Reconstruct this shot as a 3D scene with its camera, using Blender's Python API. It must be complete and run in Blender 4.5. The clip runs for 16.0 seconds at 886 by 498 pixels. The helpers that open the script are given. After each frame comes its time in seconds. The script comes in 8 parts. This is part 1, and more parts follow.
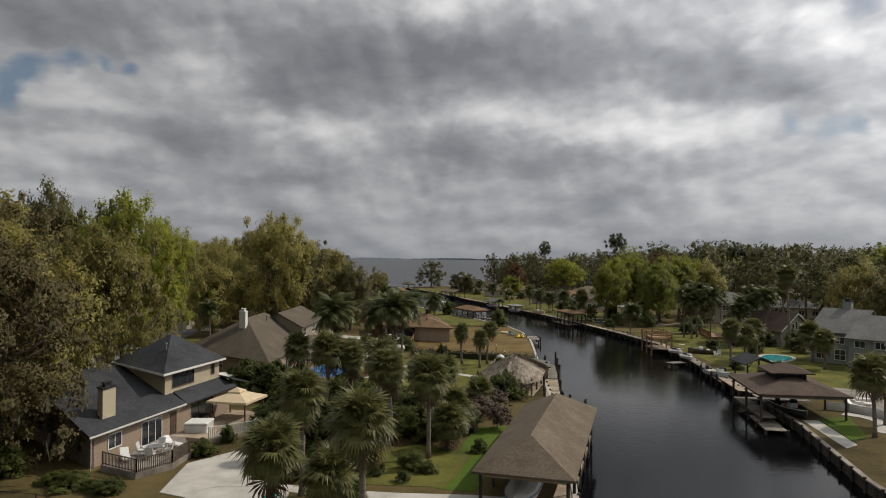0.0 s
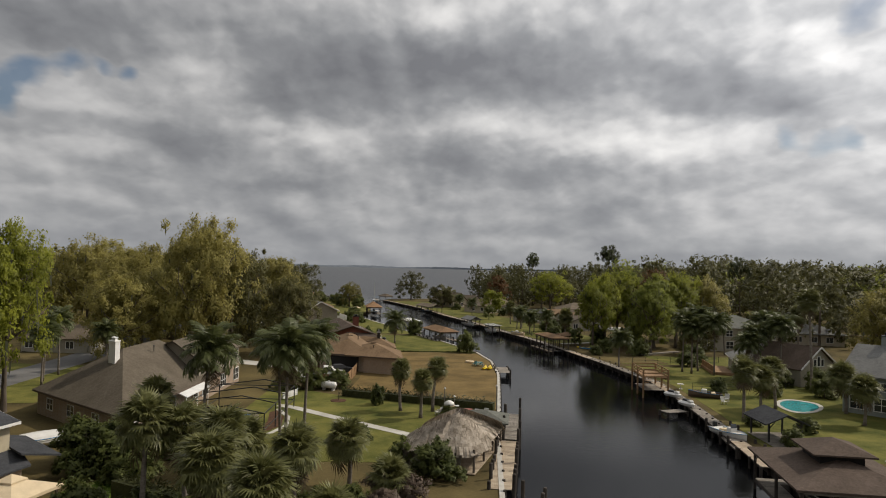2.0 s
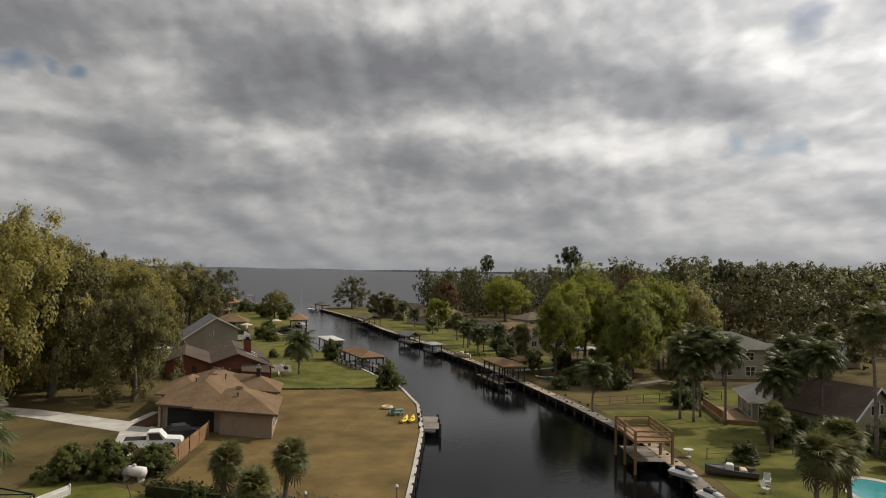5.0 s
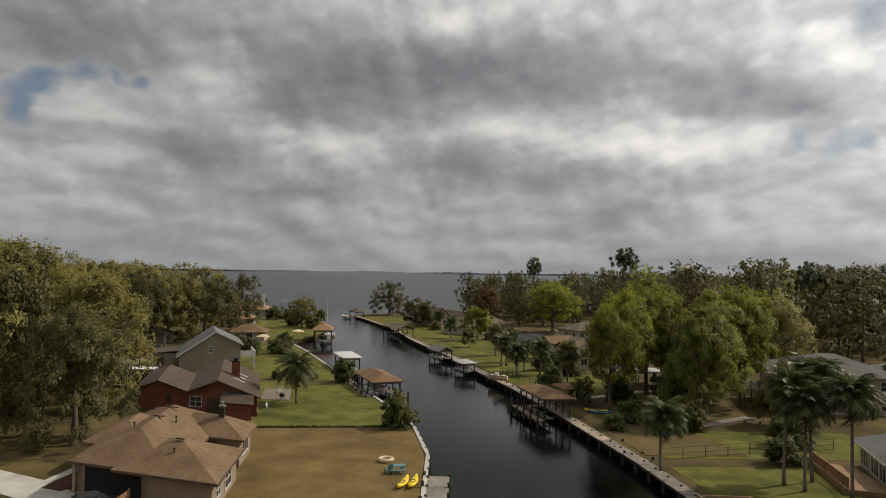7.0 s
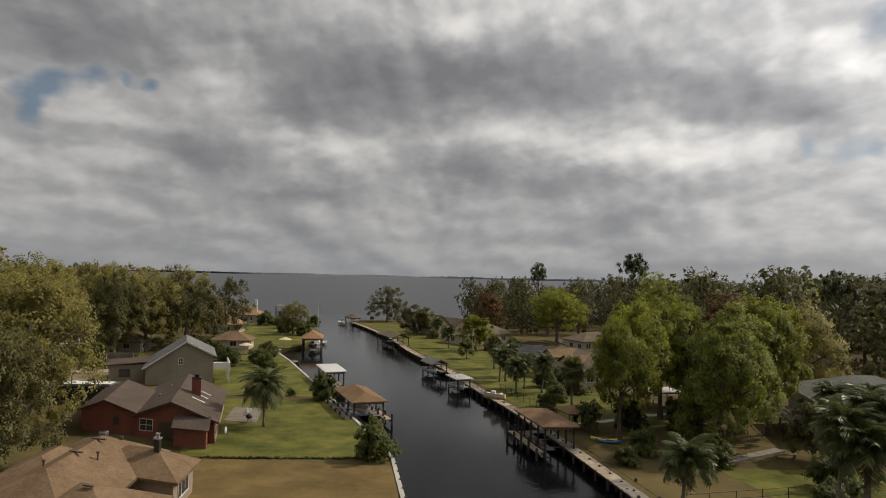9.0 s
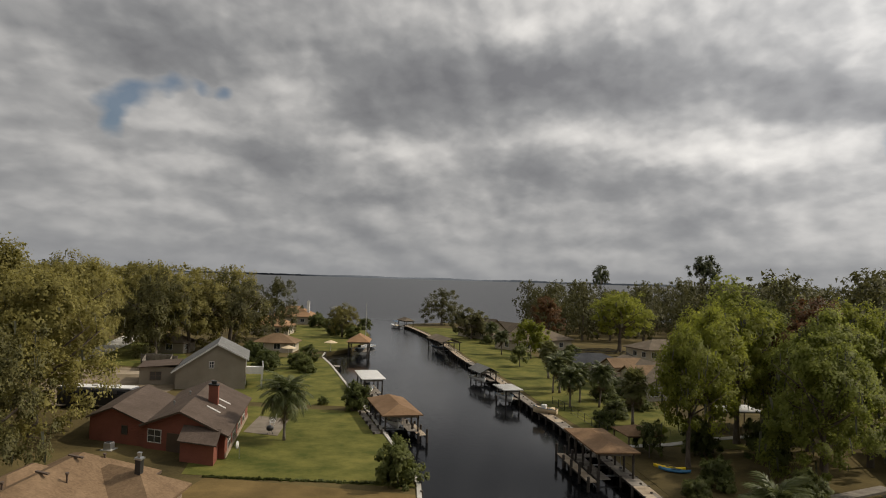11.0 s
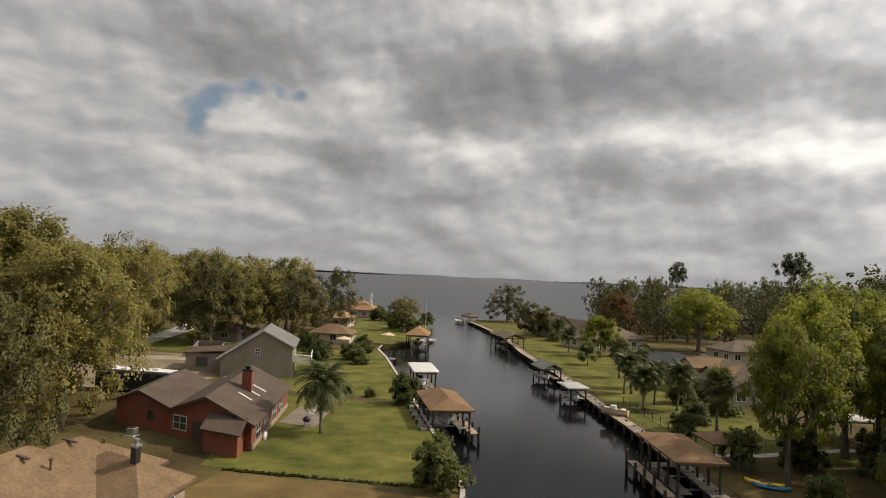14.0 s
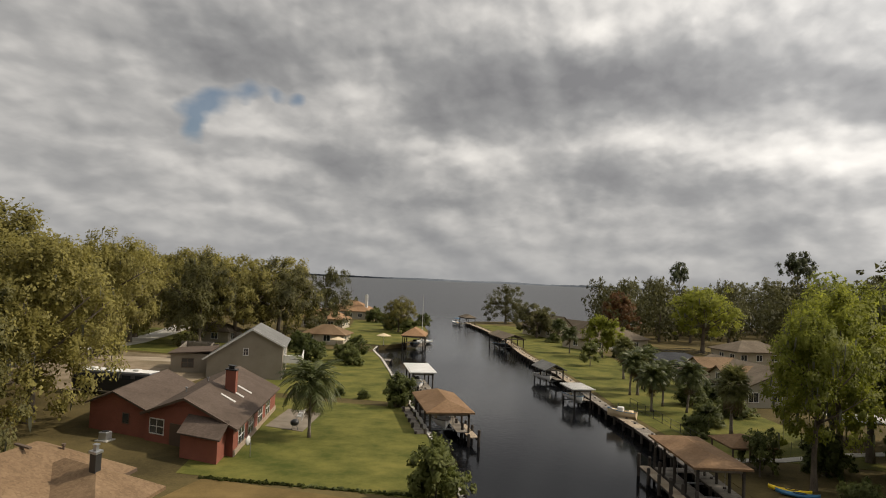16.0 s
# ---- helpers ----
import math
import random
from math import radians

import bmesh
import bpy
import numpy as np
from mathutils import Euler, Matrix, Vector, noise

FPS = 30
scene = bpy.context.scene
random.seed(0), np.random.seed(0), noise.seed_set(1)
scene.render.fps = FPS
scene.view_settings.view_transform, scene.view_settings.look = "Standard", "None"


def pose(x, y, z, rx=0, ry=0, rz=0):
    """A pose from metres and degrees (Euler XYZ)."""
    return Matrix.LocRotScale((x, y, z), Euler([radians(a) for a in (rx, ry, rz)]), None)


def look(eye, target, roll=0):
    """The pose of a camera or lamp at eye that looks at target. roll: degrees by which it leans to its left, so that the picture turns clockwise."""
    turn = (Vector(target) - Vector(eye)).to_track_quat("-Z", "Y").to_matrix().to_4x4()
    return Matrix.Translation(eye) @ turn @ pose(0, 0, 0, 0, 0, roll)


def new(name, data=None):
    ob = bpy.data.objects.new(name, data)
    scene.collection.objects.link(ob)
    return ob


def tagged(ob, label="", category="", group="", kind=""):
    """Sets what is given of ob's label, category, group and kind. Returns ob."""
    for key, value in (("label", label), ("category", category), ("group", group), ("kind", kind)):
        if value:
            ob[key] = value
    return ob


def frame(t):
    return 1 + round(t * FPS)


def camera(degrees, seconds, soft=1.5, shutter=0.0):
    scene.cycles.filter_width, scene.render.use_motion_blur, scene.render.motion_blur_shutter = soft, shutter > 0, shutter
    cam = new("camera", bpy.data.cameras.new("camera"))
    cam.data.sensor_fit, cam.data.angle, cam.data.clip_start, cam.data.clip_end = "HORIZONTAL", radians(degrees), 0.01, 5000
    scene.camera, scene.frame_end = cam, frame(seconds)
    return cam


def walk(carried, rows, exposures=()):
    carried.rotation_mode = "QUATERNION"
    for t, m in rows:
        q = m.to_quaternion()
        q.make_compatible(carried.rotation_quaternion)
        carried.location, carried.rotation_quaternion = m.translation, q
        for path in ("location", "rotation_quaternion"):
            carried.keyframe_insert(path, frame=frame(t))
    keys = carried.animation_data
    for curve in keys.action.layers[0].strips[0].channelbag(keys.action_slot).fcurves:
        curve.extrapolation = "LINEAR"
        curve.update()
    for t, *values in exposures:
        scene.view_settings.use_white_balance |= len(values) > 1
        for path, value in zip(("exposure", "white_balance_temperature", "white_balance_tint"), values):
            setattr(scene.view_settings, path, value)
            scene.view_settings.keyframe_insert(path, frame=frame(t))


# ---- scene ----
cam = camera(66.0, 16.0, 1.0)
PATH = [
    (0, (2.226, 1.714, 17.012), (2.264, 3.713, 17.036), 0.4),
    (0.5, (4.749, 7.695, 17.23), (4.781, 9.695, 17.264), 0.7),
    (1, (6.656, 13.429, 17.443), (6.73, 15.427, 17.481), 1.0),
    (1.5, (8.499, 18.973, 17.873), (8.522, 20.972, 17.919), 1.2),
    (2, (9.721, 23.947, 18.15), (9.772, 25.945, 18.2), 1.3),
    (2.5, (10.913, 27.931, 18.651), (10.901, 29.93, 18.701), 1.2),
    (3, (12.158, 33.656, 18.754), (12.188, 35.655, 18.811), 0.9),
    (3.5, (13.588, 40.196, 18.566), (13.715, 42.192, 18.619), 0.8),
    (4, (14.99, 45.697, 18.609), (15.15, 47.69, 18.662), 0.7),
    (4.2, (15.428, 47.538, 18.714), (15.61, 49.529, 18.767), 0.7),
    (6.3, (21.132, 74.869, 19.138), (21.244, 76.864, 19.209), 0.9),
    (6.5, (21.579, 75.963, 19.679), (21.679, 77.959, 19.74), 0.7),
    (7, (22.835, 78.921, 19.726), (22.852, 80.92, 19.79), 0.8),
    (7.5, (23.922, 82.406, 20.423), (23.881, 84.405, 20.47), 0.7),
    (8, (24.446, 85.518, 20.353), (24.434, 87.517, 20.404), 0.7),
    (8.2, (24.687, 86.413, 20.099), (24.69, 88.412, 20.161), 1.2),
    (10.3, (26.32, 97.061, 20.22), (26.29, 99.059, 20.301), 1.8),
    (10.5, (26.834, 98.136, 19.984), (26.732, 100.132, 20.065), 1.8),
    (11, (27.705, 99.963, 19.735), (27.518, 101.953, 19.816), 1.7),
    (11.5, (28.171, 101.57, 19.445), (27.912, 103.551, 19.524), 1.8),
    (12, (28.422, 103.126, 19.149), (28.08, 105.095, 19.222), 1.9),
    (12.5, (28.677, 104.665, 18.745), (28.271, 106.622, 18.813), 2.0),
    (13, (28.855, 106.165, 18.376), (28.442, 108.121, 18.443), 2.2),
    (13.5, (28.773, 107.625, 17.959), (28.352, 109.579, 18.026), 2.4),
    (14, (28.45, 108.81, 17.56), (28.06, 110.77, 17.635), 2.6),
    (14.5, (28.097, 110.023, 17.24), (27.73, 111.987, 17.318), 2.6),
    (15, (27.859, 111.124, 16.952), (27.511, 113.091, 17.033), 2.6),
    (15.5, (27.693, 112.27, 16.704), (27.328, 114.235, 16.788), 2.6),
    (16, (27.577, 113.35, 16.484), (27.195, 115.312, 16.57), 2.5),
]
walk(cam, [(t, look(eye, target, roll)) for t, eye, target, roll in PATH],
     [(0, 0.0, 6480, 10), (1.5, 0.1, 6550, 10), (4, 0.1, 6720, 10), (8, 0.03, 6750, 10), (11, 0.06, 6800, 10), (11.6, 0.08, 6800, 10), (12.6, 0.41, 6950, 10), (16, 0.34, 6950, 10)])

# ==== world, sun, exposure ====
SUN_AZ, SUN_EL = 68.0, 43.0   # degrees clockwise from +y, and up
sun_dir = Vector((math.sin(radians(SUN_AZ)) * math.cos(radians(SUN_EL)),
                  math.cos(radians(SUN_AZ)) * math.cos(radians(SUN_EL)), math.sin(radians(SUN_EL))))
sun = new("sun", bpy.data.lights.new("sun", "SUN"))
sun.data.energy, sun.data.angle, sun.data.color = 2.6, radians(1.2), (1.0, 0.91, 0.78)
sun.matrix_world = look(sun_dir * 50, (0, 0, 0))


def link(tree, a, out, b, inp):
    tree.links.new(a.outputs[out], b.inputs[inp])


def node(tree, kind, **inputs):
    n = tree.nodes.new(kind)
    for k, v in inputs.items():
        key = k.replace("_", " ")
        n.inputs[key].default_value = v
    return n


def ramp(tree, stops):
    n = tree.nodes.new("ShaderNodeValToRGB")
    while len(n.color_ramp.elements) < len(stops):
        n.color_ramp.elements.new(0.5)
    for e, (p, c) in zip(n.color_ramp.elements, stops):
        e.position, e.color = p, (*c, 1)
    return n


def calc(tree, op, a, b=None, c=None, clamp=False):
    n = tree.nodes.new("ShaderNodeMath")
    n.operation, n.use_clamp = op, clamp
    for i, v in enumerate((a, b, c)):
        if v is None:
            continue
        if isinstance(v, (int, float)):
            n.inputs[i].default_value = v
        else:
            tree.links.new(v, n.inputs[i])
    return n.outputs[0]


def build_sky():
    world = bpy.data.worlds.new("sky")
    world.use_nodes = True
    scene.world = world
    nt = world.node_tree
    nt.nodes.clear()
    coord = nt.nodes.new("ShaderNodeTexCoord")
    split = nt.nodes.new("ShaderNodeSeparateXYZ")
    link(nt, coord, "Generated", split, 0)
    up = calc(nt, "MAXIMUM", split.outputs[2], 0.0)

    def vec(op, a, b, c=None):
        n = nt.nodes.new("ShaderNodeVectorMath")
        n.operation = op
        for i, v in enumerate((a, b, c)):
            if isinstance(v, tuple):
                n.inputs[i].default_value = v
            elif v is not None:
                nt.links.new(v, n.inputs[i])
        return n.outputs["Value" if op == "DOT_PRODUCT" else "Vector"]

    def layer(p, scale, detail, rough, colour=False):
        n = node(nt, "ShaderNodeTexNoise", Scale=scale, Detail=detail, Roughness=rough)
        nt.links.new(p, n.inputs["Vector"])
        return n.outputs[1 if colour else 0]

    def mixed(parts):
        out = None
        for v, k, mid in parts:
            w = calc(nt, "MULTIPLY", calc(nt, "SUBTRACT", v, mid), k)
            out = w if out is None else calc(nt, "ADD", out, w)
        return out

    # heaps that grow smaller and flatter towards the horizon
    flat = nt.nodes.new("ShaderNodeCombineXYZ")
    nt.links.new(calc(nt, "MULTIPLY", split.outputs[0], 3.4), flat.inputs[0])
    nt.links.new(calc(nt, "MULTIPLY", up, calc(nt, "SUBTRACT", 6.6, calc(nt, "MULTIPLY", up, 3.2))), flat.inputs[1])
    nt.links.new(calc(nt, "MULTIPLY", calc(nt, "GREATER_THAN", 0.0, split.outputs[1]), 5.0), flat.inputs[2])
    swirl = vec("SUBTRACT", layer(flat.outputs[0], 5.0, 3.0, 0.5, True), (0.5, 0.5, 0.5))
    here = vec("MULTIPLY_ADD", swirl, (0.065, 0.075, 0.0), flat.outputs[0])
    lit = vec("ADD", here, (0.045, 0.08, 0.0))

    def puffs(p, scale):
        """Rounded heaps: thick in the middle of each, with smaller heaps on their edges."""
        puff = node(nt, "ShaderNodeTexVoronoi", Scale=scale, Detail=2.0, Roughness=0.45, Lacunarity=2.4)
        puff.feature, puff.normalize = "SMOOTH_F1", True
        puff.inputs["Smoothness"].default_value = 0.35
        nt.links.new(p, puff.inputs["Vector"])
        return puff.outputs["Distance"]

    # the side of each heap that faces up and towards the sun is bright, its base grey
    relief = calc(nt, "SUBTRACT", puffs(lit, 2.2), puffs(here, 2.2))
    small = calc(nt, "SUBTRACT", puffs(lit, 4.8), puffs(here, 4.8))
    ragged = calc(nt, "SUBTRACT", layer(here, 3.4, 7.0, 0.55), layer(lit, 3.4, 7.0, 0.55))
    mid_noise = layer(here, 4.5, 6.0, 0.52)
    light = mixed(((relief, 1.0, 0.0), (small, 0.40, 0.0), (ragged, 0.36, 0.0), (layer(here, 1.5, 3.0, 0.5), -0.40, 0.5), (mid_noise, 0.16, 0.5)))

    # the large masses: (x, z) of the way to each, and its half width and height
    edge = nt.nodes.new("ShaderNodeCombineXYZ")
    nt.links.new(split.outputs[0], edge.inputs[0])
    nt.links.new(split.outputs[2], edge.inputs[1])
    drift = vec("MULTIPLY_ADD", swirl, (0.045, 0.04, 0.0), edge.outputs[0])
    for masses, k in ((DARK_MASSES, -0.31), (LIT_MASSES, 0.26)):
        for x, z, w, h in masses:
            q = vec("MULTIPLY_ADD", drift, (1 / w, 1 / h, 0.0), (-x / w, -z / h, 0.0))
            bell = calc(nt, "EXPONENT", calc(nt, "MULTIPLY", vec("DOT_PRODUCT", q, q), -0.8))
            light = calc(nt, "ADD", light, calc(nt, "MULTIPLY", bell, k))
    tone = ramp(nt, [(0.08, (0.165, 0.17, 0.185)), (0.34, (0.245, 0.252, 0.266)), (0.52, (0.35, 0.355, 0.365)),
                     (0.70, (0.50, 0.50, 0.503)), (0.92, (0.66, 0.656, 0.65))])
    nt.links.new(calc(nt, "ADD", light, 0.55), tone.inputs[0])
    # clouds thin towards the sun, and glow there
    near = calc(nt, "POWER", calc(nt, "MAXIMUM", vec("DOT_PRODUCT", coord.outputs["Generated"], tuple(sun_dir)), 0.0), 3.0)
    gain = calc(nt, "ADD", calc(nt, "MULTIPLY", near, 1.95), 0.92)
    glow = nt.nodes.new("ShaderNodeVectorMath")
    glow.operation = "SCALE"
    link(nt, tone, 0, glow, 0)
    nt.links.new(gain, glow.inputs["Scale"])
    # haze low down
    low = calc(nt, "POWER", calc(nt, "SUBTRACT", 1.0, up, clamp=True), 13.0)
    haze = nt.nodes.new("ShaderNodeMix")
    haze.data_type = "RGBA"
    nt.links.new(calc(nt, "MULTIPLY", low, 0.72), haze.inputs["Factor"])
    nt.links.new(glow.outputs[0], haze.inputs["A"])
    haze.inputs["B"].default_value = (0.242, 0.254, 0.274, 1)
    # blue gaps where the layer is open
    blue = nt.nodes.new("ShaderNodeTexSky")
    blue.sky_type, blue.sun_disc = "NISHITA", False
    blue.sun_elevation, blue.sun_rotation = radians(SUN_EL), radians(SUN_AZ)
    bl = nt.nodes.new("ShaderNodeVectorMath")
    bl.operation = "SCALE"
    link(nt, blue, 0, bl, 0)
    bl.inputs["Scale"].default_value = 0.055
    hole = None
    for x, z, size in SKY_GAPS:
        q = vec("MULTIPLY_ADD", drift, (1 / size, 1 / size, 0.0), (-x / size, -z / size, 0.0))
        h = calc(nt, "EXPONENT", calc(nt, "MULTIPLY", vec("DOT_PRODUCT", q, q), -1.0))
        hole = h if hole is None else calc(nt, "ADD", hole, h)
    gate = calc(nt, "MULTIPLY", calc(nt, "ADD", calc(nt, "SUBTRACT", hole, 0.5), calc(nt, "MULTIPLY", calc(nt, "SUBTRACT", mid_noise, 0.5), 1.0)), 1.5, clamp=True)
    # nothing opens behind the camera's back
    gate = calc(nt, "MULTIPLY", gate, calc(nt, "MULTIPLY", calc(nt, "GREATER_THAN", split.outputs[1], 0.0), 0.85))
    sky = nt.nodes.new("ShaderNodeMix")
    sky.data_type = "RGBA"
    nt.links.new(gate, sky.inputs["Factor"])
    nt.links.new(haze.outputs["Result"], sky.inputs["A"])
    nt.links.new(bl.outputs[0], sky.inputs["B"])
    back = node(nt, "ShaderNodeBackground", Strength=1.0)
    nt.links.new(sky.outputs["Result"], back.inputs["Color"])
    out = nt.nodes.new("ShaderNodeOutputWorld")
    link(nt, back, 0, out, 0)


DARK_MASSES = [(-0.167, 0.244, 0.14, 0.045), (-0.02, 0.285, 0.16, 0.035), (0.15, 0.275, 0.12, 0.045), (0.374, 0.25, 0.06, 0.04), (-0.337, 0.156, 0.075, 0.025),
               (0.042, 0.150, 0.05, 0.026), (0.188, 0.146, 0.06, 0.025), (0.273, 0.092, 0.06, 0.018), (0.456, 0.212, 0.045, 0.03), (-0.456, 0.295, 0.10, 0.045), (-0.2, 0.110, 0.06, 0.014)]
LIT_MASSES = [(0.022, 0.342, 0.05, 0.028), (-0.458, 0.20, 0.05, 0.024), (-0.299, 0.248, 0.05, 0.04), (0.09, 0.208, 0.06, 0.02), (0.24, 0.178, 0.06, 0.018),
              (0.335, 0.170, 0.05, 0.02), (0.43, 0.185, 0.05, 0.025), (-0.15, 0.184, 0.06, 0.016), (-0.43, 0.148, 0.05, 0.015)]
SKY_GAPS = [(-0.513, 0.188, 0.020), (-0.507, 0.214, 0.022), (-0.484, 0.234, 0.020), (-0.450, 0.242, 0.017), (-0.416, 0.241, 0.015), (-0.385, 0.238, 0.014),
            (0.465, 0.180, 0.016), (0.50, 0.166, 0.018), (0.53, 0.170, 0.018), (0.516, 0.318, 0.03)]
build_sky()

# ==== materials ====
def surface(name, dark, light, scale=3.0, rough=0.8, bump=0.2, fine=40.0, stain=0.25, metal=0.0, spec=0.3,
            vary=0.0, island=0.0, streak=None, wet=None):
    """A weathered surface: two colours mixed by coarse stains and by fine grain, with relief from the grain."""
    m = bpy.data.materials.new(name)
    m.use_nodes = True
    nt = m.node_tree
    b = nt.nodes["Principled BSDF"]
    b.inputs["Roughness"].default_value, b.inputs["Metallic"].default_value = rough, metal
    b.inputs["Specular IOR Level"].default_value = spec
    coord = nt.nodes.new("ShaderNodeTexCoord")
    where = coord.outputs["Object"]
    if streak:
        mp = nt.nodes.new("ShaderNodeMapping")
        mp.inputs["Scale"].default_value = streak
        nt.links.new(where, mp.inputs[0])
        where = mp.outputs[0]
    coarse = node(nt, "ShaderNodeTexNoise", Scale=scale, Detail=4.0, Roughness=0.6)
    grain = node(nt, "ShaderNodeTexNoise", Scale=fine, Detail=3.0, Roughness=0.7)
    nt.links.new(where, coarse.inputs["Vector"])
    nt.links.new(where, grain.inputs["Vector"])
    fac = calc(nt, "ADD", calc(nt, "MULTIPLY", coarse.outputs[0], 1.0 + stain), calc(nt, "MULTIPLY", grain.outputs[0], 0.6))
    fac = calc(nt, "SUBTRACT", fac, 0.3 + 0.5 * stain)
    if vary:
        info = nt.nodes.new("ShaderNodeObjectInfo")
        fac = calc(nt, "ADD", fac, calc(nt, "MULTIPLY", calc(nt, "SUBTRACT", info.outputs["Random"], 0.5), vary))
    if island:
        geo = nt.nodes.new("ShaderNodeNewGeometry")
        fac = calc(nt, "ADD", fac, calc(nt, "MULTIPLY", calc(nt, "SUBTRACT", geo.outputs["Random Per Island"], 0.5), island))
    col = ramp(nt, [(0.15, dark), (0.85, light)])
    nt.links.new(fac, col.inputs[0])
    nt.links.new(col.outputs[0], b.inputs["Base Color"])
    if bump:
        bp = node(nt, "ShaderNodeBump", Strength=bump, Distance=0.05)
        nt.links.new(grain.outputs[0], bp.inputs["Height"])
        nt.links.new(bp.outputs[0], b.inputs["Normal"])
    return m


def foliage(name, dark, light, through_light=0.3, rough=0.6):
    """Leaves: colour by leaf, by plant and by patches of the crown; some light passes through."""
    m = bpy.data.materials.new(name)
    m.use_nodes = True
    nt = m.node_tree
    b = nt.nodes["Principled BSDF"]
    b.inputs["Roughness"].default_value, b.inputs["Specular IOR Level"].default_value = rough, 0.25
    geo, info = nt.nodes.new("ShaderNodeNewGeometry"), nt.nodes.new("ShaderNodeObjectInfo")
    coord = nt.nodes.new("ShaderNodeTexCoord")
    patch = node(nt, "ShaderNodeTexNoise", Scale=0.45, Detail=2.0)
    tuft = node(nt, "ShaderNodeTexNoise", Scale=1.5, Detail=2.0, Roughness=0.6)
    for n in (patch, tuft):
        link(nt, coord, "Object", n, "Vector")
    fac = calc(nt, "ADD", calc(nt, "MULTIPLY", geo.outputs["Random Per Island"], 0.12), calc(nt, "MULTIPLY", info.outputs["Random"], 0.30))
    fac = calc(nt, "ADD", fac, calc(nt, "SUBTRACT", calc(nt, "MULTIPLY", patch.outputs[0], 0.7), 0.62))
    fac = calc(nt, "ADD", fac, calc(nt, "MULTIPLY", tuft.outputs[0], 0.85))
    col = ramp(nt, [(0.05, dark), (0.95, light)])
    nt.links.new(fac, col.inputs[0])
    nt.links.new(col.outputs[0], b.inputs["Base Color"])
    tr = nt.nodes.new("ShaderNodeBsdfTranslucent")
    nt.links.new(col.outputs[0], tr.inputs[0])
    mix = node(nt, "ShaderNodeMixShader", Fac=through_light + 0.1)
    nt.links.new(b.outputs[0], mix.inputs[1])
    nt.links.new(tr.outputs[0], mix.inputs[2])
    nt.links.new(mix.outputs[0], nt.nodes["Material Output"].inputs[0])
    return m


def plain(name, col, rough=0.5, metal=0.0, spec=0.4):
    return surface(name, tuple(c * 0.82 for c in col), tuple(min(1, c * 1.1) for c in col), 1.2, rough, 0.06, 25, 0.2, metal, spec)


def shingle(name, dark, light):
    """Asphalt shingles: courses about 14 cm high with broken joints, grit and faded streaks."""
    m = surface(name, dark, light, 0.35, 0.92, 0.0, 9.0, 0.35, spec=0.15)
    nt = m.node_tree
    b = nt.nodes["Principled BSDF"]
    coord = nt.nodes.new("ShaderNodeTexCoord")
    grit = node(nt, "ShaderNodeTexNoise", Scale=22.0, Detail=2.0)
    link(nt, coord, "Object", grit, "Vector")
    tabs = node(nt, "ShaderNodeTexVoronoi", Scale=6.0)
    link(nt, coord, "Object", tabs, "Vector")
    bsep = nt.nodes.new("ShaderNodeSeparateColor")
    link(nt, tabs, "Color", bsep, 0)
    tint = ramp(nt, [(0.0, (0.84, 0.84, 0.84)), (1.0, (1.12, 1.12, 1.12))])
    nt.links.new(bsep.outputs[0], tint.inputs[0])
    both = nt.nodes.new("ShaderNodeVectorMath")
    both.operation = "MULTIPLY"
    nt.links.new(b.inputs["Base Color"].links[0].from_socket, both.inputs[0])
    link(nt, tint, 0, both, 1)
    nt.links.new(both.outputs[0], b.inputs["Base Color"])
    sep = nt.nodes.new("ShaderNodeSeparateXYZ")
    link(nt, coord, "Object", sep, 0)
    course = calc(nt, "FRACT", calc(nt, "MULTIPLY", sep.outputs[2], 12.0))
    h = calc(nt, "ADD", course, calc(nt, "MULTIPLY", grit.outputs[0], 1.2))
    bp = node(nt, "ShaderNodeBump", Strength=0.5, Distance=0.02)
    nt.links.new(h, bp.inputs["Height"])
    nt.links.new(bp.outputs[0], b.inputs["Normal"])
    return m


def siding(name, col, step=0.16):
    """Lapped boards: a saw-tooth relief every step metres of height."""
    m = surface(name, tuple(c * 0.8 for c in col), tuple(min(1, c * 1.08) for c in col), 0.6, 0.65, 0.0, 14, 0.3)
    nt = m.node_tree
    b = nt.nodes["Principled BSDF"]
    coord, sep = nt.nodes.new("ShaderNodeTexCoord"), nt.nodes.new("ShaderNodeSeparateXYZ")
    link(nt, coord, "Object", sep, 0)
    saw = calc(nt, "FRACT", calc(nt, "DIVIDE", sep.outputs[2], step))
    bp = node(nt, "ShaderNodeBump", Strength=0.9, Distance=0.03)
    nt.links.new(calc(nt, "SUBTRACT", 1.0, saw), bp.inputs["Height"])
    nt.links.new(bp.outputs[0], b.inputs["Normal"])
    return m


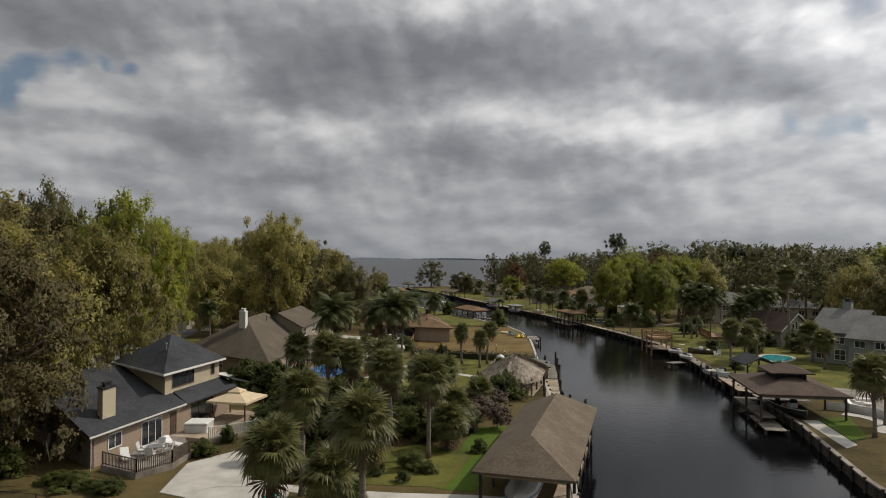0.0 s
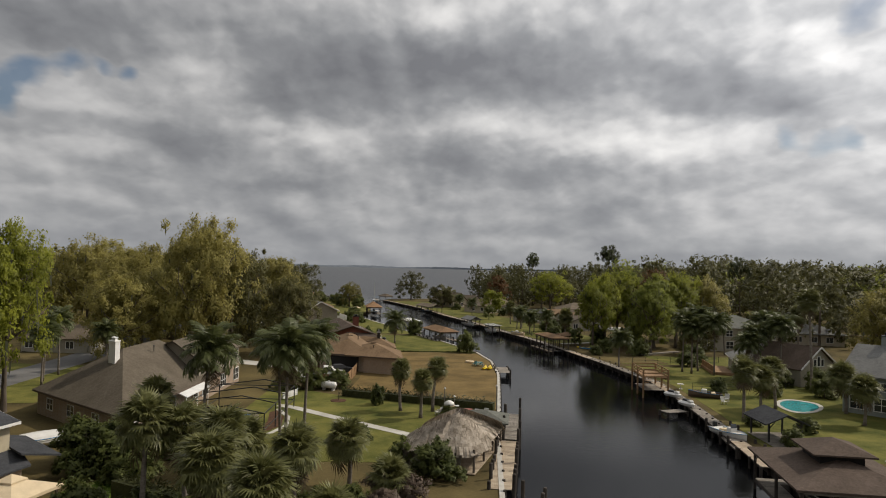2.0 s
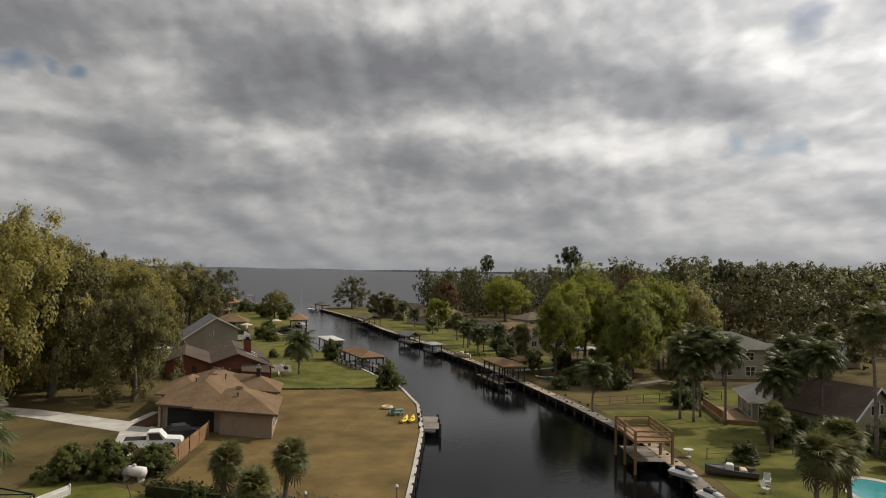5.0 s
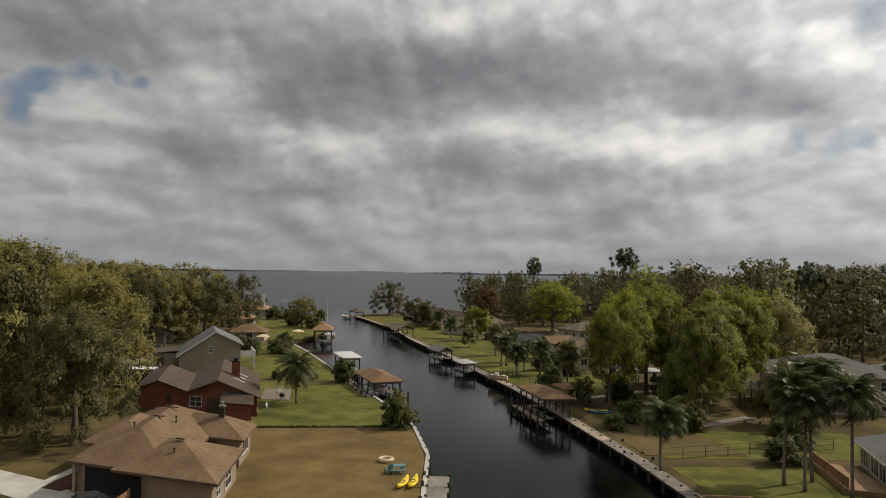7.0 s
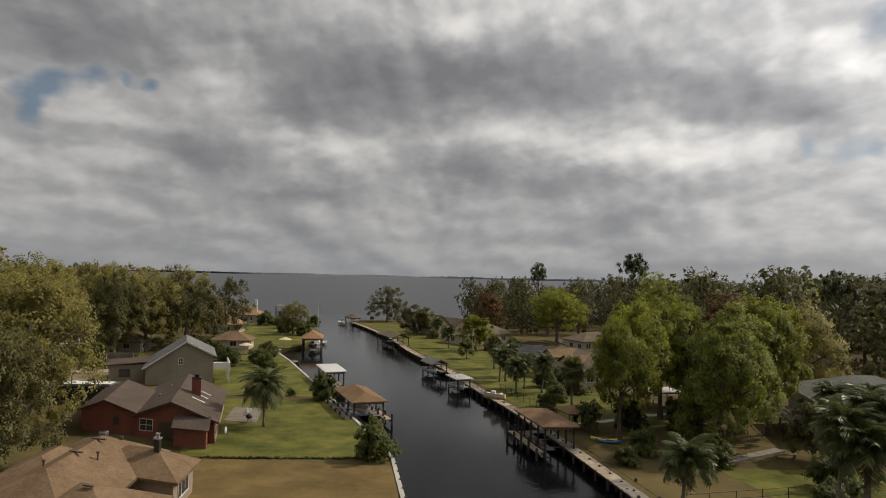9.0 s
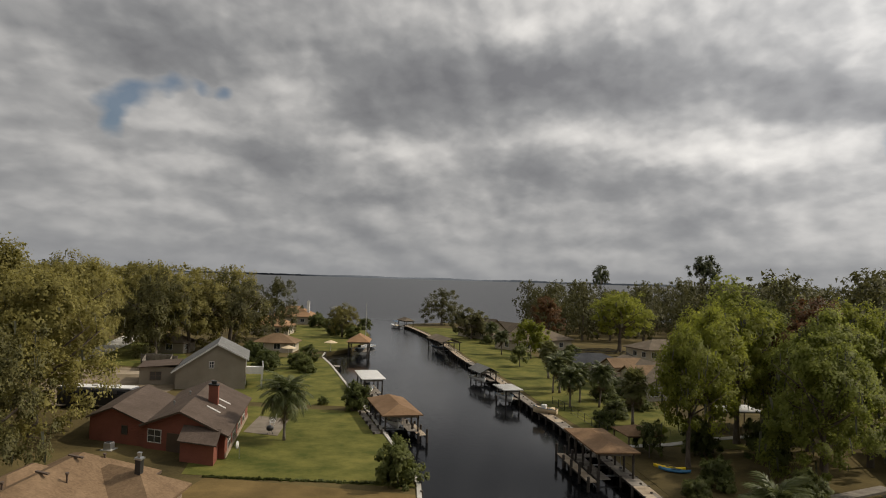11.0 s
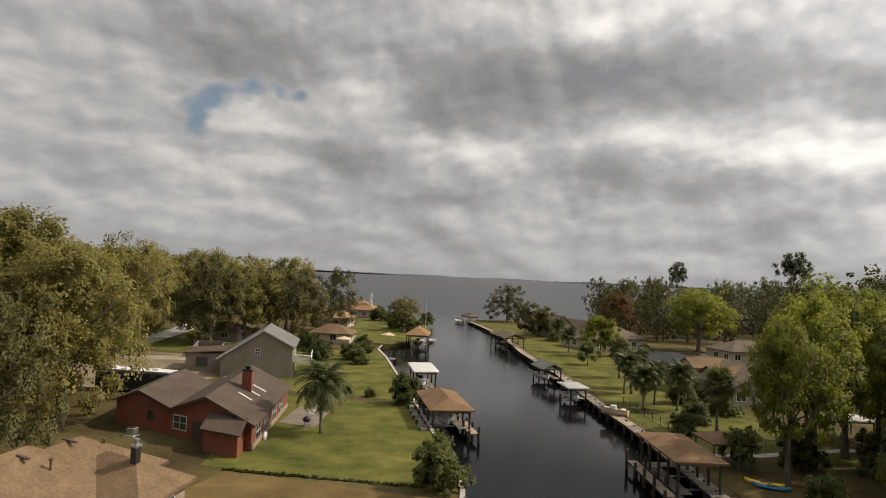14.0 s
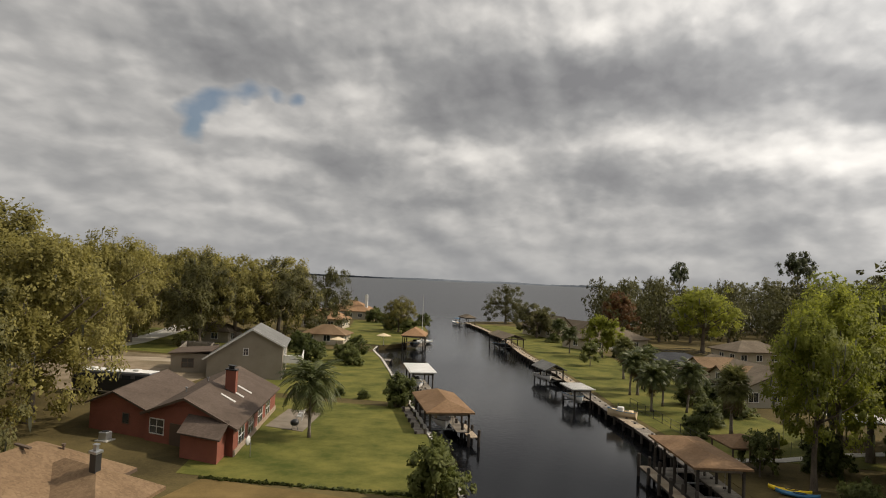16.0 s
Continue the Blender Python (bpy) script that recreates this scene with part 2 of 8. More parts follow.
def brickwork(name, a, c, mortar):
    m = surface(name, a, c, 0.8, 0.85, 0.0, 12, 0.3)
    nt = m.node_tree
    b = nt.nodes["Principled BSDF"]
    coord = nt.nodes.new("ShaderNodeTexCoord")
    sep, com = nt.nodes.new("ShaderNodeSeparateXYZ"), nt.nodes.new("ShaderNodeCombineXYZ")
    link(nt, coord, "Object", sep, 0)
    nt.links.new(calc(nt, "ADD", sep.outputs[0], sep.outputs[1]), com.inputs[0])
    nt.links.new(sep.outputs[2], com.inputs[1])
    br = node(nt, "ShaderNodeTexBrick", Scale=1.0, Mortar_Size=0.012, Brick_Width=0.23, Row_Height=0.076)
    nt.links.new(com.outputs[0], br.inputs["Vector"])
    br.inputs["Color1"].default_value, br.inputs["Color2"].default_value = (*a, 1), (*c, 1)
    br.inputs["Mortar"].default_value = (*mortar, 1)
    mix = nt.nodes.new("ShaderNodeMix")
    mix.data_type, mix.inputs["Factor"].default_value = "RGBA", 0.6
    nt.links.new(b.inputs["Base Color"].links[0].from_socket, mix.inputs["A"])
    nt.links.new(br.outputs[0], mix.inputs["B"])
    nt.links.new(mix.outputs["Result"], b.inputs["Base Color"])
    bp = node(nt, "ShaderNodeBump", Strength=0.4, Distance=0.01)
    nt.links.new(br.outputs["Fac"], bp.inputs["Height"])
    bp.invert = True
    nt.links.new(bp.outputs[0], b.inputs["Normal"])
    return m


def water_material():
    m = bpy.data.materials.new("canal_water")
    m.use_nodes = True
    nt = m.node_tree
    b = nt.nodes["Principled BSDF"]
    b.inputs["Base Color"].default_value = (0.004, 0.0045, 0.0055, 1)
    b.inputs["Roughness"].default_value, b.inputs["IOR"].default_value = 0.06, 1.33
    b.inputs["Specular IOR Level"].default_value = 0.19
    coord = nt.nodes.new("ShaderNodeTexCoord")
    small = node(nt, "ShaderNodeTexNoise", Scale=1.7, Detail=4.0, Roughness=0.55)
    wide = node(nt, "ShaderNodeTexNoise", Scale=0.035, Detail=2.0)
    for n in (small, wide):
        link(nt, coord, "Object", n, "Vector")
    # wind roughens the open lake, and some patches of the canal more than others
    sep = nt.nodes.new("ShaderNodeSeparateXYZ")
    link(nt, coord, "Object", sep, 0)
    reach = nt.nodes.new("ShaderNodeMapRange")
    reach.inputs["From Min"].default_value, reach.inputs["From Max"].default_value = 240.0, 430.0
    nt.links.new(sep.outputs[1], reach.inputs["Value"])
    force = calc(nt, "MULTIPLY", calc(nt, "SUBTRACT", wide.outputs[0], 0.24, clamp=True), 0.55)
    force = calc(nt, "ADD", force, calc(nt, "MULTIPLY", reach.outputs[0], 0.8))
    nt.links.new(calc(nt, "ADD", calc(nt, "MULTIPLY", reach.outputs[0], 0.22), 0.09), b.inputs["Roughness"])
    # specular set low on the canal, raised over the lake to brighten its reflection
    nt.links.new(calc(nt, "ADD", calc(nt, "MULTIPLY", reach.outputs[0], 0.50), 0.165), b.inputs["Specular IOR Level"])
    bp = node(nt, "ShaderNodeBump", Distance=0.10)
    nt.links.new(force, bp.inputs["Strength"])
    nt.links.new(small.outputs[0], bp.inputs["Height"])
    nt.links.new(bp.outputs[0], b.inputs["Normal"])
    return m


WATER = water_material()
LAWN_DRY = surface("dormant_lawn", (0.090, 0.064, 0.025), (0.200, 0.138, 0.056), 0.22, 0.95, 0.5, 9.0, 0.7, spec=0.1)
LAWN_GREEN = surface("green_lawn", (0.055, 0.067, 0.014), (0.165, 0.152, 0.040), 0.30, 0.95, 0.5, 9.0, 0.8, spec=0.1)
LAWN_BRIGHT = surface("bright_lawn", (0.06, 0.10, 0.014), (0.10, 0.145, 0.022), 0.3, 0.95, 0.5, 9.0, 0.7, spec=0.1)
SANDY = surface("thin_sandy_grass", (0.125, 0.10, 0.06), (0.29, 0.23, 0.165), 0.18, 0.95, 0.4, 7.0, 0.8, spec=0.08)
GROUND = surface("leaf_litter_ground", (0.050, 0.040, 0.018), (0.140, 0.108, 0.046), 0.12, 0.97, 0.5, 5.0, 0.8, spec=0.08)
SAND = surface("sand_drive", (0.25, 0.20, 0.14), (0.40, 0.34, 0.26), 0.3, 0.95, 0.3, 8.0, 0.5, spec=0.1)
CONCRETE = surface("concrete", (0.34, 0.32, 0.28), (0.55, 0.53, 0.48), 0.5, 0.85, 0.2, 14.0, 0.5, spec=0.2)
ASPHALT = surface("asphalt", (0.10, 0.098, 0.095), (0.17, 0.165, 0.16), 0.2, 0.9, 0.2, 10.0, 0.4, spec=0.2)
PAVER = surface("brown_pavers", (0.13, 0.11, 0.085), (0.24, 0.205, 0.16), 0.6, 0.9, 0.3, 9.0, 0.5, spec=0.15)
MULCH = surface("mulch", (0.050, 0.028, 0.017), (0.115, 0.062, 0.038), 1.5, 0.95, 0.5, 12.0, 0.4, spec=0.1)
OLD_WOOD = surface("weathered_wood", (0.14, 0.12, 0.10), (0.30, 0.27, 0.23), 0.8, 0.85, 0.3, 16.0, 0.5, island=0.35, spec=0.2)
TAN_WOOD = surface("pale_decking", (0.26, 0.20, 0.14), (0.46, 0.38, 0.28), 0.8, 0.8, 0.2, 16.0, 0.4, island=0.3, spec=0.2)
RED_WOOD = surface("reddish_timber", (0.20, 0.12, 0.06), (0.34, 0.21, 0.11), 0.8, 0.75, 0.2, 16.0, 0.4, island=0.25, spec=0.25)
PILING = surface("creosoted_piling", (0.025, 0.021, 0.018), (0.085, 0.072, 0.06), 0.9, 0.8, 0.3, 12.0, 0.5, spec=0.25, vary=0.3)
BULKHEAD = surface("timber_bulkhead", (0.03, 0.026, 0.022), (0.11, 0.095, 0.08), 0.7, 0.85, 0.3, 9.0, 0.6, spec=0.2, streak=(1, 1, 0.3))
BARK = surface("bark", (0.07, 0.055, 0.042), (0.18, 0.15, 0.12), 1.5, 0.95, 0.6, 14.0, 0.4, spec=0.1, streak=(1, 1, 0.35))
PALM_BARK = surface("palm_bark", (0.11, 0.092, 0.075), (0.27, 0.235, 0.20), 1.5, 0.9, 0.5, 9.0, 0.4, spec=0.1, streak=(0.5, 0.5, 2.5))
OAK_LEAF = foliage("olive_oak_leaves", (0.130, 0.117, 0.034), (0.45, 0.395, 0.115), 0.36)
DARK_LEAF = foliage("dark_live_oak_leaves", (0.070, 0.067, 0.025), (0.25, 0.232, 0.080), 0.3)
GREEN_LEAF = foliage("fresh_green_leaves", (0.11, 0.13, 0.026), (0.40, 0.43, 0.090), 0.52)
BRIGHT_LEAF = foliage("yellow_green_leaves", (0.14, 0.158, 0.021), (0.44, 0.455, 0.072), 0.52)
RUST_LEAF = foliage("rust_red_leaves", (0.085, 0.040, 0.014), (0.20, 0.10, 0.035), 0.3)
PINE_LEAF = foliage("pine_needles", (0.035, 0.042, 0.016), (0.11, 0.125, 0.045), 0.15)
BUSH_LEAF = foliage("shrub_leaves", (0.048, 0.062, 0.016), (0.20, 0.215, 0.058), 0.3)
PALM_LEAF = foliage("palm_fronds", (0.046, 0.060, 0.020), (0.19, 0.205, 0.075), 0.25, 0.4)
FAN_LEAF = foliage("cabbage_palm_fronds", (0.085, 0.090, 0.030), (0.31, 0.305, 0.115), 0.28, 0.42)
DEAD_LEAF = foliage("dry_fronds", (0.09, 0.065, 0.035), (0.21, 0.16, 0.10), 0.15)
WOODS_LEAF = foliage("dense_far_woods_leaves", (0.060, 0.060, 0.023), (0.195, 0.185, 0.066), 0.3)
TWIG_LEAF = foliage("budding_brown_twigs", (0.062, 0.050, 0.022), (0.20, 0.165, 0.065), 0.25)
METAL_GREEN = plain("green_metal_roof", (0.16, 0.22, 0.18), 0.45)
MOSS = foliage("spanish_moss", (0.075, 0.077, 0.052), (0.20, 0.20, 0.135), 0.3, 0.9)
# hedge leaves kept dark: the shadow strip at the lot line is in this colour
HEDGE_LEAF = foliage("dark_hedge_leaves", (0.030, 0.034, 0.013), (0.11, 0.115, 0.04), 0.15)
ROOF_TAN = shingle("tan_shingles", (0.130, 0.084, 0.048), (0.235, 0.158, 0.094))
ROOF_BROWN = shingle("brown_shingles", (0.105, 0.082, 0.058), (0.175, 0.142, 0.105))
ROOF_TAUPE = shingle("taupe_shingles", (0.078, 0.064, 0.046), (0.135, 0.112, 0.084))
ROOF_DARK = shingle("charcoal_shingles", (0.030, 0.032, 0.036), (0.068, 0.070, 0.076))
ROOF_GREY = shingle("grey_shingles", (0.13, 0.13, 0.125), (0.21, 0.21, 0.20))
ROOF_UMBER = shingle("umber_shingles", (0.072, 0.053, 0.041), (0.122, 0.092, 0.074))
ROOF_ORANGE = shingle("orange_brown_shingles", (0.22, 0.125, 0.065), (0.34, 0.21, 0.12))
ROOF_DOCK = shingle("dock_roof_shingles", (0.16, 0.095, 0.05), (0.25, 0.16, 0.095))
RED_WALL = siding("brick_red_siding", (0.235, 0.082, 0.055), 0.25)
CREAM_WALL = siding("cream_siding", (0.45, 0.39, 0.275))
TAUPE_WALL = surface("taupe_stucco", (0.23, 0.20, 0.155), (0.31, 0.275, 0.22), 0.4, 0.9, 0.15, 15.0, 0.4)
GREY_WALL = siding("pale_grey_siding", (0.25, 0.27, 0.25))
PALE_WALL = siding("pale_stucco", (0.36, 0.33, 0.26), 0.3)
ROOF_SAGE = shingle("sage_grey_shingles", (0.095, 0.098, 0.085), (0.15, 0.152, 0.132))
BEIGE_WALL = surface("beige_stucco", (0.37, 0.32, 0.24), (0.50, 0.44, 0.34), 0.5, 0.9, 0.15, 15.0, 0.4)
BRICK = brickwork("tan_brick", (0.25, 0.17, 0.115), (0.36, 0.27, 0.19), (0.38, 0.35, 0.30))
DARK_BRICK = brickwork("brown_brick", (0.14, 0.09, 0.065), (0.22, 0.15, 0.11), (0.26, 0.24, 0.21))
WHITE = plain("white_paint", (0.72, 0.71, 0.68), 0.5)
OFFWHITE = plain("aged_white_metal", (0.58, 0.57, 0.54), 0.55)
CREAM = plain("cream_canvas", (0.62, 0.50, 0.33), 0.9)
BLACK = plain("black_metal", (0.025, 0.025, 0.026), 0.45)
# near-black stand-in for shade inside hollows that are not modelled
DARK = plain("interior_shade_paint", (0.018, 0.016, 0.015), 0.9)
RUBBER = plain("rubber", (0.02, 0.02, 0.02), 0.85)
STEEL = plain("galvanised_steel", (0.42, 0.43, 0.44), 0.4, 0.8)
PANE = plain("window_glass", (0.03, 0.035, 0.042), 0.06, 0.0, 0.8)
SLATE = plain("dark_grey_paint", (0.085, 0.085, 0.09), 0.4)
TRIM = plain("brown_trim", (0.10, 0.07, 0.05), 0.6)
YELLOW = plain("yellow_plastic", (0.78, 0.56, 0.02), 0.4)
COVER = plain("blue_pool_cover", (0.03, 0.13, 0.33), 0.5)
TEAL = plain("teal_plastic", (0.10, 0.22, 0.22), 0.5)
BLUE = plain("blue_plastic", (0.04, 0.16, 0.30), 0.45)
THATCH = surface("palm_thatch", (0.20, 0.165, 0.125), (0.46, 0.40, 0.33), 1.4, 0.97, 0.8, 9.0, 0.4, spec=0.05, island=0.5)
TILE_TEAL = plain("turquoise_water", (0.06, 0.36, 0.38), 0.05, 0.0, 0.6)

# ==== mesh helpers ====
G = 0.9     # lawn level above the water


class Geo:
    """Vertices and faces that grow piece by piece."""

    def __init__(self):
        self.v, self.f = [], []

    def add(self, vs, fs):
        n = len(self.v)
        self.v += [tuple(p) for p in vs]
        self.f += [tuple(i + n for i in f) for f in fs]
        return self

    def box(self, x0, y0, z0, x1, y1, z1):
        vs = [(x, y, z) for z in (z0, z1) for x, y in ((x0, y0), (x1, y0), (x1, y1), (x0, y1))]
        return self.add(vs, [(3, 2, 1, 0), (4, 5, 6, 7), (0, 1, 5, 4), (1, 2, 6, 5), (2, 3, 7, 6), (3, 0, 4, 7)])

    def soft_box(self, x0, y0, z0, x1, y1, z1, c=0.03):
        """A box whose upper and upright edges are chamfered by c."""
        def ring(z, i):
            return [(x0 + i + c, y0 + i, z), (x1 - i - c, y0 + i, z), (x1 - i, y0 + i + c, z), (x1 - i, y1 - i - c, z),
                    (x1 - i - c, y1 - i, z), (x0 + i + c, y1 - i, z), (x0 + i, y1 - i - c, z), (x0 + i, y0 + i + c, z)]
        return self.rings([ring(z0, 0), ring(z1 - c, 0), ring(z1, c)])

    def rings(self, rs, caps=True):
        """Rings of equal length joined by quads."""
        k, n = len(rs[0]), len(rs)
        fs = [(a * k + i, a * k + (i + 1) % k, (a + 1) * k + (i + 1) % k, (a + 1) * k + i) for a in range(n - 1) for i in range(k)]
        if caps:
            fs += [tuple(range(k))[::-1], tuple(range((n - 1) * k, n * k))]
        return self.add([p for r in rs for p in r], fs)

    def tube(self, pts, radii, n=8):
        """A tapered tube along points."""
        pts = [Vector(p) for p in pts]
        rs = []
        for i, p in enumerate(pts):
            d = (pts[min(i + 1, len(pts) - 1)] - pts[max(i - 1, 0)]).normalized()
            a = d.orthogonal().normalized() if abs(d.z) < 0.95 else Vector((1, 0, 0)).cross(d).normalized()
            b = d.cross(a)
            r = radii[i] if isinstance(radii, (list, tuple)) else radii
            rs.append([p + r * (math.cos(2 * math.pi * k / n) * a + math.sin(2 * math.pi * k / n) * b) for k in range(n)])
        return self.rings(rs)

    def prism(self, poly, z0, z1):
        n = len(poly)
        return self.add([(x, y, z) for z in (z0, z1) for x, y in poly],
                        [tuple(range(n))[::-1], tuple(range(n, 2 * n))] + [(i, (i + 1) % n, n + (i + 1) % n, n + i) for i in range(n)])

    def beam(self, a, b, w, h):
        """A squared timber from a to b, w wide and h high."""
        a, b = Vector(a), Vector(b)
        d = (b - a).normalized()
        s = d.cross(Vector((0, 0, 1)))
        s = (s.normalized() if s.length > 1e-4 else Vector((1, 0, 0))) * w / 2
        u = s.normalized().cross(d) * h / 2
        return self.rings([[p + s + u, p - s + u, p - s - u, p + s - u] for p in (a, b)])

    def mapped(self, fn):
        g = Geo()
        g.v, g.f = [tuple(fn(*p)) for p in self.v], self.f
        return g


def mesh_of(name, geo, material, smooth=False):
    me = bpy.data.meshes.new(name)
    me.from_pydata(geo.v, [], geo.f)
    me.materials.append(material)
    if smooth:
        me.shade_smooth()
    me.update()
    return me


FINE = ("decking", "lower_floor", "thatch_fringe", "planking")


def part(name, geo, material, parent=None, label="", smooth=False):
    """One mesh object under a thing or under a part."""
    ob = new(name, mesh_of(name, geo, material, smooth))
    if parent is not None:
        ob.parent = parent
    if label:
        ob["label"] = label
    if name in FINE:
        ob["kind"] = "stuff"
    return ob


def thing(name, x, y, z, label, category, group="", turn=0.0, kind=""):
    ob = new(name)
    ob.empty_display_size = 0.3
    ob.matrix_basis = pose(x, y, z, 0, 0, turn)
    return tagged(ob, label, category, group, kind)


def structure(name, geo, material, label="", smooth=False):
    return tagged(part(name, geo, material, None, "", smooth), label, "", "", "structure")


class Plan:
    """A plan with its own two axes on the ground: along the front (u) and into the depth (v)."""

    def __init__(self, origin, u, v, z=G):
        self.o, self.u, self.v = Vector((*origin, z)), Vector(u).normalized(), Vector(v).normalized()

    def at(self, u, v, z=0.0):
        return (u * self.u.x + v * self.v.x, u * self.u.y + v * self.v.y, z)

    def root(self, name, label, category, group=""):
        ob = new(name)
        ob.location = self.o
        return tagged(ob, label, category, group)

    def part(self, name, geo, material, parent, label="", smooth=False):
        return part(name, geo.mapped(self.at), material, parent, label, smooth)


def hip(g, u0, v0, u1, v1, ze, zr, over=0.6, t=0.2, full=1.0):
    """A closed hip roof over a rectangle. full: how far the hips run in (1: equal pitch)."""
    a, b, c, d = u0 - over, v0 - over, u1 + over, v1 + over
    if c - a > d - b:
        h = (d - b) / 2 * full
        r0, r1 = (a + h, (b + d) / 2), (c - h, (b + d) / 2)
    else:
        h = (c - a) / 2 * full
        r0, r1 = ((a + c) / 2, b + h), ((a + c) / 2, d - h)
    top = [(a, b, ze), (c, b, ze), (c, d, ze), (a, d, ze), (*r0, zr), (*r1, zr)]
    low = [(x, y, z - t) for x, y, z in top[:4]]
    if c - a > d - b:
        fs = [(0, 1, 5, 4), (1, 2, 5), (2, 3, 4, 5), (3, 0, 4)]
    else:
        fs = [(0, 1, 4), (1, 2, 5, 4), (2, 3, 5), (3, 0, 4, 5)]
    fs += [(0, 6, 7, 1), (1, 7, 8, 2), (2, 8, 9, 3), (3, 9, 6, 0), (9, 8, 7, 6)]
    return g.add(top + low, fs)


def gable(g, u0, v0, u1, v1, ze, zr, along="v", over=0.5, t=0.18, ridge=0.5):
    """Two roof slabs; the ridge runs along v or u, at the fraction ridge of the width."""
    if along == "v":
        m = u0 + (u1 - u0) * ridge
        for a, s in ((u0, -1), (u1, 1)):
            k = (zr - ze) / abs(m - a)
            e = a + s * over
            p = [(e, v0 - over, ze - k * over), (m, v0 - over, zr), (m, v1 + over, zr), (e, v1 + over, ze - k * over)]
            slab(g, p if s < 0 else p[::-1], t)
    else:
        m = v0 + (v1 - v0) * ridge
        for a, s in ((v0, -1), (v1, 1)):
            k = (zr - ze) / abs(m - a)
            e = a + s * over
            p = [(u0 - over, e, ze - k * over), (u1 + over, e, ze - k * over), (u1 + over, m, zr), (u0 - over, m, zr)]
            slab(g, p if s < 0 else p[::-1], t)
    return g


def slab(g, p, t):
    return g.add(p + [(x, y, z - t) for x, y, z in p], [(0, 1, 2, 3), (7, 6, 5, 4), (0, 4, 5, 1), (1, 5, 6, 2), (2, 6, 7, 3), (3, 7, 4, 0)])


def gable_wall(g, u0, v0, u1, v1, ze, zr, along="v", ridge=0.5):
    """The body of a wing whose two ends rise to the ridge."""
    if along == "v":
        m = u0 + (u1 - u0) * ridge
        ends = [[(u0, v, 0), (u1, v, 0), (u1, v, ze), (m, v, zr), (u0, v, ze)] for v in (v0, v1)]
    else:
        m = v0 + (v1 - v0) * ridge
        ends = [[(u, v0, 0), (u, v1, 0), (u, v1, ze), (u, m, zr), (u, v0, ze)] for u in (u0, u1)]
    return g.rings(ends)


def window(plan, parent, a, b, z0, z1, frame_mat=None, bars=1, rows=1, name="window", depth=0.06, label=""):
    """A window on the wall from a to b (two plan points), with its frame, bars and pane. The outside lies to the right of a to b."""
    (ax, ay), (bx, by) = a, b
    n = math.hypot(bx - ax, by - ay)
    tx, ty = (bx - ax) / n, (by - ay) / n
    nx, ny = ty, -tx

    def at(s, o, z):
        return (ax + tx * s + nx * o, ay + ty * s + ny * o, z)

    def bar(g, s0, s1, za, zb, o=depth):
        g.add([at(s, d, z) for z in (za, zb) for s, d in ((s0, o), (s1, o), (s1, -0.02), (s0, -0.02))],
              [(3, 2, 1, 0), (4, 5, 6, 7), (0, 1, 5, 4), (1, 2, 6, 5), (2, 3, 7, 6), (3, 0, 4, 7)])
    w = 0.09

    def loop(i, o):
        return [at(s, o, z) for s, z in ((i, z0 + i), (n - i, z0 + i), (n - i, z1 - i), (i, z1 - i))]
    g = Geo().rings([loop(0, -0.02), loop(0, depth), loop(w, depth), loop(w, -0.02)], caps=False)
    win = plan.part(name, g, frame_mat or WHITE, parent, label)
    p = Geo()
    bar(p, w, n - w, z0 + w, z1 - w, 0.015)
    plan.part("pane", p, PANE, win)
    for i in range(1, bars + 1):
        q, s = Geo(), n * i / (bars + 1)
        bar(q, s - 0.035, s + 0.035, z0 + w, z1 - w, depth - 0.015)
        plan.part("glazing_bar", q, frame_mat or WHITE, win)
    for i in range(1, rows):
        q, z = Geo(), z0 + (z1 - z0) * i / rows
        bar(q, w, n - w, z - 0.03, z + 0.03, depth - 0.02)
        plan.part("glazing_bar", q, frame_mat or WHITE, win)
    return win

# ==== land and water ====
LEFT_BANK = [(4, -30), (8, 20), (12.5, 50), (15.6, 72), (17.2, 90), (19.2, 108), (20.6, 121), (21.9, 134), (22.2, 149), (20.3, 162),
             (15.6, 176), (8.6, 195), (-1.5, 222), (-7.5, 238), (-13, 251), (-14.5, 259), (-11.5, 268), (-10.5, 285), (-14, 310),
             (-24, 345), (-48, 372), (-95, 400), (-190, 450), (-420, 560), (-1500, 900)]
RIGHT_BANK = [(26, -30), (30, 20), (34.3, 51), (38.6, 68), (41.7, 88), (44.3, 106), (46.2, 128), (44.2, 146), (40.6, 167), (36.2, 190),
              (32.6, 203), (26.5, 231), (18.2, 260), (9.3, 300), (0, 330), (-10.5, 360), (-8, 368), (4, 378), (30, 392), (80, 420),
              (170, 460), (420, 560), (1500, 900)]


def land(name, bank, side, label):
    """A sheet of ground behind a bank, with the bank's upright face down to the bed."""
    far = side * 3000
    g = Geo()
    n = len(bank)
    back = [(far, y) for _, y in bank]
    for (x, y), (bx, by) in zip(bank, back):
        g.v += [(x, y, G), (x, y, -1.6), (bx, by, G)]
    for i in range(n - 1):
        a, b = 3 * i, 3 * i + 3
        quads = [(a, b, b + 2, a + 2), (a, a + 1, b + 1, b)]
        g.f += quads if side < 0 else [q[::-1] for q in quads]
    return structure(name, g, GROUND, label)


ground_left = land("ground_west", LEFT_BANK, -1, "leaf-strewn sandy ground beside the canal")
ground_right = land("ground_east", RIGHT_BANK, 1, "leaf-strewn sandy ground beside the canal")
structure("ground_south", Geo().add([(-3000, -30, G), (3000, -30, G), (3000, -900, G), (-3000, -900, G)], [(3, 2, 1, 0)]), GROUND, "plain ground behind the canal's end")
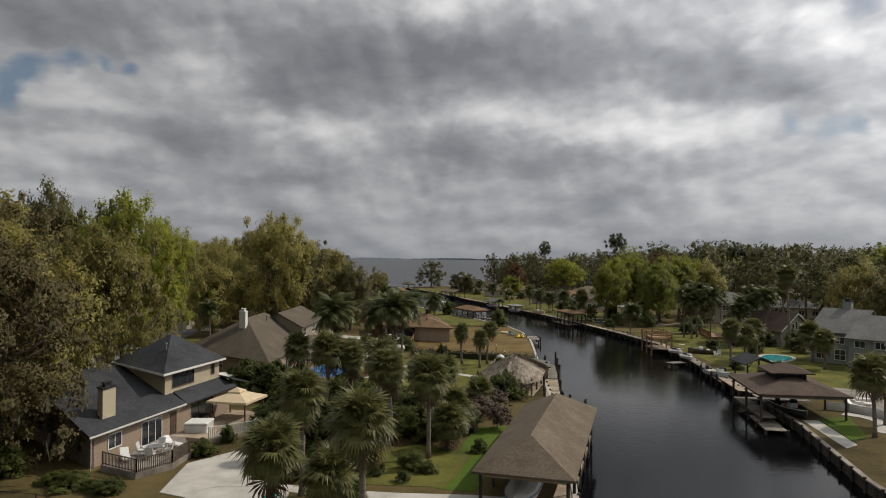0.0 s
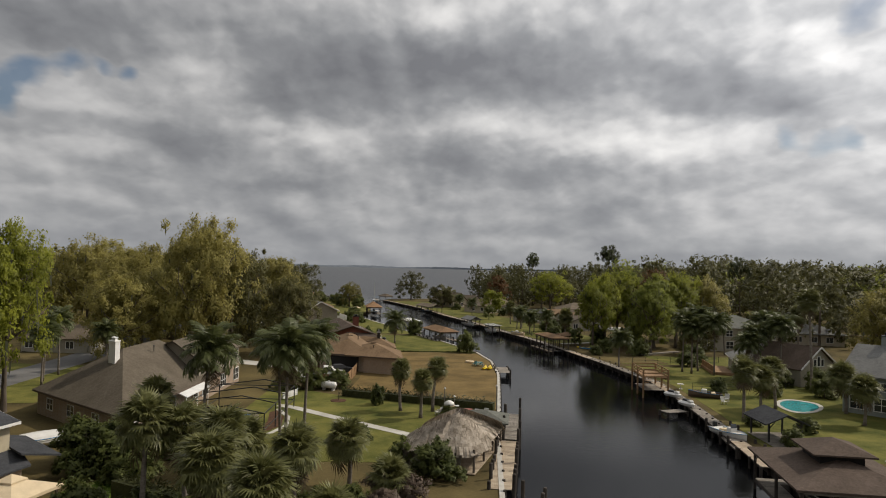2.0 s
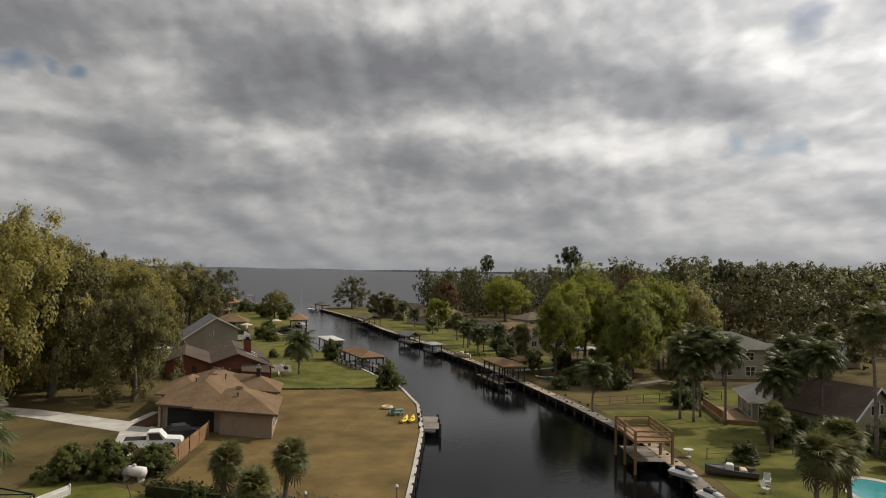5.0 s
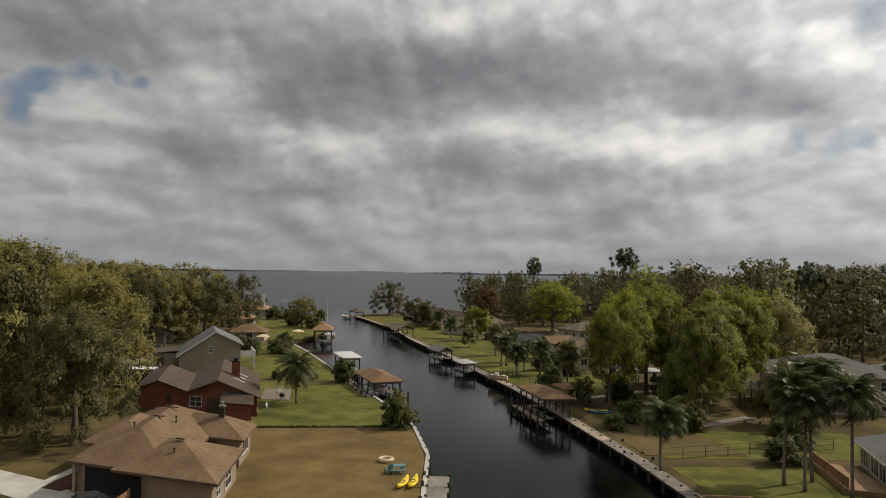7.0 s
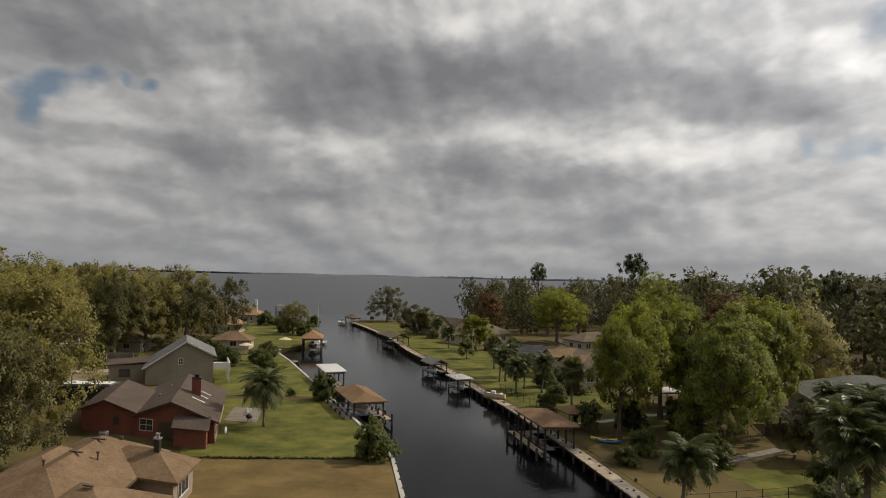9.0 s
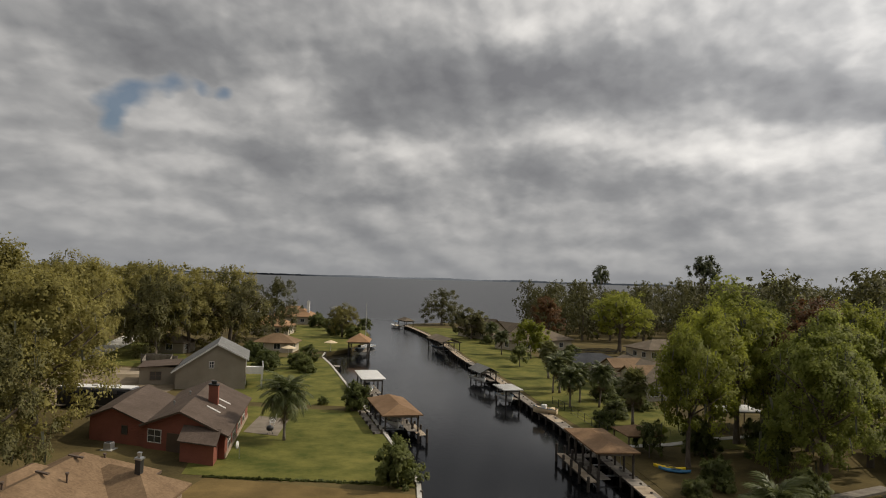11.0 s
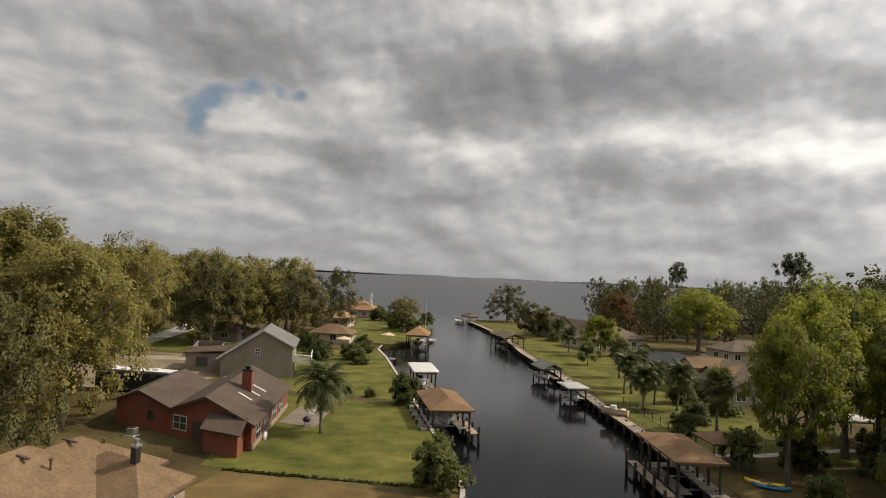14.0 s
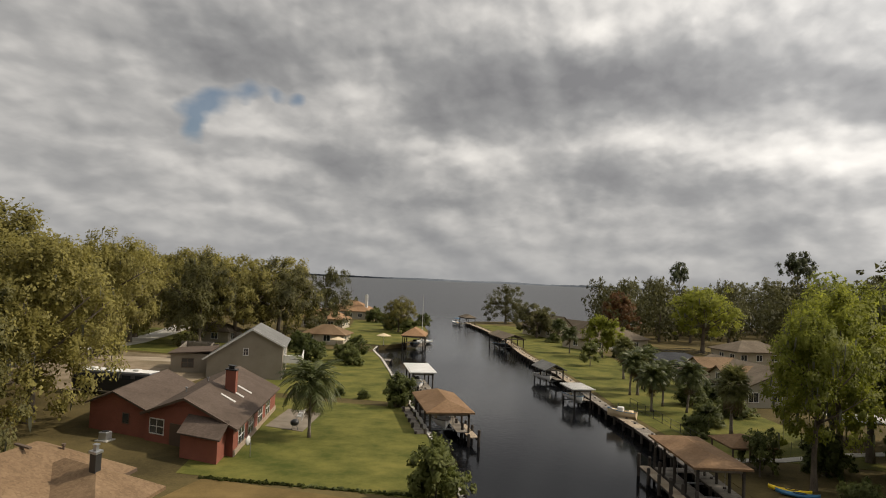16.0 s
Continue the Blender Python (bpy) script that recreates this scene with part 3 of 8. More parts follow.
structure("water", Geo().add([(-4900, -60, 0), (4900, -60, 0), (4900, 4890, 0), (-4900, 4890, 0)], [(0, 1, 2, 3)]), WATER, "dark calm canal and grey lake water")


def along(bank, y):
    """The bank's x at a y."""
    return float(np.interp(y, [p[1] for p in bank], [p[0] for p in bank]))


def strip(bank, y0, y1, off0, off1, step=4.0):
    """Points of a band that follows the bank between two offsets."""
    ys = np.arange(y0, y1 + 0.01, step)
    return [(along(bank, y) + off0, y) for y in ys] + [(along(bank, y) + off1, y) for y in ys[::-1]]


def lawn(name, poly, material, label, z=0.02):
    g = Geo().prism([(x, y) for x, y in poly], G - 0.05, G + z)
    return structure(name, g, material, label)


# far shore: a long low wood beyond the lake, haze put into its colour
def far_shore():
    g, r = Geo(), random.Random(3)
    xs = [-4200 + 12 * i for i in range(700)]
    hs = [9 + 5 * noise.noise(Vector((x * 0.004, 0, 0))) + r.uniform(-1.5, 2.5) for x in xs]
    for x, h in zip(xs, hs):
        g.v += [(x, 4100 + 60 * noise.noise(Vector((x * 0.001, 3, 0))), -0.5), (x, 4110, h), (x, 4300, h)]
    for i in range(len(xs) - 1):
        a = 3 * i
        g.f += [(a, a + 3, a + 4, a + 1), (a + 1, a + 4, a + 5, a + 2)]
    ob = part("far_shore_woods", g, surface("haze_tinted_far_woods", (0.14, 0.16, 0.185), (0.18, 0.20, 0.225), 0.01, 1.0, 0.0, 0.08, 0.3, spec=0.0))
    tagged(ob, "low line of woods on the far shore, haze in its colour", "woods", "", "stuff")


far_shore()


def bulkhead(name, bank, ys, side, label):
    """A timber wall: boards, a cap rail and round piles against the water."""
    wall, cap, piles = Geo(), Geo(), Geo()
    pts = [(along(bank, y), y) for y in ys]
    for (x0, y0), (x1, y1) in zip(pts[:-1], pts[1:]):
        wall.beam((x0, y0, 0.05), (x1, y1, 0.05), 0.16, 1.6)
        cap.beam((x0, y0, G + 0.06), (x1, y1, G + 0.06), 0.42, 0.12)
    root = thing(name, 0, 0, 0, label, "seawall", kind="structure")
    part("boards", wall, BULKHEAD, root)
    part("cap", cap, CONCRETE if side < 0 else OLD_WOOD, root)
    y = ys[0]
    while y < ys[-1]:
        x = along(bank, y) - side * 0.22
        piles.tube([(x, y, -1.2), (x, y, G + 0.25)], 0.13, 7)
        y += 2.6
    part("piles", piles, PILING, root)


bulkhead("seawall_west", LEFT_BANK, [40, 50, 60, 72, 81, 90, 99, 108, 121, 134, 149, 162, 170, 176, 186, 195, 208, 222, 238, 251, 259], -1, "pale-capped timber seawall along the lawn")
bulkhead("seawall_east", RIGHT_BANK, [20, 36, 51, 60, 68, 78, 88, 97, 106, 117, 128, 137, 146, 156, 167, 178, 190, 203, 217, 231, 246, 260, 280, 300, 315, 330, 345, 360], 1, "dark timber seawall with round piles")

lawn("lawn_dormant", [(along(LEFT_BANK, y) - 0.3, y) for y in range(107, 161, 4)] + [(1.0, 160.5), (-0.2, 140), (0.2, 128), (-0.6, 114.4), (9.0, 110.6)], LAWN_DRY, "dormant straw-brown lawn")
lawn("lawn_green", strip(LEFT_BANK, 161, 195, -0.3, -22), LAWN_GREEN, "mown green lawn by the seawall")
lawn("lawn_inlet", strip(LEFT_BANK, 196, 250, -0.3, -20), LAWN_GREEN, "patchy green lawn by the inlet")
lawn("lawn_garden", [(14.4, 84), (16.8, 106.8), (9.0, 109.9), (-0.6, 113.7), (-6.0, 117.5), (-11, 118), (-11, 84)], LAWN_GREEN, "green garden lawn crossed by a path")
lawn("lawn_near", [(2.6, 49.5), (5.4, 48.6), (10.4, 64.5), (9.6, 67), (6.6, 66.5), (4.6, 58)], LAWN_BRIGHT, "bright green lawn beside the boathouse")
lawn("lawn_glade", [(-17, 74.5), (-11.5, 72), (-9.5, 75), (-15, 78.5)], LAWN_BRIGHT, "bright green glade between trees")
lawn("lawn_east", strip(RIGHT_BANK, 86, 148, 1.6, 34), LAWN_GREEN, "mown green lawn behind the dock")
lawn("lawn_east_deep", strip(RIGHT_BANK, 149, 164, 3, 30), LAWN_GREEN, "green lawn among trees")
lawn("lawn_east_far", strip(RIGHT_BANK, 182, 352, 1.4, 19), LAWN_GREEN, "green lawns along the east bank")
lawn("lawn_west_far", strip(LEFT_BANK, 262, 340, -0.4, -24), LAWN_GREEN, "green lawns near the lake")
lawn("lawn_street", [(-110, 100), (-36, 106), (-40, 135), (-110, 140)], LAWN_GREEN, "lawn beside the street")

# ==== plants ====
def leaf_cards(r, centres, radii, per, size, up=0.3, sag=0.0, flat=1.0, lean=None):
    """Small three-cornered leaf sprays strewn over clumps, facing outward and up; also the way each spray is shaded."""
    n = len(centres) * per
    cs = np.asarray(centres, float)
    c = np.repeat(cs, per, 0)
    d = r.normal(size=(n, 3))
    d /= np.linalg.norm(d, axis=1, keepdims=True)
    rad = np.repeat(np.asarray(radii, float), per)[:, None] * r.uniform(0.2, 1.1, (n, 1))
    p = c + d * rad * np.array([1, 1, flat])
    whole = p - cs.mean(0) if lean is None else np.repeat(np.asarray(lean, float), per, 0)
    whole /= np.linalg.norm(whole, axis=1, keepdims=True) + 1e-6
    shade = d * 0.6 + whole * 0.7 + np.array([0, 0, up]) + r.normal(scale=0.12, size=(n, 3))
    shade /= np.linalg.norm(shade, axis=1, keepdims=True)
    nrm = shade + r.normal(scale=0.4, size=(n, 3))
    nrm /= np.linalg.norm(nrm, axis=1, keepdims=True)
    nrm *= np.sign((nrm * shade).sum(1, keepdims=True) + 1e-9)
    a = np.cross(nrm, r.normal(size=(n, 3)))
    a /= np.linalg.norm(a, axis=1, keepdims=True)
    b = np.cross(nrm, a)
    a[:, 2] -= sag
    s = size * r.uniform(0.6, 1.4, (n, 1))
    v = np.stack([p - a * s, p + a * s * 0.8 - b * s * 0.7, p + a * s * 0.6 + b * s * 0.75], 1).reshape(-1, 3)
    return v, np.arange(3 * n).reshape(-1, 3), shade


def card_mesh(name, v, f, material, shade=None):
    me = bpy.data.meshes.new(name)
    me.vertices.add(len(v))
    me.vertices.foreach_set("co", np.asarray(v, np.float32).ravel())
    me.loops.add(f.size)
    me.loops.foreach_set("vertex_index", f.ravel().astype(np.int32))
    me.polygons.add(len(f))
    me.polygons.foreach_set("loop_start", (np.arange(len(f)) * f.shape[1]).astype(np.int32))
    me.update(calc_edges=True)
    me.materials.append(material)
    if shade is not None:
        me.shade_smooth()
        me.normals_split_custom_set(np.repeat(shade, f.shape[1], 0).tolist())
    return me


def crown_clumps(r, h, w, low, n, kind, masses=9):
    """Clump centres, radii and outward ways of a crown of height h and width w whose foliage begins at low:
    rounded masses on the limbs, with clumps over each, and a few wisps that stand out."""
    mid, half = (h + low) / 2, (h - low) / 2
    lobes = []
    for k in range(masses):
        s = (k + 0.5) / masses
        e, a = radians(82 - 118 * s + r.uniform(-10, 10)), 2.39996 * k + r.uniform(-0.4, 0.4)
        reach = r.uniform(0.50, 0.74)
        x, y, z = math.cos(e) * math.cos(a) * w / 2 * reach, math.cos(e) * math.sin(a) * w / 2 * reach, mid + math.sin(e) * half * reach
        if kind == "spire":
            q = 1.1 - 0.6 * max(0.0, (z - low) / (h - low))
            x, y = x * q, y * q
        if kind == "flat":
            z = mid + (z - mid) * 0.5
        size = w * r.uniform(0.17, 0.26)
        lobes.append((Vector((x, y, z)), size, min(size * 0.85, half * 0.55)))
    out, rad, lean = [], [], []
    while len(out) < n:
        c, q, qz = lobes[r.integers(0, masses)]
        d = r.normal(size=3) + np.array([0, 0, 0.30])
        d /= np.linalg.norm(d)
        k = r.uniform(0.4, 1.0) ** 0.45 if r.random() > 0.07 else r.uniform(1.1, 1.35)
        x, y, z = c.x + d[0] * q * k, c.y + d[1] * q * k, max(c.z + d[2] * qz * k, low * 0.8)
        out.append((x, y, z))
        rad.append((w * r.uniform(0.035, 0.075) + 0.22) * (0.6 if k > 1.05 else 1.0))
        lean.append((d[0] + 0.25 * x / w, d[1] + 0.25 * y / w, d[2]))
    return out, rad, lean


def moss_cards(r, centres, count, length):
    """Hanging beards of moss below the clumps."""
    c = np.asarray(centres)[r.integers(0, len(centres), count)] + r.normal(scale=(0.7, 0.7, 0.4), size=(count, 3))
    t = r.uniform(0, 2 * np.pi, count)
    w = r.uniform(0.05, 0.16, (count, 1)) * np.stack([np.cos(t), np.sin(t), 0 * t], 1)
    ln = length * r.uniform(0.4, 1.3, (count, 1))
    down = np.concatenate([r.normal(scale=0.08, size=(count, 2)), -np.ones((count, 1))], 1) * ln
    v = np.stack([c - w, c + w, c + down * 0.6 + w * 0.9, c + down, c + down * 0.6 - w * 0.9], 1).reshape(-1, 3)
    return v, np.arange(5 * count).reshape(-1, 5)


def trunk_geo(r, h, low, w, thick, limbs, lean=0.0, crooked=0.5):
    g = Geo()
    top = low + (h - low) * 0.55
    pts, k = [], 6
    ax, ay = lean * math.cos(1.0), lean * math.sin(1.0)
    for i in range(k + 1):
        s = i / k
        pts.append((ax * s * top + crooked * math.sin(s * 5 + 1) * s * 0.5, ay * s * top + crooked * math.cos(s * 4) * s * 0.4, top * s))
    g.tube([(pts[0][0], pts[0][1], -0.3)] + pts, [thick * 1.5, thick * 1.25] + [thick * (1 - 0.75 * i / k) for i in range(1, k + 1)], 9)
    for i in range(limbs):
        a = 2 * math.pi * (i + r.uniform(-0.3, 0.3)) / limbs
        s = r.uniform(0.45, 0.95)
        j = min(k - 1, int(s * k))
        base = Vector(pts[j]).lerp(Vector(pts[j + 1]), s * k - j)
        reach = w * r.uniform(0.28, 0.44)
        end = Vector((math.cos(a) * reach, math.sin(a) * reach, r.uniform(0.25, 0.55) * (h - base.z))) + base
        mid = base.lerp(end, 0.5) + Vector((0, 0, -0.06 * reach)) + Vector(r.normal(scale=0.35, size=3))
        rr = thick * (0.5 - 0.2 * s)
        g.tube([base, mid, end], [rr, rr * 0.7, rr * 0.25], 6)
        for q in (0.5, 0.8):
            p0 = mid.lerp(end, q)
            g.tube([p0, p0 + Vector(r.normal(scale=(0.1, 0.1, 0.05), size=3)) * reach + Vector((0, 0, 0.15 * reach))], [rr * 0.3, rr * 0.08], 5)
    return g


TREES, LEAVES = {}, {}


def tree_kind(key, seed, h, w, low, n, per, leaf, material, kind="dome", thick=0.45, limbs=7, moss=0, moss_len=1.6, lean=0.0, sag=0.1, loose=1.0, masses=9):
    r = np.random.default_rng(seed)
    c, rad, out = crown_clumps(r, h, w, low, n, kind, masses)
    rad = [q * loose for q in rad]
    v, f, sh = leaf_cards(r, c, rad, per, leaf, 0.95, sag, 0.8, out)
    z0 = np.quantile(v[:, 2], 0.01)
    kz, kw = (h - low) / (np.quantile(v[:, 2], 0.997) - z0), w / (2 * np.quantile(np.hypot(v[:, 0], v[:, 1]), 0.985))
    v = np.stack([v[:, 0] * kw, v[:, 1] * kw, low + (v[:, 2] - z0) * kz], 1)
    c = [(a * kw, b * kw, low + (z - z0) * kz) for a, b, z in c]
    crown = card_mesh("crown", v, f, material, sh)
    trunk = mesh_of("trunk", trunk_geo(r, h, low, w, thick, limbs, lean), BARK, True)
    beard = card_mesh("hanging_moss", *moss_cards(r, c, moss, moss_len), MOSS) if moss else None
    TREES[key], LEAVES[key] = (h, w, trunk, crown, beard), (v.reshape(-1, 3, 3), sh)


def tree(key, x, y, h, w=None, turn=None, label="", name="tree", group=""):
    """A tree of a kind, scaled to the height h and the crown width w."""
    h0, w0, trunk, crown, beard = TREES[key]
    t = thing(name, x, y, G - 0.05, label, "tree", group, random.uniform(0, 360) if turn is None else turn)
    sxy = (w or w0 * h / h0) / w0
    t.scale = (sxy, sxy, h / h0)
    for nm, me in (("trunk", trunk), ("crown", crown), ("hanging_moss", beard)):
        if me:
            o = new(nm, me)
            o.parent = t
            if nm == "hanging_moss":
                o["kind"] = "stuff"
    return t


tree_kind("oak_a", 11, 18, 19, 1.8, 300, 115, 0.17, OAK_LEAF, thick=0.55, moss=90, moss_len=1.2, masses=17, loose=1.0)
tree_kind("oak_b", 12, 17, 19, 2.2, 290, 115, 0.17, OAK_LEAF, thick=0.5, moss=80, moss_len=1.2, lean=0.06, masses=15, loose=1.0)
tree_kind("oak_dark", 13, 17, 18, 1.2, 280, 115, 0.17, DARK_LEAF, thick=0.55, moss=160, moss_len=1.3, masses=16, loose=1.0)
tree_kind("oak_high", 31, 18, 19, 2.4, 220, 90, 0.21, OAK_LEAF, thick=0.5, moss=60, moss_len=1.3, masses=14, loose=1.0)
tree_kind("dark_high", 32, 18, 19, 1.6, 220, 90, 0.21, DARK_LEAF, thick=0.5, moss=120, moss_len=1.3, masses=14, loose=1.0)
tree_kind("green_a", 14, 17, 11, 2.0, 250, 95, 0.145, GREEN_LEAF, "dome", 0.34, limbs=13, moss=110, moss_len=1.7, masses=16, loose=1.0)
tree_kind("green_b", 15, 17, 11, 5.0, 230, 90, 0.14, BRIGHT_LEAF, "dome", 0.34, limbs=13, moss=90, moss_len=1.7, masses=15, loose=1.0)
tree_kind("budding", 25, 18, 13, 2.0, 260, 90, 0.13, TWIG_LEAF, "dome", 0.4, limbs=11, moss=60, loose=0.8, masses=13)
tree_kind("far_olive", 33, 18, 18, 2.0, 150, 80, 0.22, OAK_LEAF, masses=14)
tree_kind("far_dark", 34, 18, 18, 1.6, 150, 80, 0.22, WOODS_LEAF, masses=14)
tree_kind("far_green", 35, 18, 17, 2.0, 140, 75, 0.22, GREEN_LEAF, masses=12)
tree_kind("rust", 16, 18, 10, 4.0, 150, 80, 0.15, RUST_LEAF, "dome", 0.34)
tree_kind("pine", 17, 24, 9, 16.0, 60, 70, 0.19, PINE_LEAF, "flat", 0.33, limbs=9, sag=0.0, masses=8)
tree_kind("small_dark", 18, 7, 7, 1.0, 90, 70, 0.16, DARK_LEAF, "dome", 0.16, 5, masses=9)
tree_kind("small_green", 19, 5, 4.6, 0.9, 70, 65, 0.12, BUSH_LEAF, "dome", 0.10, 4, masses=8)
tree_kind("small_yellow", 20, 7, 7, 1.6, 80, 75, 0.15, BRIGHT_LEAF, "dome", 0.15, 5, masses=8)
tree_kind("bush", 21, 4.0, 4.4, 0.1, 130, 60, 0.13, BUSH_LEAF, "dome", 0.08, 4, sag=0.0, masses=14)

def shrub(x, y, h, w, label="rounded dark green garden shrub", group="garden shrubs"):
    return tree("bush", x, y, h, w, None, label, "shrub", group)


# palms: each frond is a part, and all fronds of a kind share one mesh
def fan_frond_geo(r, reach=1.0, blades=25):
    g = Geo()
    g.tube([(0, 0, 0), (0.45, 0, 0.06), (0.85, 0, 0.05)], [0.03, 0.022, 0.016], 4)
    for i in range(blades):
        a = radians(-108 + 216 * i / (blades - 1))
        ln = reach * (0.72 + 0.28 * math.cos(a * 0.7)) * r.uniform(0.9, 1.08)
        dx, dy = math.cos(a), math.sin(a)
        w = 0.055
        droop = r.uniform(0.25, 1.0)
        p0, p1, p2 = (0.85, 0, 0.05), (0.85 + dx * ln * 0.55, dy * ln * 0.55, 0.07), (0.85 + dx * ln, dy * ln, 0.05 - droop * ln * 0.5)
        g.add([(p0[0], p0[1], p0[2]), (p1[0] - dy * w, p1[1] + dx * w, p1[2]), (p1[0] + dy * w, p1[1] - dx * w, p1[2]), p2],
              [(0, 2, 1), (1, 2, 3)])
    return g


def feather_frond_geo(r, length=3.0, pairs=30, droop=1.7):
    g = Geo()
    pts = []
    for i in range(8):
        s = i / 7
        pts.append(Vector((length * (s - 0.18 * s ** 3), 0.0, 0.75 * s - droop * s ** 2.2)))
    g.tube(pts, [0.045 * (1 - 0.85 * i / 7) for i in range(8)], 4)
    for i in range(pairs):
        s = 0.14 + 0.84 * i / (pairs - 1)
        k = min(6, int(s * 7))
        p = pts[k].lerp(pts[k + 1], s * 7 - k)
        d = (pts[k + 1] - pts[k]).normalized()
        ln = 0.86 * math.sin(math.pi * (0.12 + 0.80 * s)) + 0.12
        for side in (-1, 1):
            tip = p + d * ln * 0.5 + Vector((0, side * ln * 0.75, -ln * r.uniform(0.15, 1.0)))
            mid = p.lerp(tip, 0.5) + Vector((0, 0, 0.10 * ln))
            w = d * 0.045
            g.add([p - w, p + w, mid + w * 1.1, tip, mid - w * 1.1], [(0, 1, 2, 4), (4, 2, 3)])
    return g


_r = np.random.default_rng(5)
FAN = [mesh_of("frond", fan_frond_geo(_r), FAN_LEAF) for _ in range(3)]
FAN_DRY = mesh_of("dry_frond", fan_frond_geo(_r, 1.1, 13), DEAD_LEAF)
FEATHER = [mesh_of("frond", feather_frond_geo(_r), PALM_LEAF) for _ in range(3)]
DATE = [mesh_of("frond", feather_frond_geo(_r, 3.4, 26, 2.3), PALM_LEAF) for _ in range(2)]
FEATHER_DRY = mesh_of("dry_frond", feather_frond_geo(_r, 2.3, 14, 2.2), DEAD_LEAF)


def palm_trunk(h, r0, bend):
    g = Geo()
    n = 9
    g.tube([(bend * (i / n) ** 2, 0.3 * bend * math.sin(3 * i / n), h * i / n) for i in range(n + 1)],
           [r0 * (1.35 if i == 0 else 1.0 - 0.25 * i / n) * (1.06 if i % 2 else 0.97) for i in range(n + 1)], 9)
    return g


def palm(kind, x, y, h, label="", size=1.0, group="", fronds=None, bend=None, dry=3):
    """h: height of the crown's heart."""
    rr = random.Random(int(x * 13 + y * 7))
    bend = rr.uniform(-0.6, 0.6) if bend is None else bend
    cabbage = kind == "cabbage"
    t = thing("cabbage_palm" if cabbage else "feather_palm", x, y, G, label, "palm tree", group, rr.uniform(0, 360))
    part("trunk", palm_trunk(h, 0.19 if cabbage else 0.15, bend), PALM_BARK, t, "", True)
    meshes = FAN if cabbage else DATE if kind == "date" else FEATHER
    n = fronds or (60 if cabbage else 44)
    for i in range(n):
        s = (i + 0.5) / n
        tilt = -82 + 128 * s ** 0.9 if cabbage else -76 + 100 * s
        o = new("frond", meshes[i % len(meshes)])
        o.parent = t
        k = size * rr.uniform(0.78, 1.1) * (0.80 if cabbage else 0.85)
        o.matrix_basis = Matrix.Translation((bend, 0.3 * bend * math.sin(3), h + 0.12 - 0.2 * s)) @ Euler((radians(rr.uniform(-14, 14)), radians(tilt + rr.uniform(-8, 8)), i * 2.39996)).to_matrix().to_4x4() @ Matrix.Scale(k, 4)
    for i in range(dry):
        o = new("dry_frond", FAN_DRY if cabbage else FEATHER_DRY)
        o.parent = t
        o.matrix_basis = Matrix.Translation((bend, 0, h - 0.35)) @ Euler((rr.uniform(-0.3, 0.3), radians(rr.uniform(58, 76)), rr.uniform(0, 6.28))).to_matrix().to_4x4() @ Matrix.Scale(size * 0.9, 4)
    return t


def hedge(name, pts, h, w, material, label):
    """A clipped hedge along points: a skin of leaves over a dense core."""
    r = np.random.default_rng(len(pts) + int(10 * h))
    core, cs, rs = Geo(), [], []
    for (x0, y0), (x1, y1) in zip(pts[:-1], pts[1:]):
        core.beam((x0, y0, G + h * 0.42), (x1, y1, G + h * 0.42), w * 0.7, h * 0.84)
        n = max(2, int(math.hypot(x1 - x0, y1 - y0) / 0.35))
        for i in range(n):
            for z in (0.3, 0.7, 0.95):
                cs.append((x0 + (x1 - x0) * i / n + r.normal() * 0.12, y0 + (y1 - y0) * i / n + r.normal() * 0.12, G + h * z))
                rs.append(w * 0.45)
    v, f, sh = leaf_cards(r, cs, rs, 26, 0.11)
    root = thing(name, 0, 0, 0, label, "hedge")
    part("core", core, material, root)
    new("foliage", card_mesh("foliage", v, f, material, sh)).parent = root


_c, _d, _o = crown_clumps(_r, 4.0, 4.4, 0.1, 80, "dome", 7)
_v, _f, _s = leaf_cards(_r, _c, _d, 50, 0.13)
DRY_BUSH = card_mesh("crown", _v, _f, foliage("dry_reddish_grass", (0.085, 0.060, 0.042), (0.21, 0.155, 0.115), 0.2), _s)

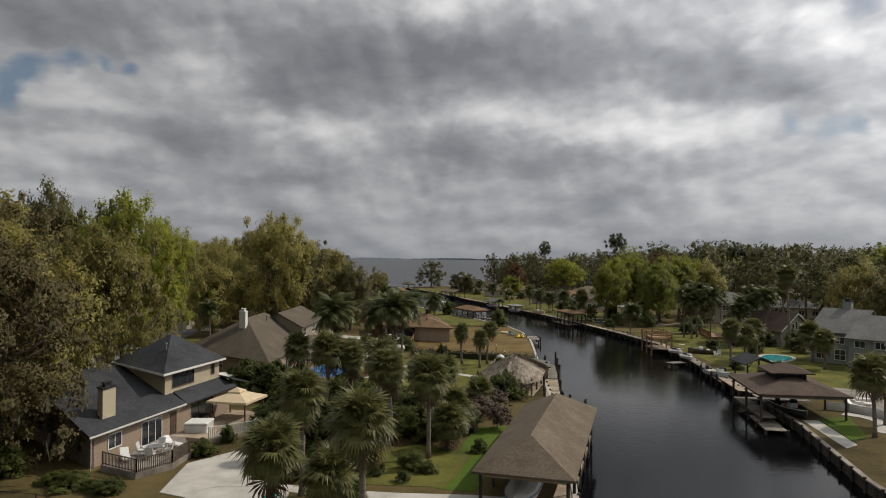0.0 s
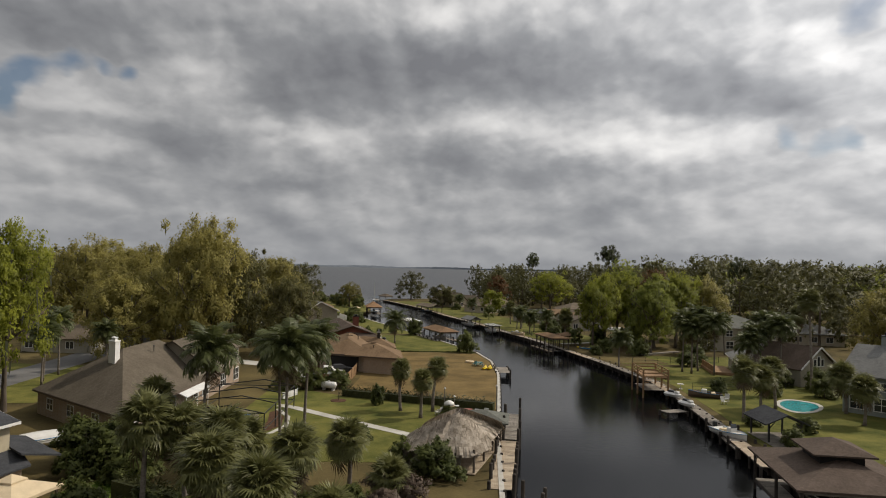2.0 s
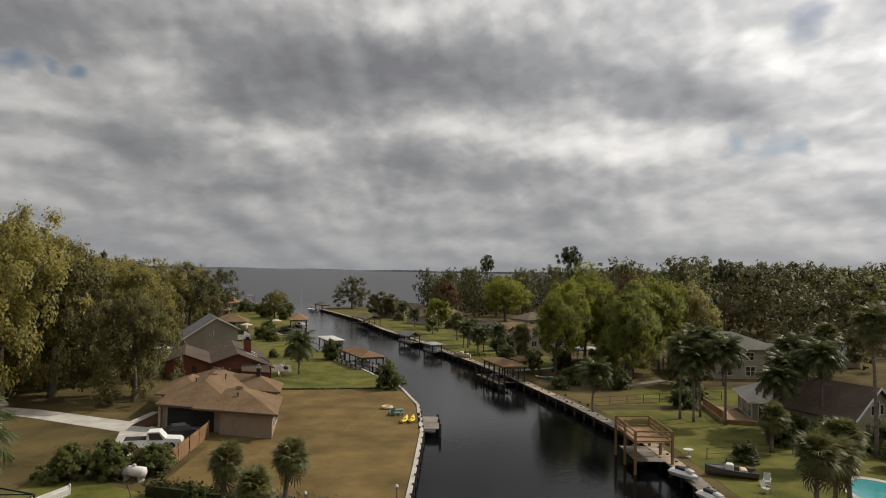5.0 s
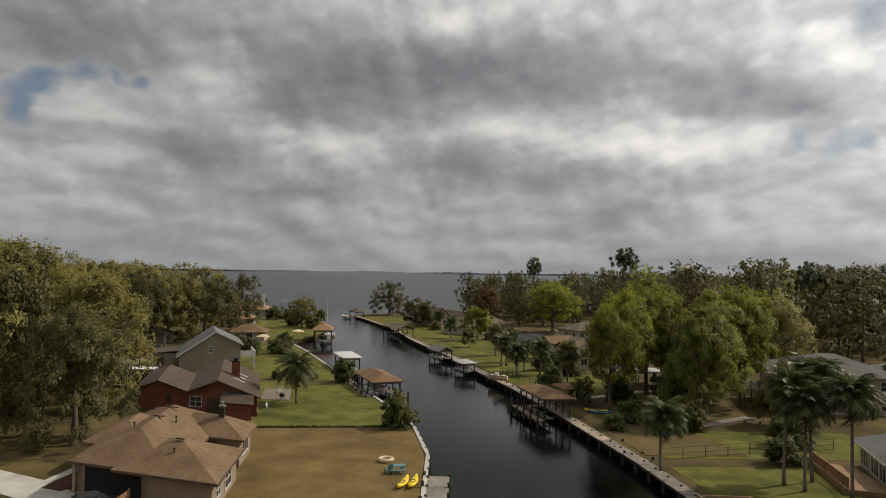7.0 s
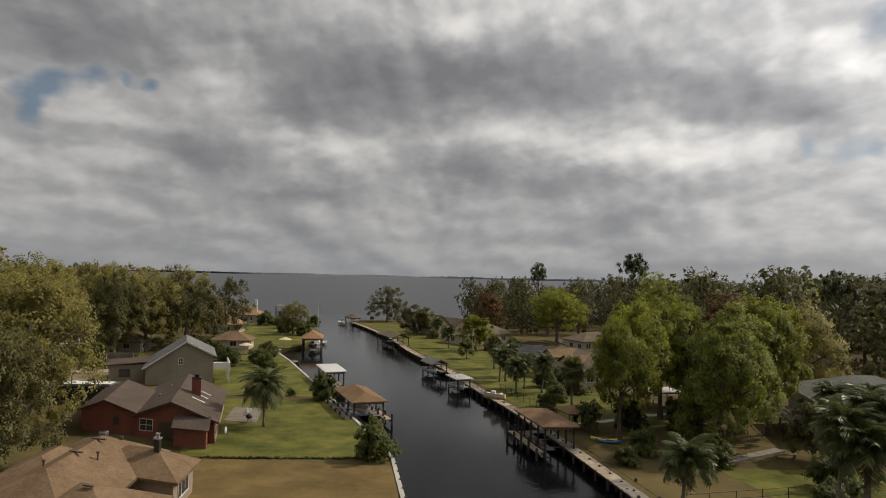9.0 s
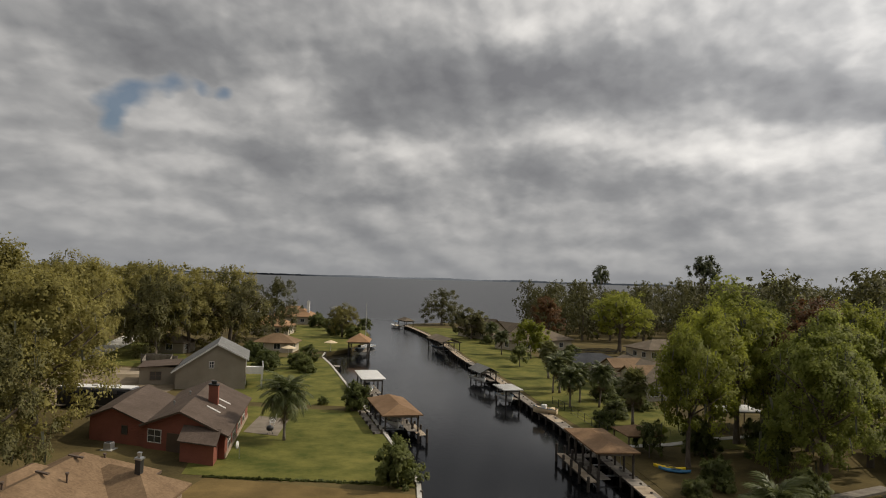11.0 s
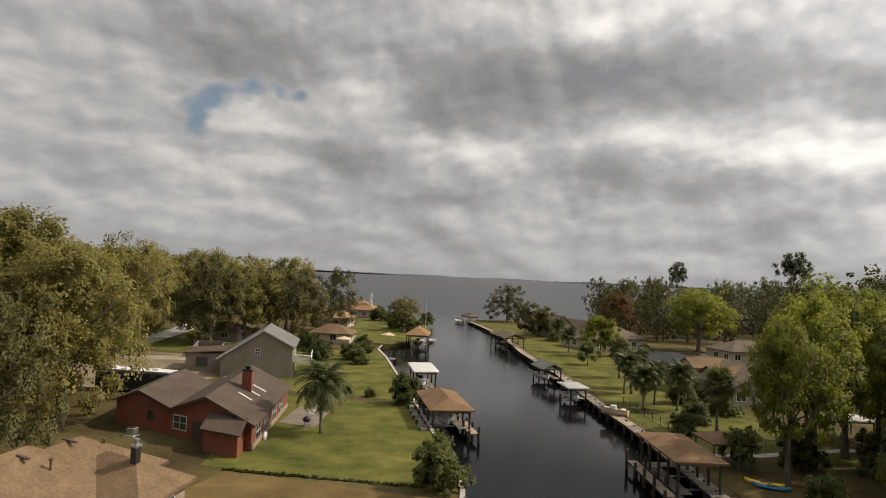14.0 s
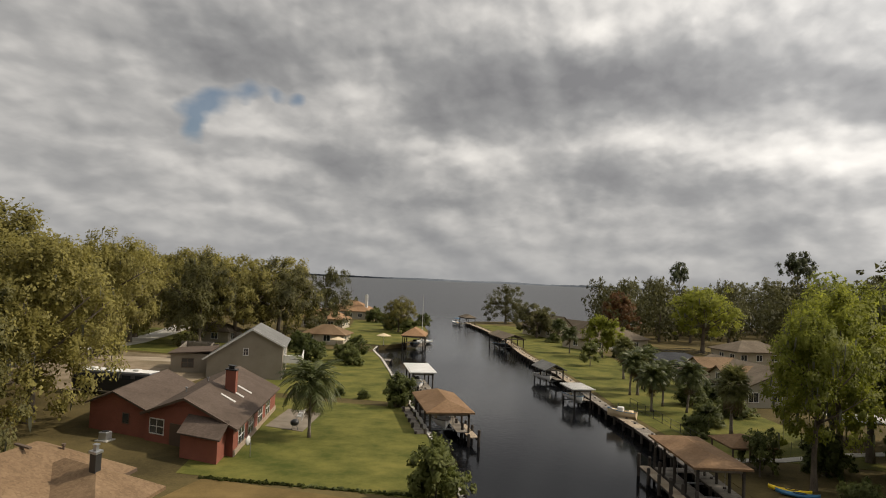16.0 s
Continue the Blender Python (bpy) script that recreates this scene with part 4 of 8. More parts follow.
# ==== woods and single trees ====
OLIVE = "spreading oak with olive spring leaves and moss"
DARKOAK = "dark live oak hung with grey moss"
FRESH = "tall tree in fresh green leaf with hanging moss"
for key, x, y, h, w, label in (
        # tall growth beside the first house
        ("oak_a", -36, 62, 19, 17.5, OLIVE), ("oak_b", -32, 75, 19, 14.1, OLIVE), ("green_b", -37, 90, 24, 13, FRESH), ("oak_a", -47, 74, 23, 21.2, OLIVE),
        ("green_b", -36.5, 101, 21, 10, FRESH), ("oak_dark", -48, 92, 25, 14.1, DARKOAK), ("budding", -33.5, 57, 20, 13, "budding brown oak with bare twigs"), ("budding", -38, 52, 18, 12, "budding brown oak with bare twigs"), ("budding", -29.5, 52.3, 17, 14, "budding brown oak with bare twigs"), ("green_b", -55, 112, 23, 14, FRESH),
        # the oaks behind the second house and the street
        ("oak_a", -41, 183, 22.5, 25, OLIVE), ("oak_b", -48, 165, 19, 20, OLIVE), ("oak_b", -51, 177, 20.5, 21, OLIVE), ("oak_b", -42, 142, 15, 16, OLIVE),
        ("oak_dark", -27, 155, 20, 18, DARKOAK), ("oak_b", -30.5, 149, 25, 20, "tall spreading oak with thin spring leaves"), ("oak_dark", -15.0, 151.5, 14.6, 13, DARKOAK), ("oak_a", -23.5, 171, 18, 17, OLIVE), ("oak_a", -31.5, 165, 18.5, 18, OLIVE),
        ("oak_dark", -47.6, 192, 19.5, 19, DARKOAK), ("oak_high", -50.4, 215, 21, 20, OLIVE), ("oak_high", -60, 237, 20.5, 19, OLIVE), ("oak_high", -65, 246, 20, 19, OLIVE),
        ("dark_high", -47, 241, 18.5, 17.5, DARKOAK), ("dark_high", -37.5, 258, 18, 21, DARKOAK), ("oak_high", -43.5, 249, 18, 19, OLIVE), ("oak_high", -54, 256, 20, 18.4, OLIVE), ("far_olive", -43, 274, 19, 18, OLIVE),
        ("far_dark", -36, 284, 17, 16, DARKOAK), ("far_olive", -66, 264, 20, 18.4, OLIVE), ("far_olive", -72, 206, 22, 21, OLIVE), ("oak_high", -66, 180, 22, 21, OLIVE),
        # the green belt on the east bank
        ("green_b", 46.8, 173, 14.2, 8.6, FRESH), ("green_b", 51, 180, 16.2, 11, FRESH), ("green_b", 55.5, 185, 16.8, 12, FRESH), ("green_b", 54.5, 192, 15.5, 10, FRESH), ("green_a", 57.6, 167.2, 14.6, 11, FRESH),
        ("green_a", 61, 175, 16.5, 11.5, FRESH), ("rust", 63, 183, 17.5, 11, "tall tree with rust-red new leaves"), ("green_b", 66.6, 177, 16, 10.5, FRESH), ("green_a", 60.5, 190, 17, 12, FRESH),
        ("green_b", 73, 194, 17, 13, FRESH), ("oak_high", 80, 195, 16, 14, OLIVE),
        ("dark_high", 92, 128, 17, 16, DARKOAK), ("dark_high", 86, 110, 16, 14, DARKOAK), ("oak_high", 94, 146, 16, 15, OLIVE)):
    tree(key, x, y, h, w, None, label)
for key, x, y, h, w, label in (
        ("green_b", 59, 291, 16, 18, "broad yellow-green tree on a lawn"), ("small_yellow", 34, 265, 9, 9, "small bright yellow-green tree"),
        ("small_dark", 17.5, 309, 9.5, 13, "dense round dark green tree"), ("far_dark", 3, 366, 14, 17, "low dark tree at the lake's edge"),
        ("small_green", 31, 248, 5, 5, "young green tree on a lawn"), ("small_green", -12, 237, 4.4, 5.4, "round dark green garden tree"),
        ("oak_high", -20.5, 300, 10, 11, "rounded dark tree by the dock"), ("rust", 40, 300, 14, 10, "bare reddish tree on the far lawn"),
        ("pine", 97, 348, 29, 13, "tall pine with a flat crown"), ("pine", 64, 365, 25, 9, "round-topped pine above the woods"), ("pine", 104, 226, 22, 7, "tall pine above the woods"),
        ("small_green", 43.5, 175.9, 4.2, 3.6, "little orchard tree by the dock path")):
    tree(key, x, y, h, w, None, label)
tree("small_dark", 66.5, 164.0, 7.0, 7.5, None, "dense dark tree before the cream house")


def woods(name, keys, spots, label):
    """Far trees, joined: crowns alone read at that distance, with a trunk each."""
    vs, fs, tv, n, tg = [], [], [], 0, Geo()
    mats = {}
    for x, y, h, w in spots:
        key = random.choice(keys)
        h0, w0, trunk, crown, _ = TREES[key]
        co, sh = LEAVES[key]
        first = random.randrange(6)
        co, sh = co[first::6], sh[first::6]
        mid = co.mean(1, keepdims=True)
        co = ((co - mid) * 1.9 + mid).reshape(-1, 3)
        a = random.uniform(0, 6.28)
        ca, sa = math.cos(a), math.sin(a)
        k = w / w0
        p = np.stack([(co[:, 0] * ca - co[:, 1] * sa) * k + x, (co[:, 0] * sa + co[:, 1] * ca) * k + y, co[:, 2] * h / h0 + G], 1)
        q = np.stack([sh[:, 0] * ca - sh[:, 1] * sa, sh[:, 0] * sa + sh[:, 1] * ca, sh[:, 2]], 1)
        mats.setdefault(crown.materials[0].name, []).append((p, q))
        tg.tube([(x, y, G - 0.3), (x + 0.3, y, h * 0.65)], [0.4, 0.15], 5)
    root = thing(name, 0, 0, 0, label, "woods", kind="stuff")
    for mname, ps in mats.items():
        v, q = np.concatenate([a for a, _ in ps]), np.concatenate([b for _, b in ps])
        new("crowns", card_mesh("crowns", v, np.arange(len(v)).reshape(-1, 3), bpy.data.materials[mname], q)).parent = root
    part("trunks", tg, BARK, root)


def scatter(n, box, gap, hs, ws, keep):
    x0, y0, x1, y1 = box
    spots, tries = [], 0
    while len(spots) < n and tries < n * 60:
        tries += 1
        x, y = random.uniform(x0, x1), random.uniform(y0, y1)
        if keep(x, y) and all((x - a) ** 2 + (y - b) ** 2 > gap * gap for a, b, _, _ in spots):
            h = random.uniform(*hs)
            spots.append((x, y, h, random.uniform(*ws)))
    return spots


random.seed(21)
woods("west_woods", ["far_olive", "far_olive", "far_dark"], scatter(125, (-230, 60, -52, 380), 9.5, (17, 21), (18, 25),
      lambda x, y: x < -66 - 0.12 * max(0, y - 250) and not (-110 < x < -40 and 96 < y < 145) and not (x > -76 and y < 200) and not (x > -86 and 205 < y < 262)),
      "dense oak woods behind the houses")
woods("east_woods", ["far_dark", "far_dark", "far_dark", "far_green", "far_dark", "far_dark", "far_dark"], scatter(200, (60, 90, 330, 440), 9.5, (18, 23), (18, 25),
      lambda x, y: x > 84 + 0.16 * max(0, 200 - y) and not (x < 100 and y < 190) and x > 62 and y < 405 + 0.1 * x),
      "dense mixed woods behind the east bank")
woods("point_woods", ["far_dark"], scatter(40, (36, 318, 110, 415), 9, (14, 19), (12, 16), lambda x, y: y < 385 + 0.2 * x),
      "dark woods towards the lake point")

# ==== houses ====
def chimney(plan, root, u, v, z0, z1, w, d, body, cap, label=""):
    c = plan.part("chimney", Geo().box(u - w / 2, v - d / 2, z0, u + w / 2, v + d / 2, z1), body, root, label)
    g = Geo().box(u - w / 2 - 0.08, v - d / 2 - 0.08, z1, u + w / 2 + 0.08, v + d / 2 + 0.08, z1 + 0.12)
    g.box(u - w / 4, v - d / 4, z1 + 0.12, u + w / 4, v + d / 4, z1 + 0.42).box(u - w / 3, v - d / 3, z1 + 0.42, u + w / 3, v + d / 3, z1 + 0.48)
    plan.part("chimney_cap", g, cap, c)


def vents(plan, root, spots, material=BLACK):
    for u, v, z in spots:
        g = Geo().tube([(u, v, z - 0.3), (u, v, z + 0.35)], 0.09, 7).tube([(u, v, z + 0.3), (u, v, z + 0.42)], 0.17, 7)
        plan.part("roof_vent", g, material, root)


def door(plan, root, a, b, z1=2.05, material=WHITE, name="door"):
    """A door leaf in its frame on the wall from a to b."""
    (ax, ay), (bx, by) = a, b
    n = math.hypot(bx - ax, by - ay)
    tx, ty = (bx - ax) / n, (by - ay) / n
    g = Geo()
    for s0, s1, o in ((0, 0.08, 0.05), (n - 0.08, n, 0.05), (0.08, n - 0.08, 0.025)):
        g.add([(ax + tx * s + ty * d, ay + ty * s - tx * d, z) for z in (0.02, z1) for s, d in ((s0, o), (s1, o), (s1, -0.02), (s0, -0.02))],
              [(3, 2, 1, 0), (4, 5, 6, 7), (0, 1, 5, 4), (1, 2, 6, 5), (2, 3, 7, 6), (3, 0, 4, 7)])
    d = plan.part(name, g, material, root)
    k = n - 0.2
    plan.part("handle", Geo().tube([(ax + tx * k + ty * 0.03, ay + ty * k - tx * 0.03, 1.0), (ax + tx * k + ty * 0.1, ay + ty * k - tx * 0.1, 1.0)], 0.03, 6), STEEL, d)


def fascia(plan, root, u0, v0, u1, v1, z, over, material):
    g, a, b, c, d = Geo(), u0 - over - 0.02, v0 - over - 0.02, u1 + over + 0.02, v1 + over + 0.02
    for p, q in (((a, b), (c, b)), ((c, b), (c, d)), ((c, d), (a, d)), ((a, d), (a, b))):
        g.beam((*p, z - 0.12), (*q, z - 0.12), 0.05, 0.2)
    plan.part("fascia", g, material, root)


def house_two_storey():
    """Charcoal-roofed house with cream boards above and brick below."""
    p = Plan((-30, 59.5), (0.74, -0.68), (0.235, 0.97))
    root = p.root("house", "two-storey cream-sided house with charcoal shingle roofs", "house")
    p.part("wall", Geo().box(0, 0.4, 0, 9.2, 20.5, 2.75), BRICK, root, "tan brick lower wall")
    p.part("wall", Geo().box(-2, 10.9, 2.75, 7.2, 20.2, 5.35), CREAM_WALL, root, "cream lapped siding")
    g = Geo()
    slab(g, [(-3, -0.2, 5.2), (9.9, -0.2, 2.68), (9.9, 12.0, 2.68), (-3, 12.0, 5.2)], 0.18)
    slab(g, [(-10, 0.4, 2.9), (-3, -0.2, 5.2), (-3, 12, 5.2), (-10, 12, 2.9)], 0.18)
    p.part("roof", g, ROOF_DARK, root)
    p.part("gable_wall", Geo().rings([[(-9.2, v, 0), (9.2, v, 0), (9.2, v, 2.7), (-3, v, 4.95), (-9.2, v, 2.9)] for v in (0.4, 0.7)]), DARK_BRICK, root)
    p.part("wall", Geo().box(-9.2, 0.75, 0, -0.05, 12, 2.75), DARK_BRICK, root)
    p.part("upper_roof", hip(Geo(), -2, 10.9, 7.2, 20.2, 5.35, 8.0, 0.65), ROOF_DARK, root)
    fascia(p, root, -2, 10.9, 7.2, 20.2, 5.35, 0.65, WHITE)
    p.part("porch_roof", slab(Geo(), [(7.22, 12.2, 3.3), (9.9, 12.2, 2.6), (9.9, 21, 2.6), (7.22, 21, 3.3)], 0.14), ROOF_DARK, root)
    p.part("side_roof", slab(Geo(), [(2.0, 20.25, 3.5), (9.6, 20.25, 3.5), (9.6, 24.0, 2.5), (2.0, 24.0, 2.5)], 0.14), ROOF_DARK, root)
    p.part("gutter", Geo().beam((9.98, -0.2, 2.58), (9.98, 12.0, 2.58), 0.12, 0.12), OFFWHITE, root, "pale gutter")
    p.part("downpipe", Geo().tube([(9.5, 0.2, 0), (9.5, 0.2, 2.5)], 0.05, 6), WHITE, root)
    chimney(p, root, 7.4, 3.1, 2.7, 5.4, 1.0, 1.5, CREAM_WALL, BLACK, "cream-boarded chimney with a black cap")
    vents(p, root, [(4.5, 13.2, 7.1)], STEEL)
    window(p, root, (7.2, 12.0), (7.2, 15.6), 3.6, 5.0, TRIM, 2)
    window(p, root, (7.2, 18.6), (7.2, 19.3), 3.8, 4.9, TRIM, 0)
    window(p, root, (9.2, 6.2), (9.2, 9.0), 0.05, 2.15, WHITE, 2, 1, "sliding_door")
    window(p, root, (9.2, 2.2), (9.2, 3.8), 0.9, 2.1, WHITE, 1)
    window(p, root, (9.2, 13.4), (9.2, 17.2), 0.5, 2.2, TRIM, 2)
    window(p, root, (2.5, 0.4), (4.2, 0.4), 0.9, 2.1, TRIM, 1)
    window(p, root, (6.5, 0.4), (7.4, 0.4), 0.9, 2.1, TRIM, 0)
    door(p, root, (9.2, 10.2), (9.2, 11.1), 2.05, TRIM)


def house_white_chimney():
    """Long brown hip roof with a white chimney and an east gable dormer."""
    p = Plan((-33.2, 100.6), (0.766, -0.643), (0.04, 0.999))
    root = p.root("house", "low brick house with a brown hip roof and white chimney", "house")
    p.part("wall", Geo().box(0.6, 0.6, 0, 19.6, 35.6, 2.7), BRICK, root)
    p.part("roof", hip(Geo(), 0.6, 0.6, 19.6, 29, 2.7, 6.9, 0.6), ROOF_TAUPE, root)
    fascia(p, root, 0.6, 0.6, 19.6, 29, 2.7, 0.6, TRIM)
    chimney(p, root, 10.6, 7.6, 5.4, 8.0, 1.5, 1.1, WHITE, WHITE, "white-painted square chimney")
    p.part("porch_roof", slab(Geo(), [(19.62, 13.0, 2.6), (21.8, 13.0, 2.3), (21.8, 20.5, 2.3), (19.62, 20.5, 2.6)], 0.1), WHITE, root, "white aluminium patio roof")
    for v in (13.4, 16.7, 20.1):
        p.part("porch_post", Geo().box(21.4, v - 0.06, 0, 21.52, v + 0.06, 2.26), WHITE, root)
    for v in (2.2, 5.4, 18.2):
        window(p, root, (19.6, v), (19.6, v + 1.6), 0.8, 2.1, WHITE, 1, 2)
    window(p, root, (19.6, 9.4), (19.6, 13.0), 0.05, 2.1, WHITE, 2, 1, "sliding_door")
    for u in (3, 8, 13.5):
        window(p, root, (u, 0.6), (u + 1.6, 0.6), 0.8, 2.1, WHITE, 1, 2)
    vents(p, root, [(8, 14, 6.2), (12.5, 15.5, 6.4)])
    p.part("upper_wall", gable_wall(Geo(), 7.6, 20.2, 19.3, 35.8, 5.2, 6.9, "v"), TAUPE_WALL, root, "olive-grey stucco upper storey")
    p.part("upper_roof", gable(Geo(), 7.6, 20.2, 19.3, 35.8, 5.26, 7.0, "v", 0.5), ROOF_TAUPE, root)
    for v in (21.0, 27.6, 33.0):
        window(p, root, (19.3, v), (19.3, v + 2.2), 3.5, 4.8, WHITE, 2, 2)
        window(p, root, (19.62, v), (19.62, v + 2.2), 0.5, 2.2, WHITE, 2, 2)


def house_tan():
    """Tan hip roofs over a brick ranch house with a garage in front."""
    p = Plan((-7.3, 135.4), (0.943, -0.333), (-0.085, 0.996))
    root = p.root("house", "low brick ranch house with tan hip roofs", "house")
    for a, b, c, d in ((0.6, 1.4, 9.6, 20.4), (9.6, 0.6, 14.2, 9.4), (9.6, 13.4, 13.6, 19.0)):
        p.part("wall", Geo().box(a, b, 0, c, d, 2.68), BRICK, root)
    p.part("wall", Geo().box(8.0, 0.6, 0, 9.6, 9.4, 2.66), BRICK, root)
    g = hip(Geo(), 0.6, 1.4, 9.6, 20.4, 2.7, 4.75, 0.7)
    p.part("roof", g, ROOF_TAN, root, "tan shingle roof")
    p.part("wing_roof", hip(Geo(), 5.4, 0.6, 14.2, 9.4, 2.72, 4.45, 0.65), ROOF_TAN, root, "tan shingle roof")
    p.part("wing_roof", hip(Geo(), 5.0, 13.4, 13.6, 19.0, 2.71, 4.15, 0.65), ROOF_TAN, root, "tan shingle roof")
    p.part("wing_roof", hip(Geo(), -1.2, 7.0, 5, 16.4, 2.69, 4.2, 0.6), ROOF_TAN, root, "tan shingle roof")
    fascia(p, root, 0.6, 1.4, 9.6, 20.4, 2.7, 0.7, TRIM)
    fascia(p, root, 8.0, 0.6, 14.2, 9.4, 2.72, 0.65, TRIM)
    p.part("wall", Geo().box(-1.0, 7.4, 0, 0.58, 16, 2.66), DARK_BRICK, root)
    # near-black panel on the solid wall paints the shade of the open garage
    p.part("garage_opening", Geo().box(1.4, 1.34, 0.02, 7.2, 1.42, 2.3), DARK, root, "dark panel painted as the shade of an open garage")
    p.part("garage_post", Geo().box(0.3, 0.9, 0, 0.62, 1.2, 2.5), BRICK, root)
    chimney(p, root, 10.9, 16.0, 3.6, 5.0, 0.55, 0.55, BLACK, STEEL, "dark metal flue")
    vents(p, root, [(3.5, 8.0, 4.2), (6.9, 11.5, 4.3), (9.8, 3.0, 3.75), (6.5, 17.2, 4.1)], TRIM)
    for u, v, z, ln in ((5.3, 10.4, 4.8, 1.3), (5.3, 14.6, 4.8, 1.6), (9.8, 4.6, 4.5, 0.9)):
        p.part("ridge_vent", Geo().beam((u - ln / 2, v, z), (u + ln / 2, v, z), 0.25, 0.1), TRIM, root)
    window(p, root, (14.2, 5.0), (14.2, 7.4), 0.5, 2.1, WHITE, 1, 2)
    window(p, root, (14.2, 2.0), (14.2, 3.4), 0.8, 2.1, WHITE, 1, 2)
    window(p, root, (13.6, 14.6), (13.6, 17.6), 0.7, 2.1, WHITE, 2)
    window(p, root, (9.6, 10.2), (9.6, 12.6), 0.1, 2.1, TRIM, 1, 1, "sliding_door")


def house_red():
    """Brick-red boarded house with two front gables, a lean-to and a red chimney."""
    p = Plan((-16.6, 170.6), (0.968, -0.250), (-0.26, 0.966))
    root = p.root("house", "brick-red boarded house with brown gable roofs", "house")
    p.part("wall", gable_wall(Geo(), -0.4, 0.6, 7.2, 15, 2.6, 3.75, "v", 0.42), RED_WALL, root)
    p.part("wall", gable_wall(Geo(), 7.2, 0.2, 17.4, 20.5, 2.5, 4.2, "v", 0.45), RED_WALL, root)
    p.part("roof", gable(Geo(), -0.4, 0.6, 7.2, 15, 2.65, 3.85, "v", 0.45, 0.16, 0.42), ROOF_UMBER, root)
    p.part("roof", gable(Geo(), 7.2, 0.2, 17.4, 20.5, 2.58, 4.35, "v", 0.5, 0.16, 0.45), ROOF_UMBER, root)
    p.part("lean_to", Geo().box(12.6, -2.6, 0, 16.6, 0.19, 2.0), RED_WALL, root)
    p.part("lean_to_roof", slab(Geo(), [(12.3, -2.95, 2.05), (16.95, -2.95, 2.05), (16.95, 0.19, 2.95), (12.3, 0.19, 2.95)], 0.12), ROOF_UMBER, root)
    chimney(p, root, 14.1, 9.6, 3.2, 5.6, 1.3, 0.9, RED_WALL, BLACK, "red boarded chimney")
    for i, (u, v) in enumerate(((14.7, 6.4), (14.9, 9.4), (15.1, 12.2))):
        k = 2.58 + (17.4 - u) * 1.77 / 5.61
        p.part("skylight", Geo().add([(u - 0.9, v, k + 0.34), (u + 0.9, v, k - 0.24), (u + 0.9, v + 0.45, k - 0.24), (u - 0.9, v + 0.45, k + 0.34)] + [(u - 0.9, v, k + 0.20), (u + 0.9, v, k - 0.38), (u + 0.9, v + 0.45, k - 0.38), (u - 0.9, v + 0.45, k + 0.20)],
               [(0, 1, 2, 3), (0, 4, 5, 1), (1, 5, 6, 2), (2, 6, 7, 3), (3, 7, 4, 0)]), OFFWHITE, root, "pale plastic skylight")
    window(p, root, (7.7, 0.2), (9.5, 0.2), 0.7, 2.1, OFFWHITE, 1, 2)
    window(p, root, (4.0, 0.6), (4.9, 0.6), 1.0, 2.0, TRIM, 0)
    p.part("garden_door", Geo().box(10.2, 0.12, 0.02, 12.3, 0.22, 1.9), TRIM, root)
    p.part("gable_trim", Geo().beam((6.7, -0.36, 2.4), (11.8, -0.36, 4.25), 0.08, 0.2).beam((11.8, -0.36, 4.25), (17.9, -0.36, 2.38), 0.08, 0.2), TRIM, root)
    for v in (2.0, 6.0, 10.4, 14.5):
        window(p, root, (17.4, v), (17.4, v + 2.4), 0.3, 2.1, WHITE, 1, 2)
    p.part("brick_base", Geo().box(17.42, 0.2, 0, 17.52, 20.5, 0.5), BRICK, root)
    vents(p, root, [(9.2, 7, 3.4), (10.2, 12, 3.75)], STEEL)


def satellite_dish(x, y, z, label="grey satellite dish on a short pole"):
    t = thing("satellite_dish", x, y, z, label, "dish")
    part("pole", Geo().tube([(0, 0, 0), (0, 0, 1.2)], 0.03, 6), STEEL, t)
    rs = [[(0.1 + 0.14 * (r / 0.42) ** 2, r * math.cos(a), 1.35 + r * math.sin(a)) for a in np.linspace(0, 2 * math.pi, 13)[:-1]] for r in (0.02, 0.2, 0.34, 0.42)]
    part("dish", Geo().rings([[(-p[0], p[1], p[2]) for p in r] for r in rs]), OFFWHITE, t, "", True)
    part("arm", Geo().tube([(0, 0, 1.0), (-0.5, 0, 1.3)], 0.02, 5), STEEL, t)


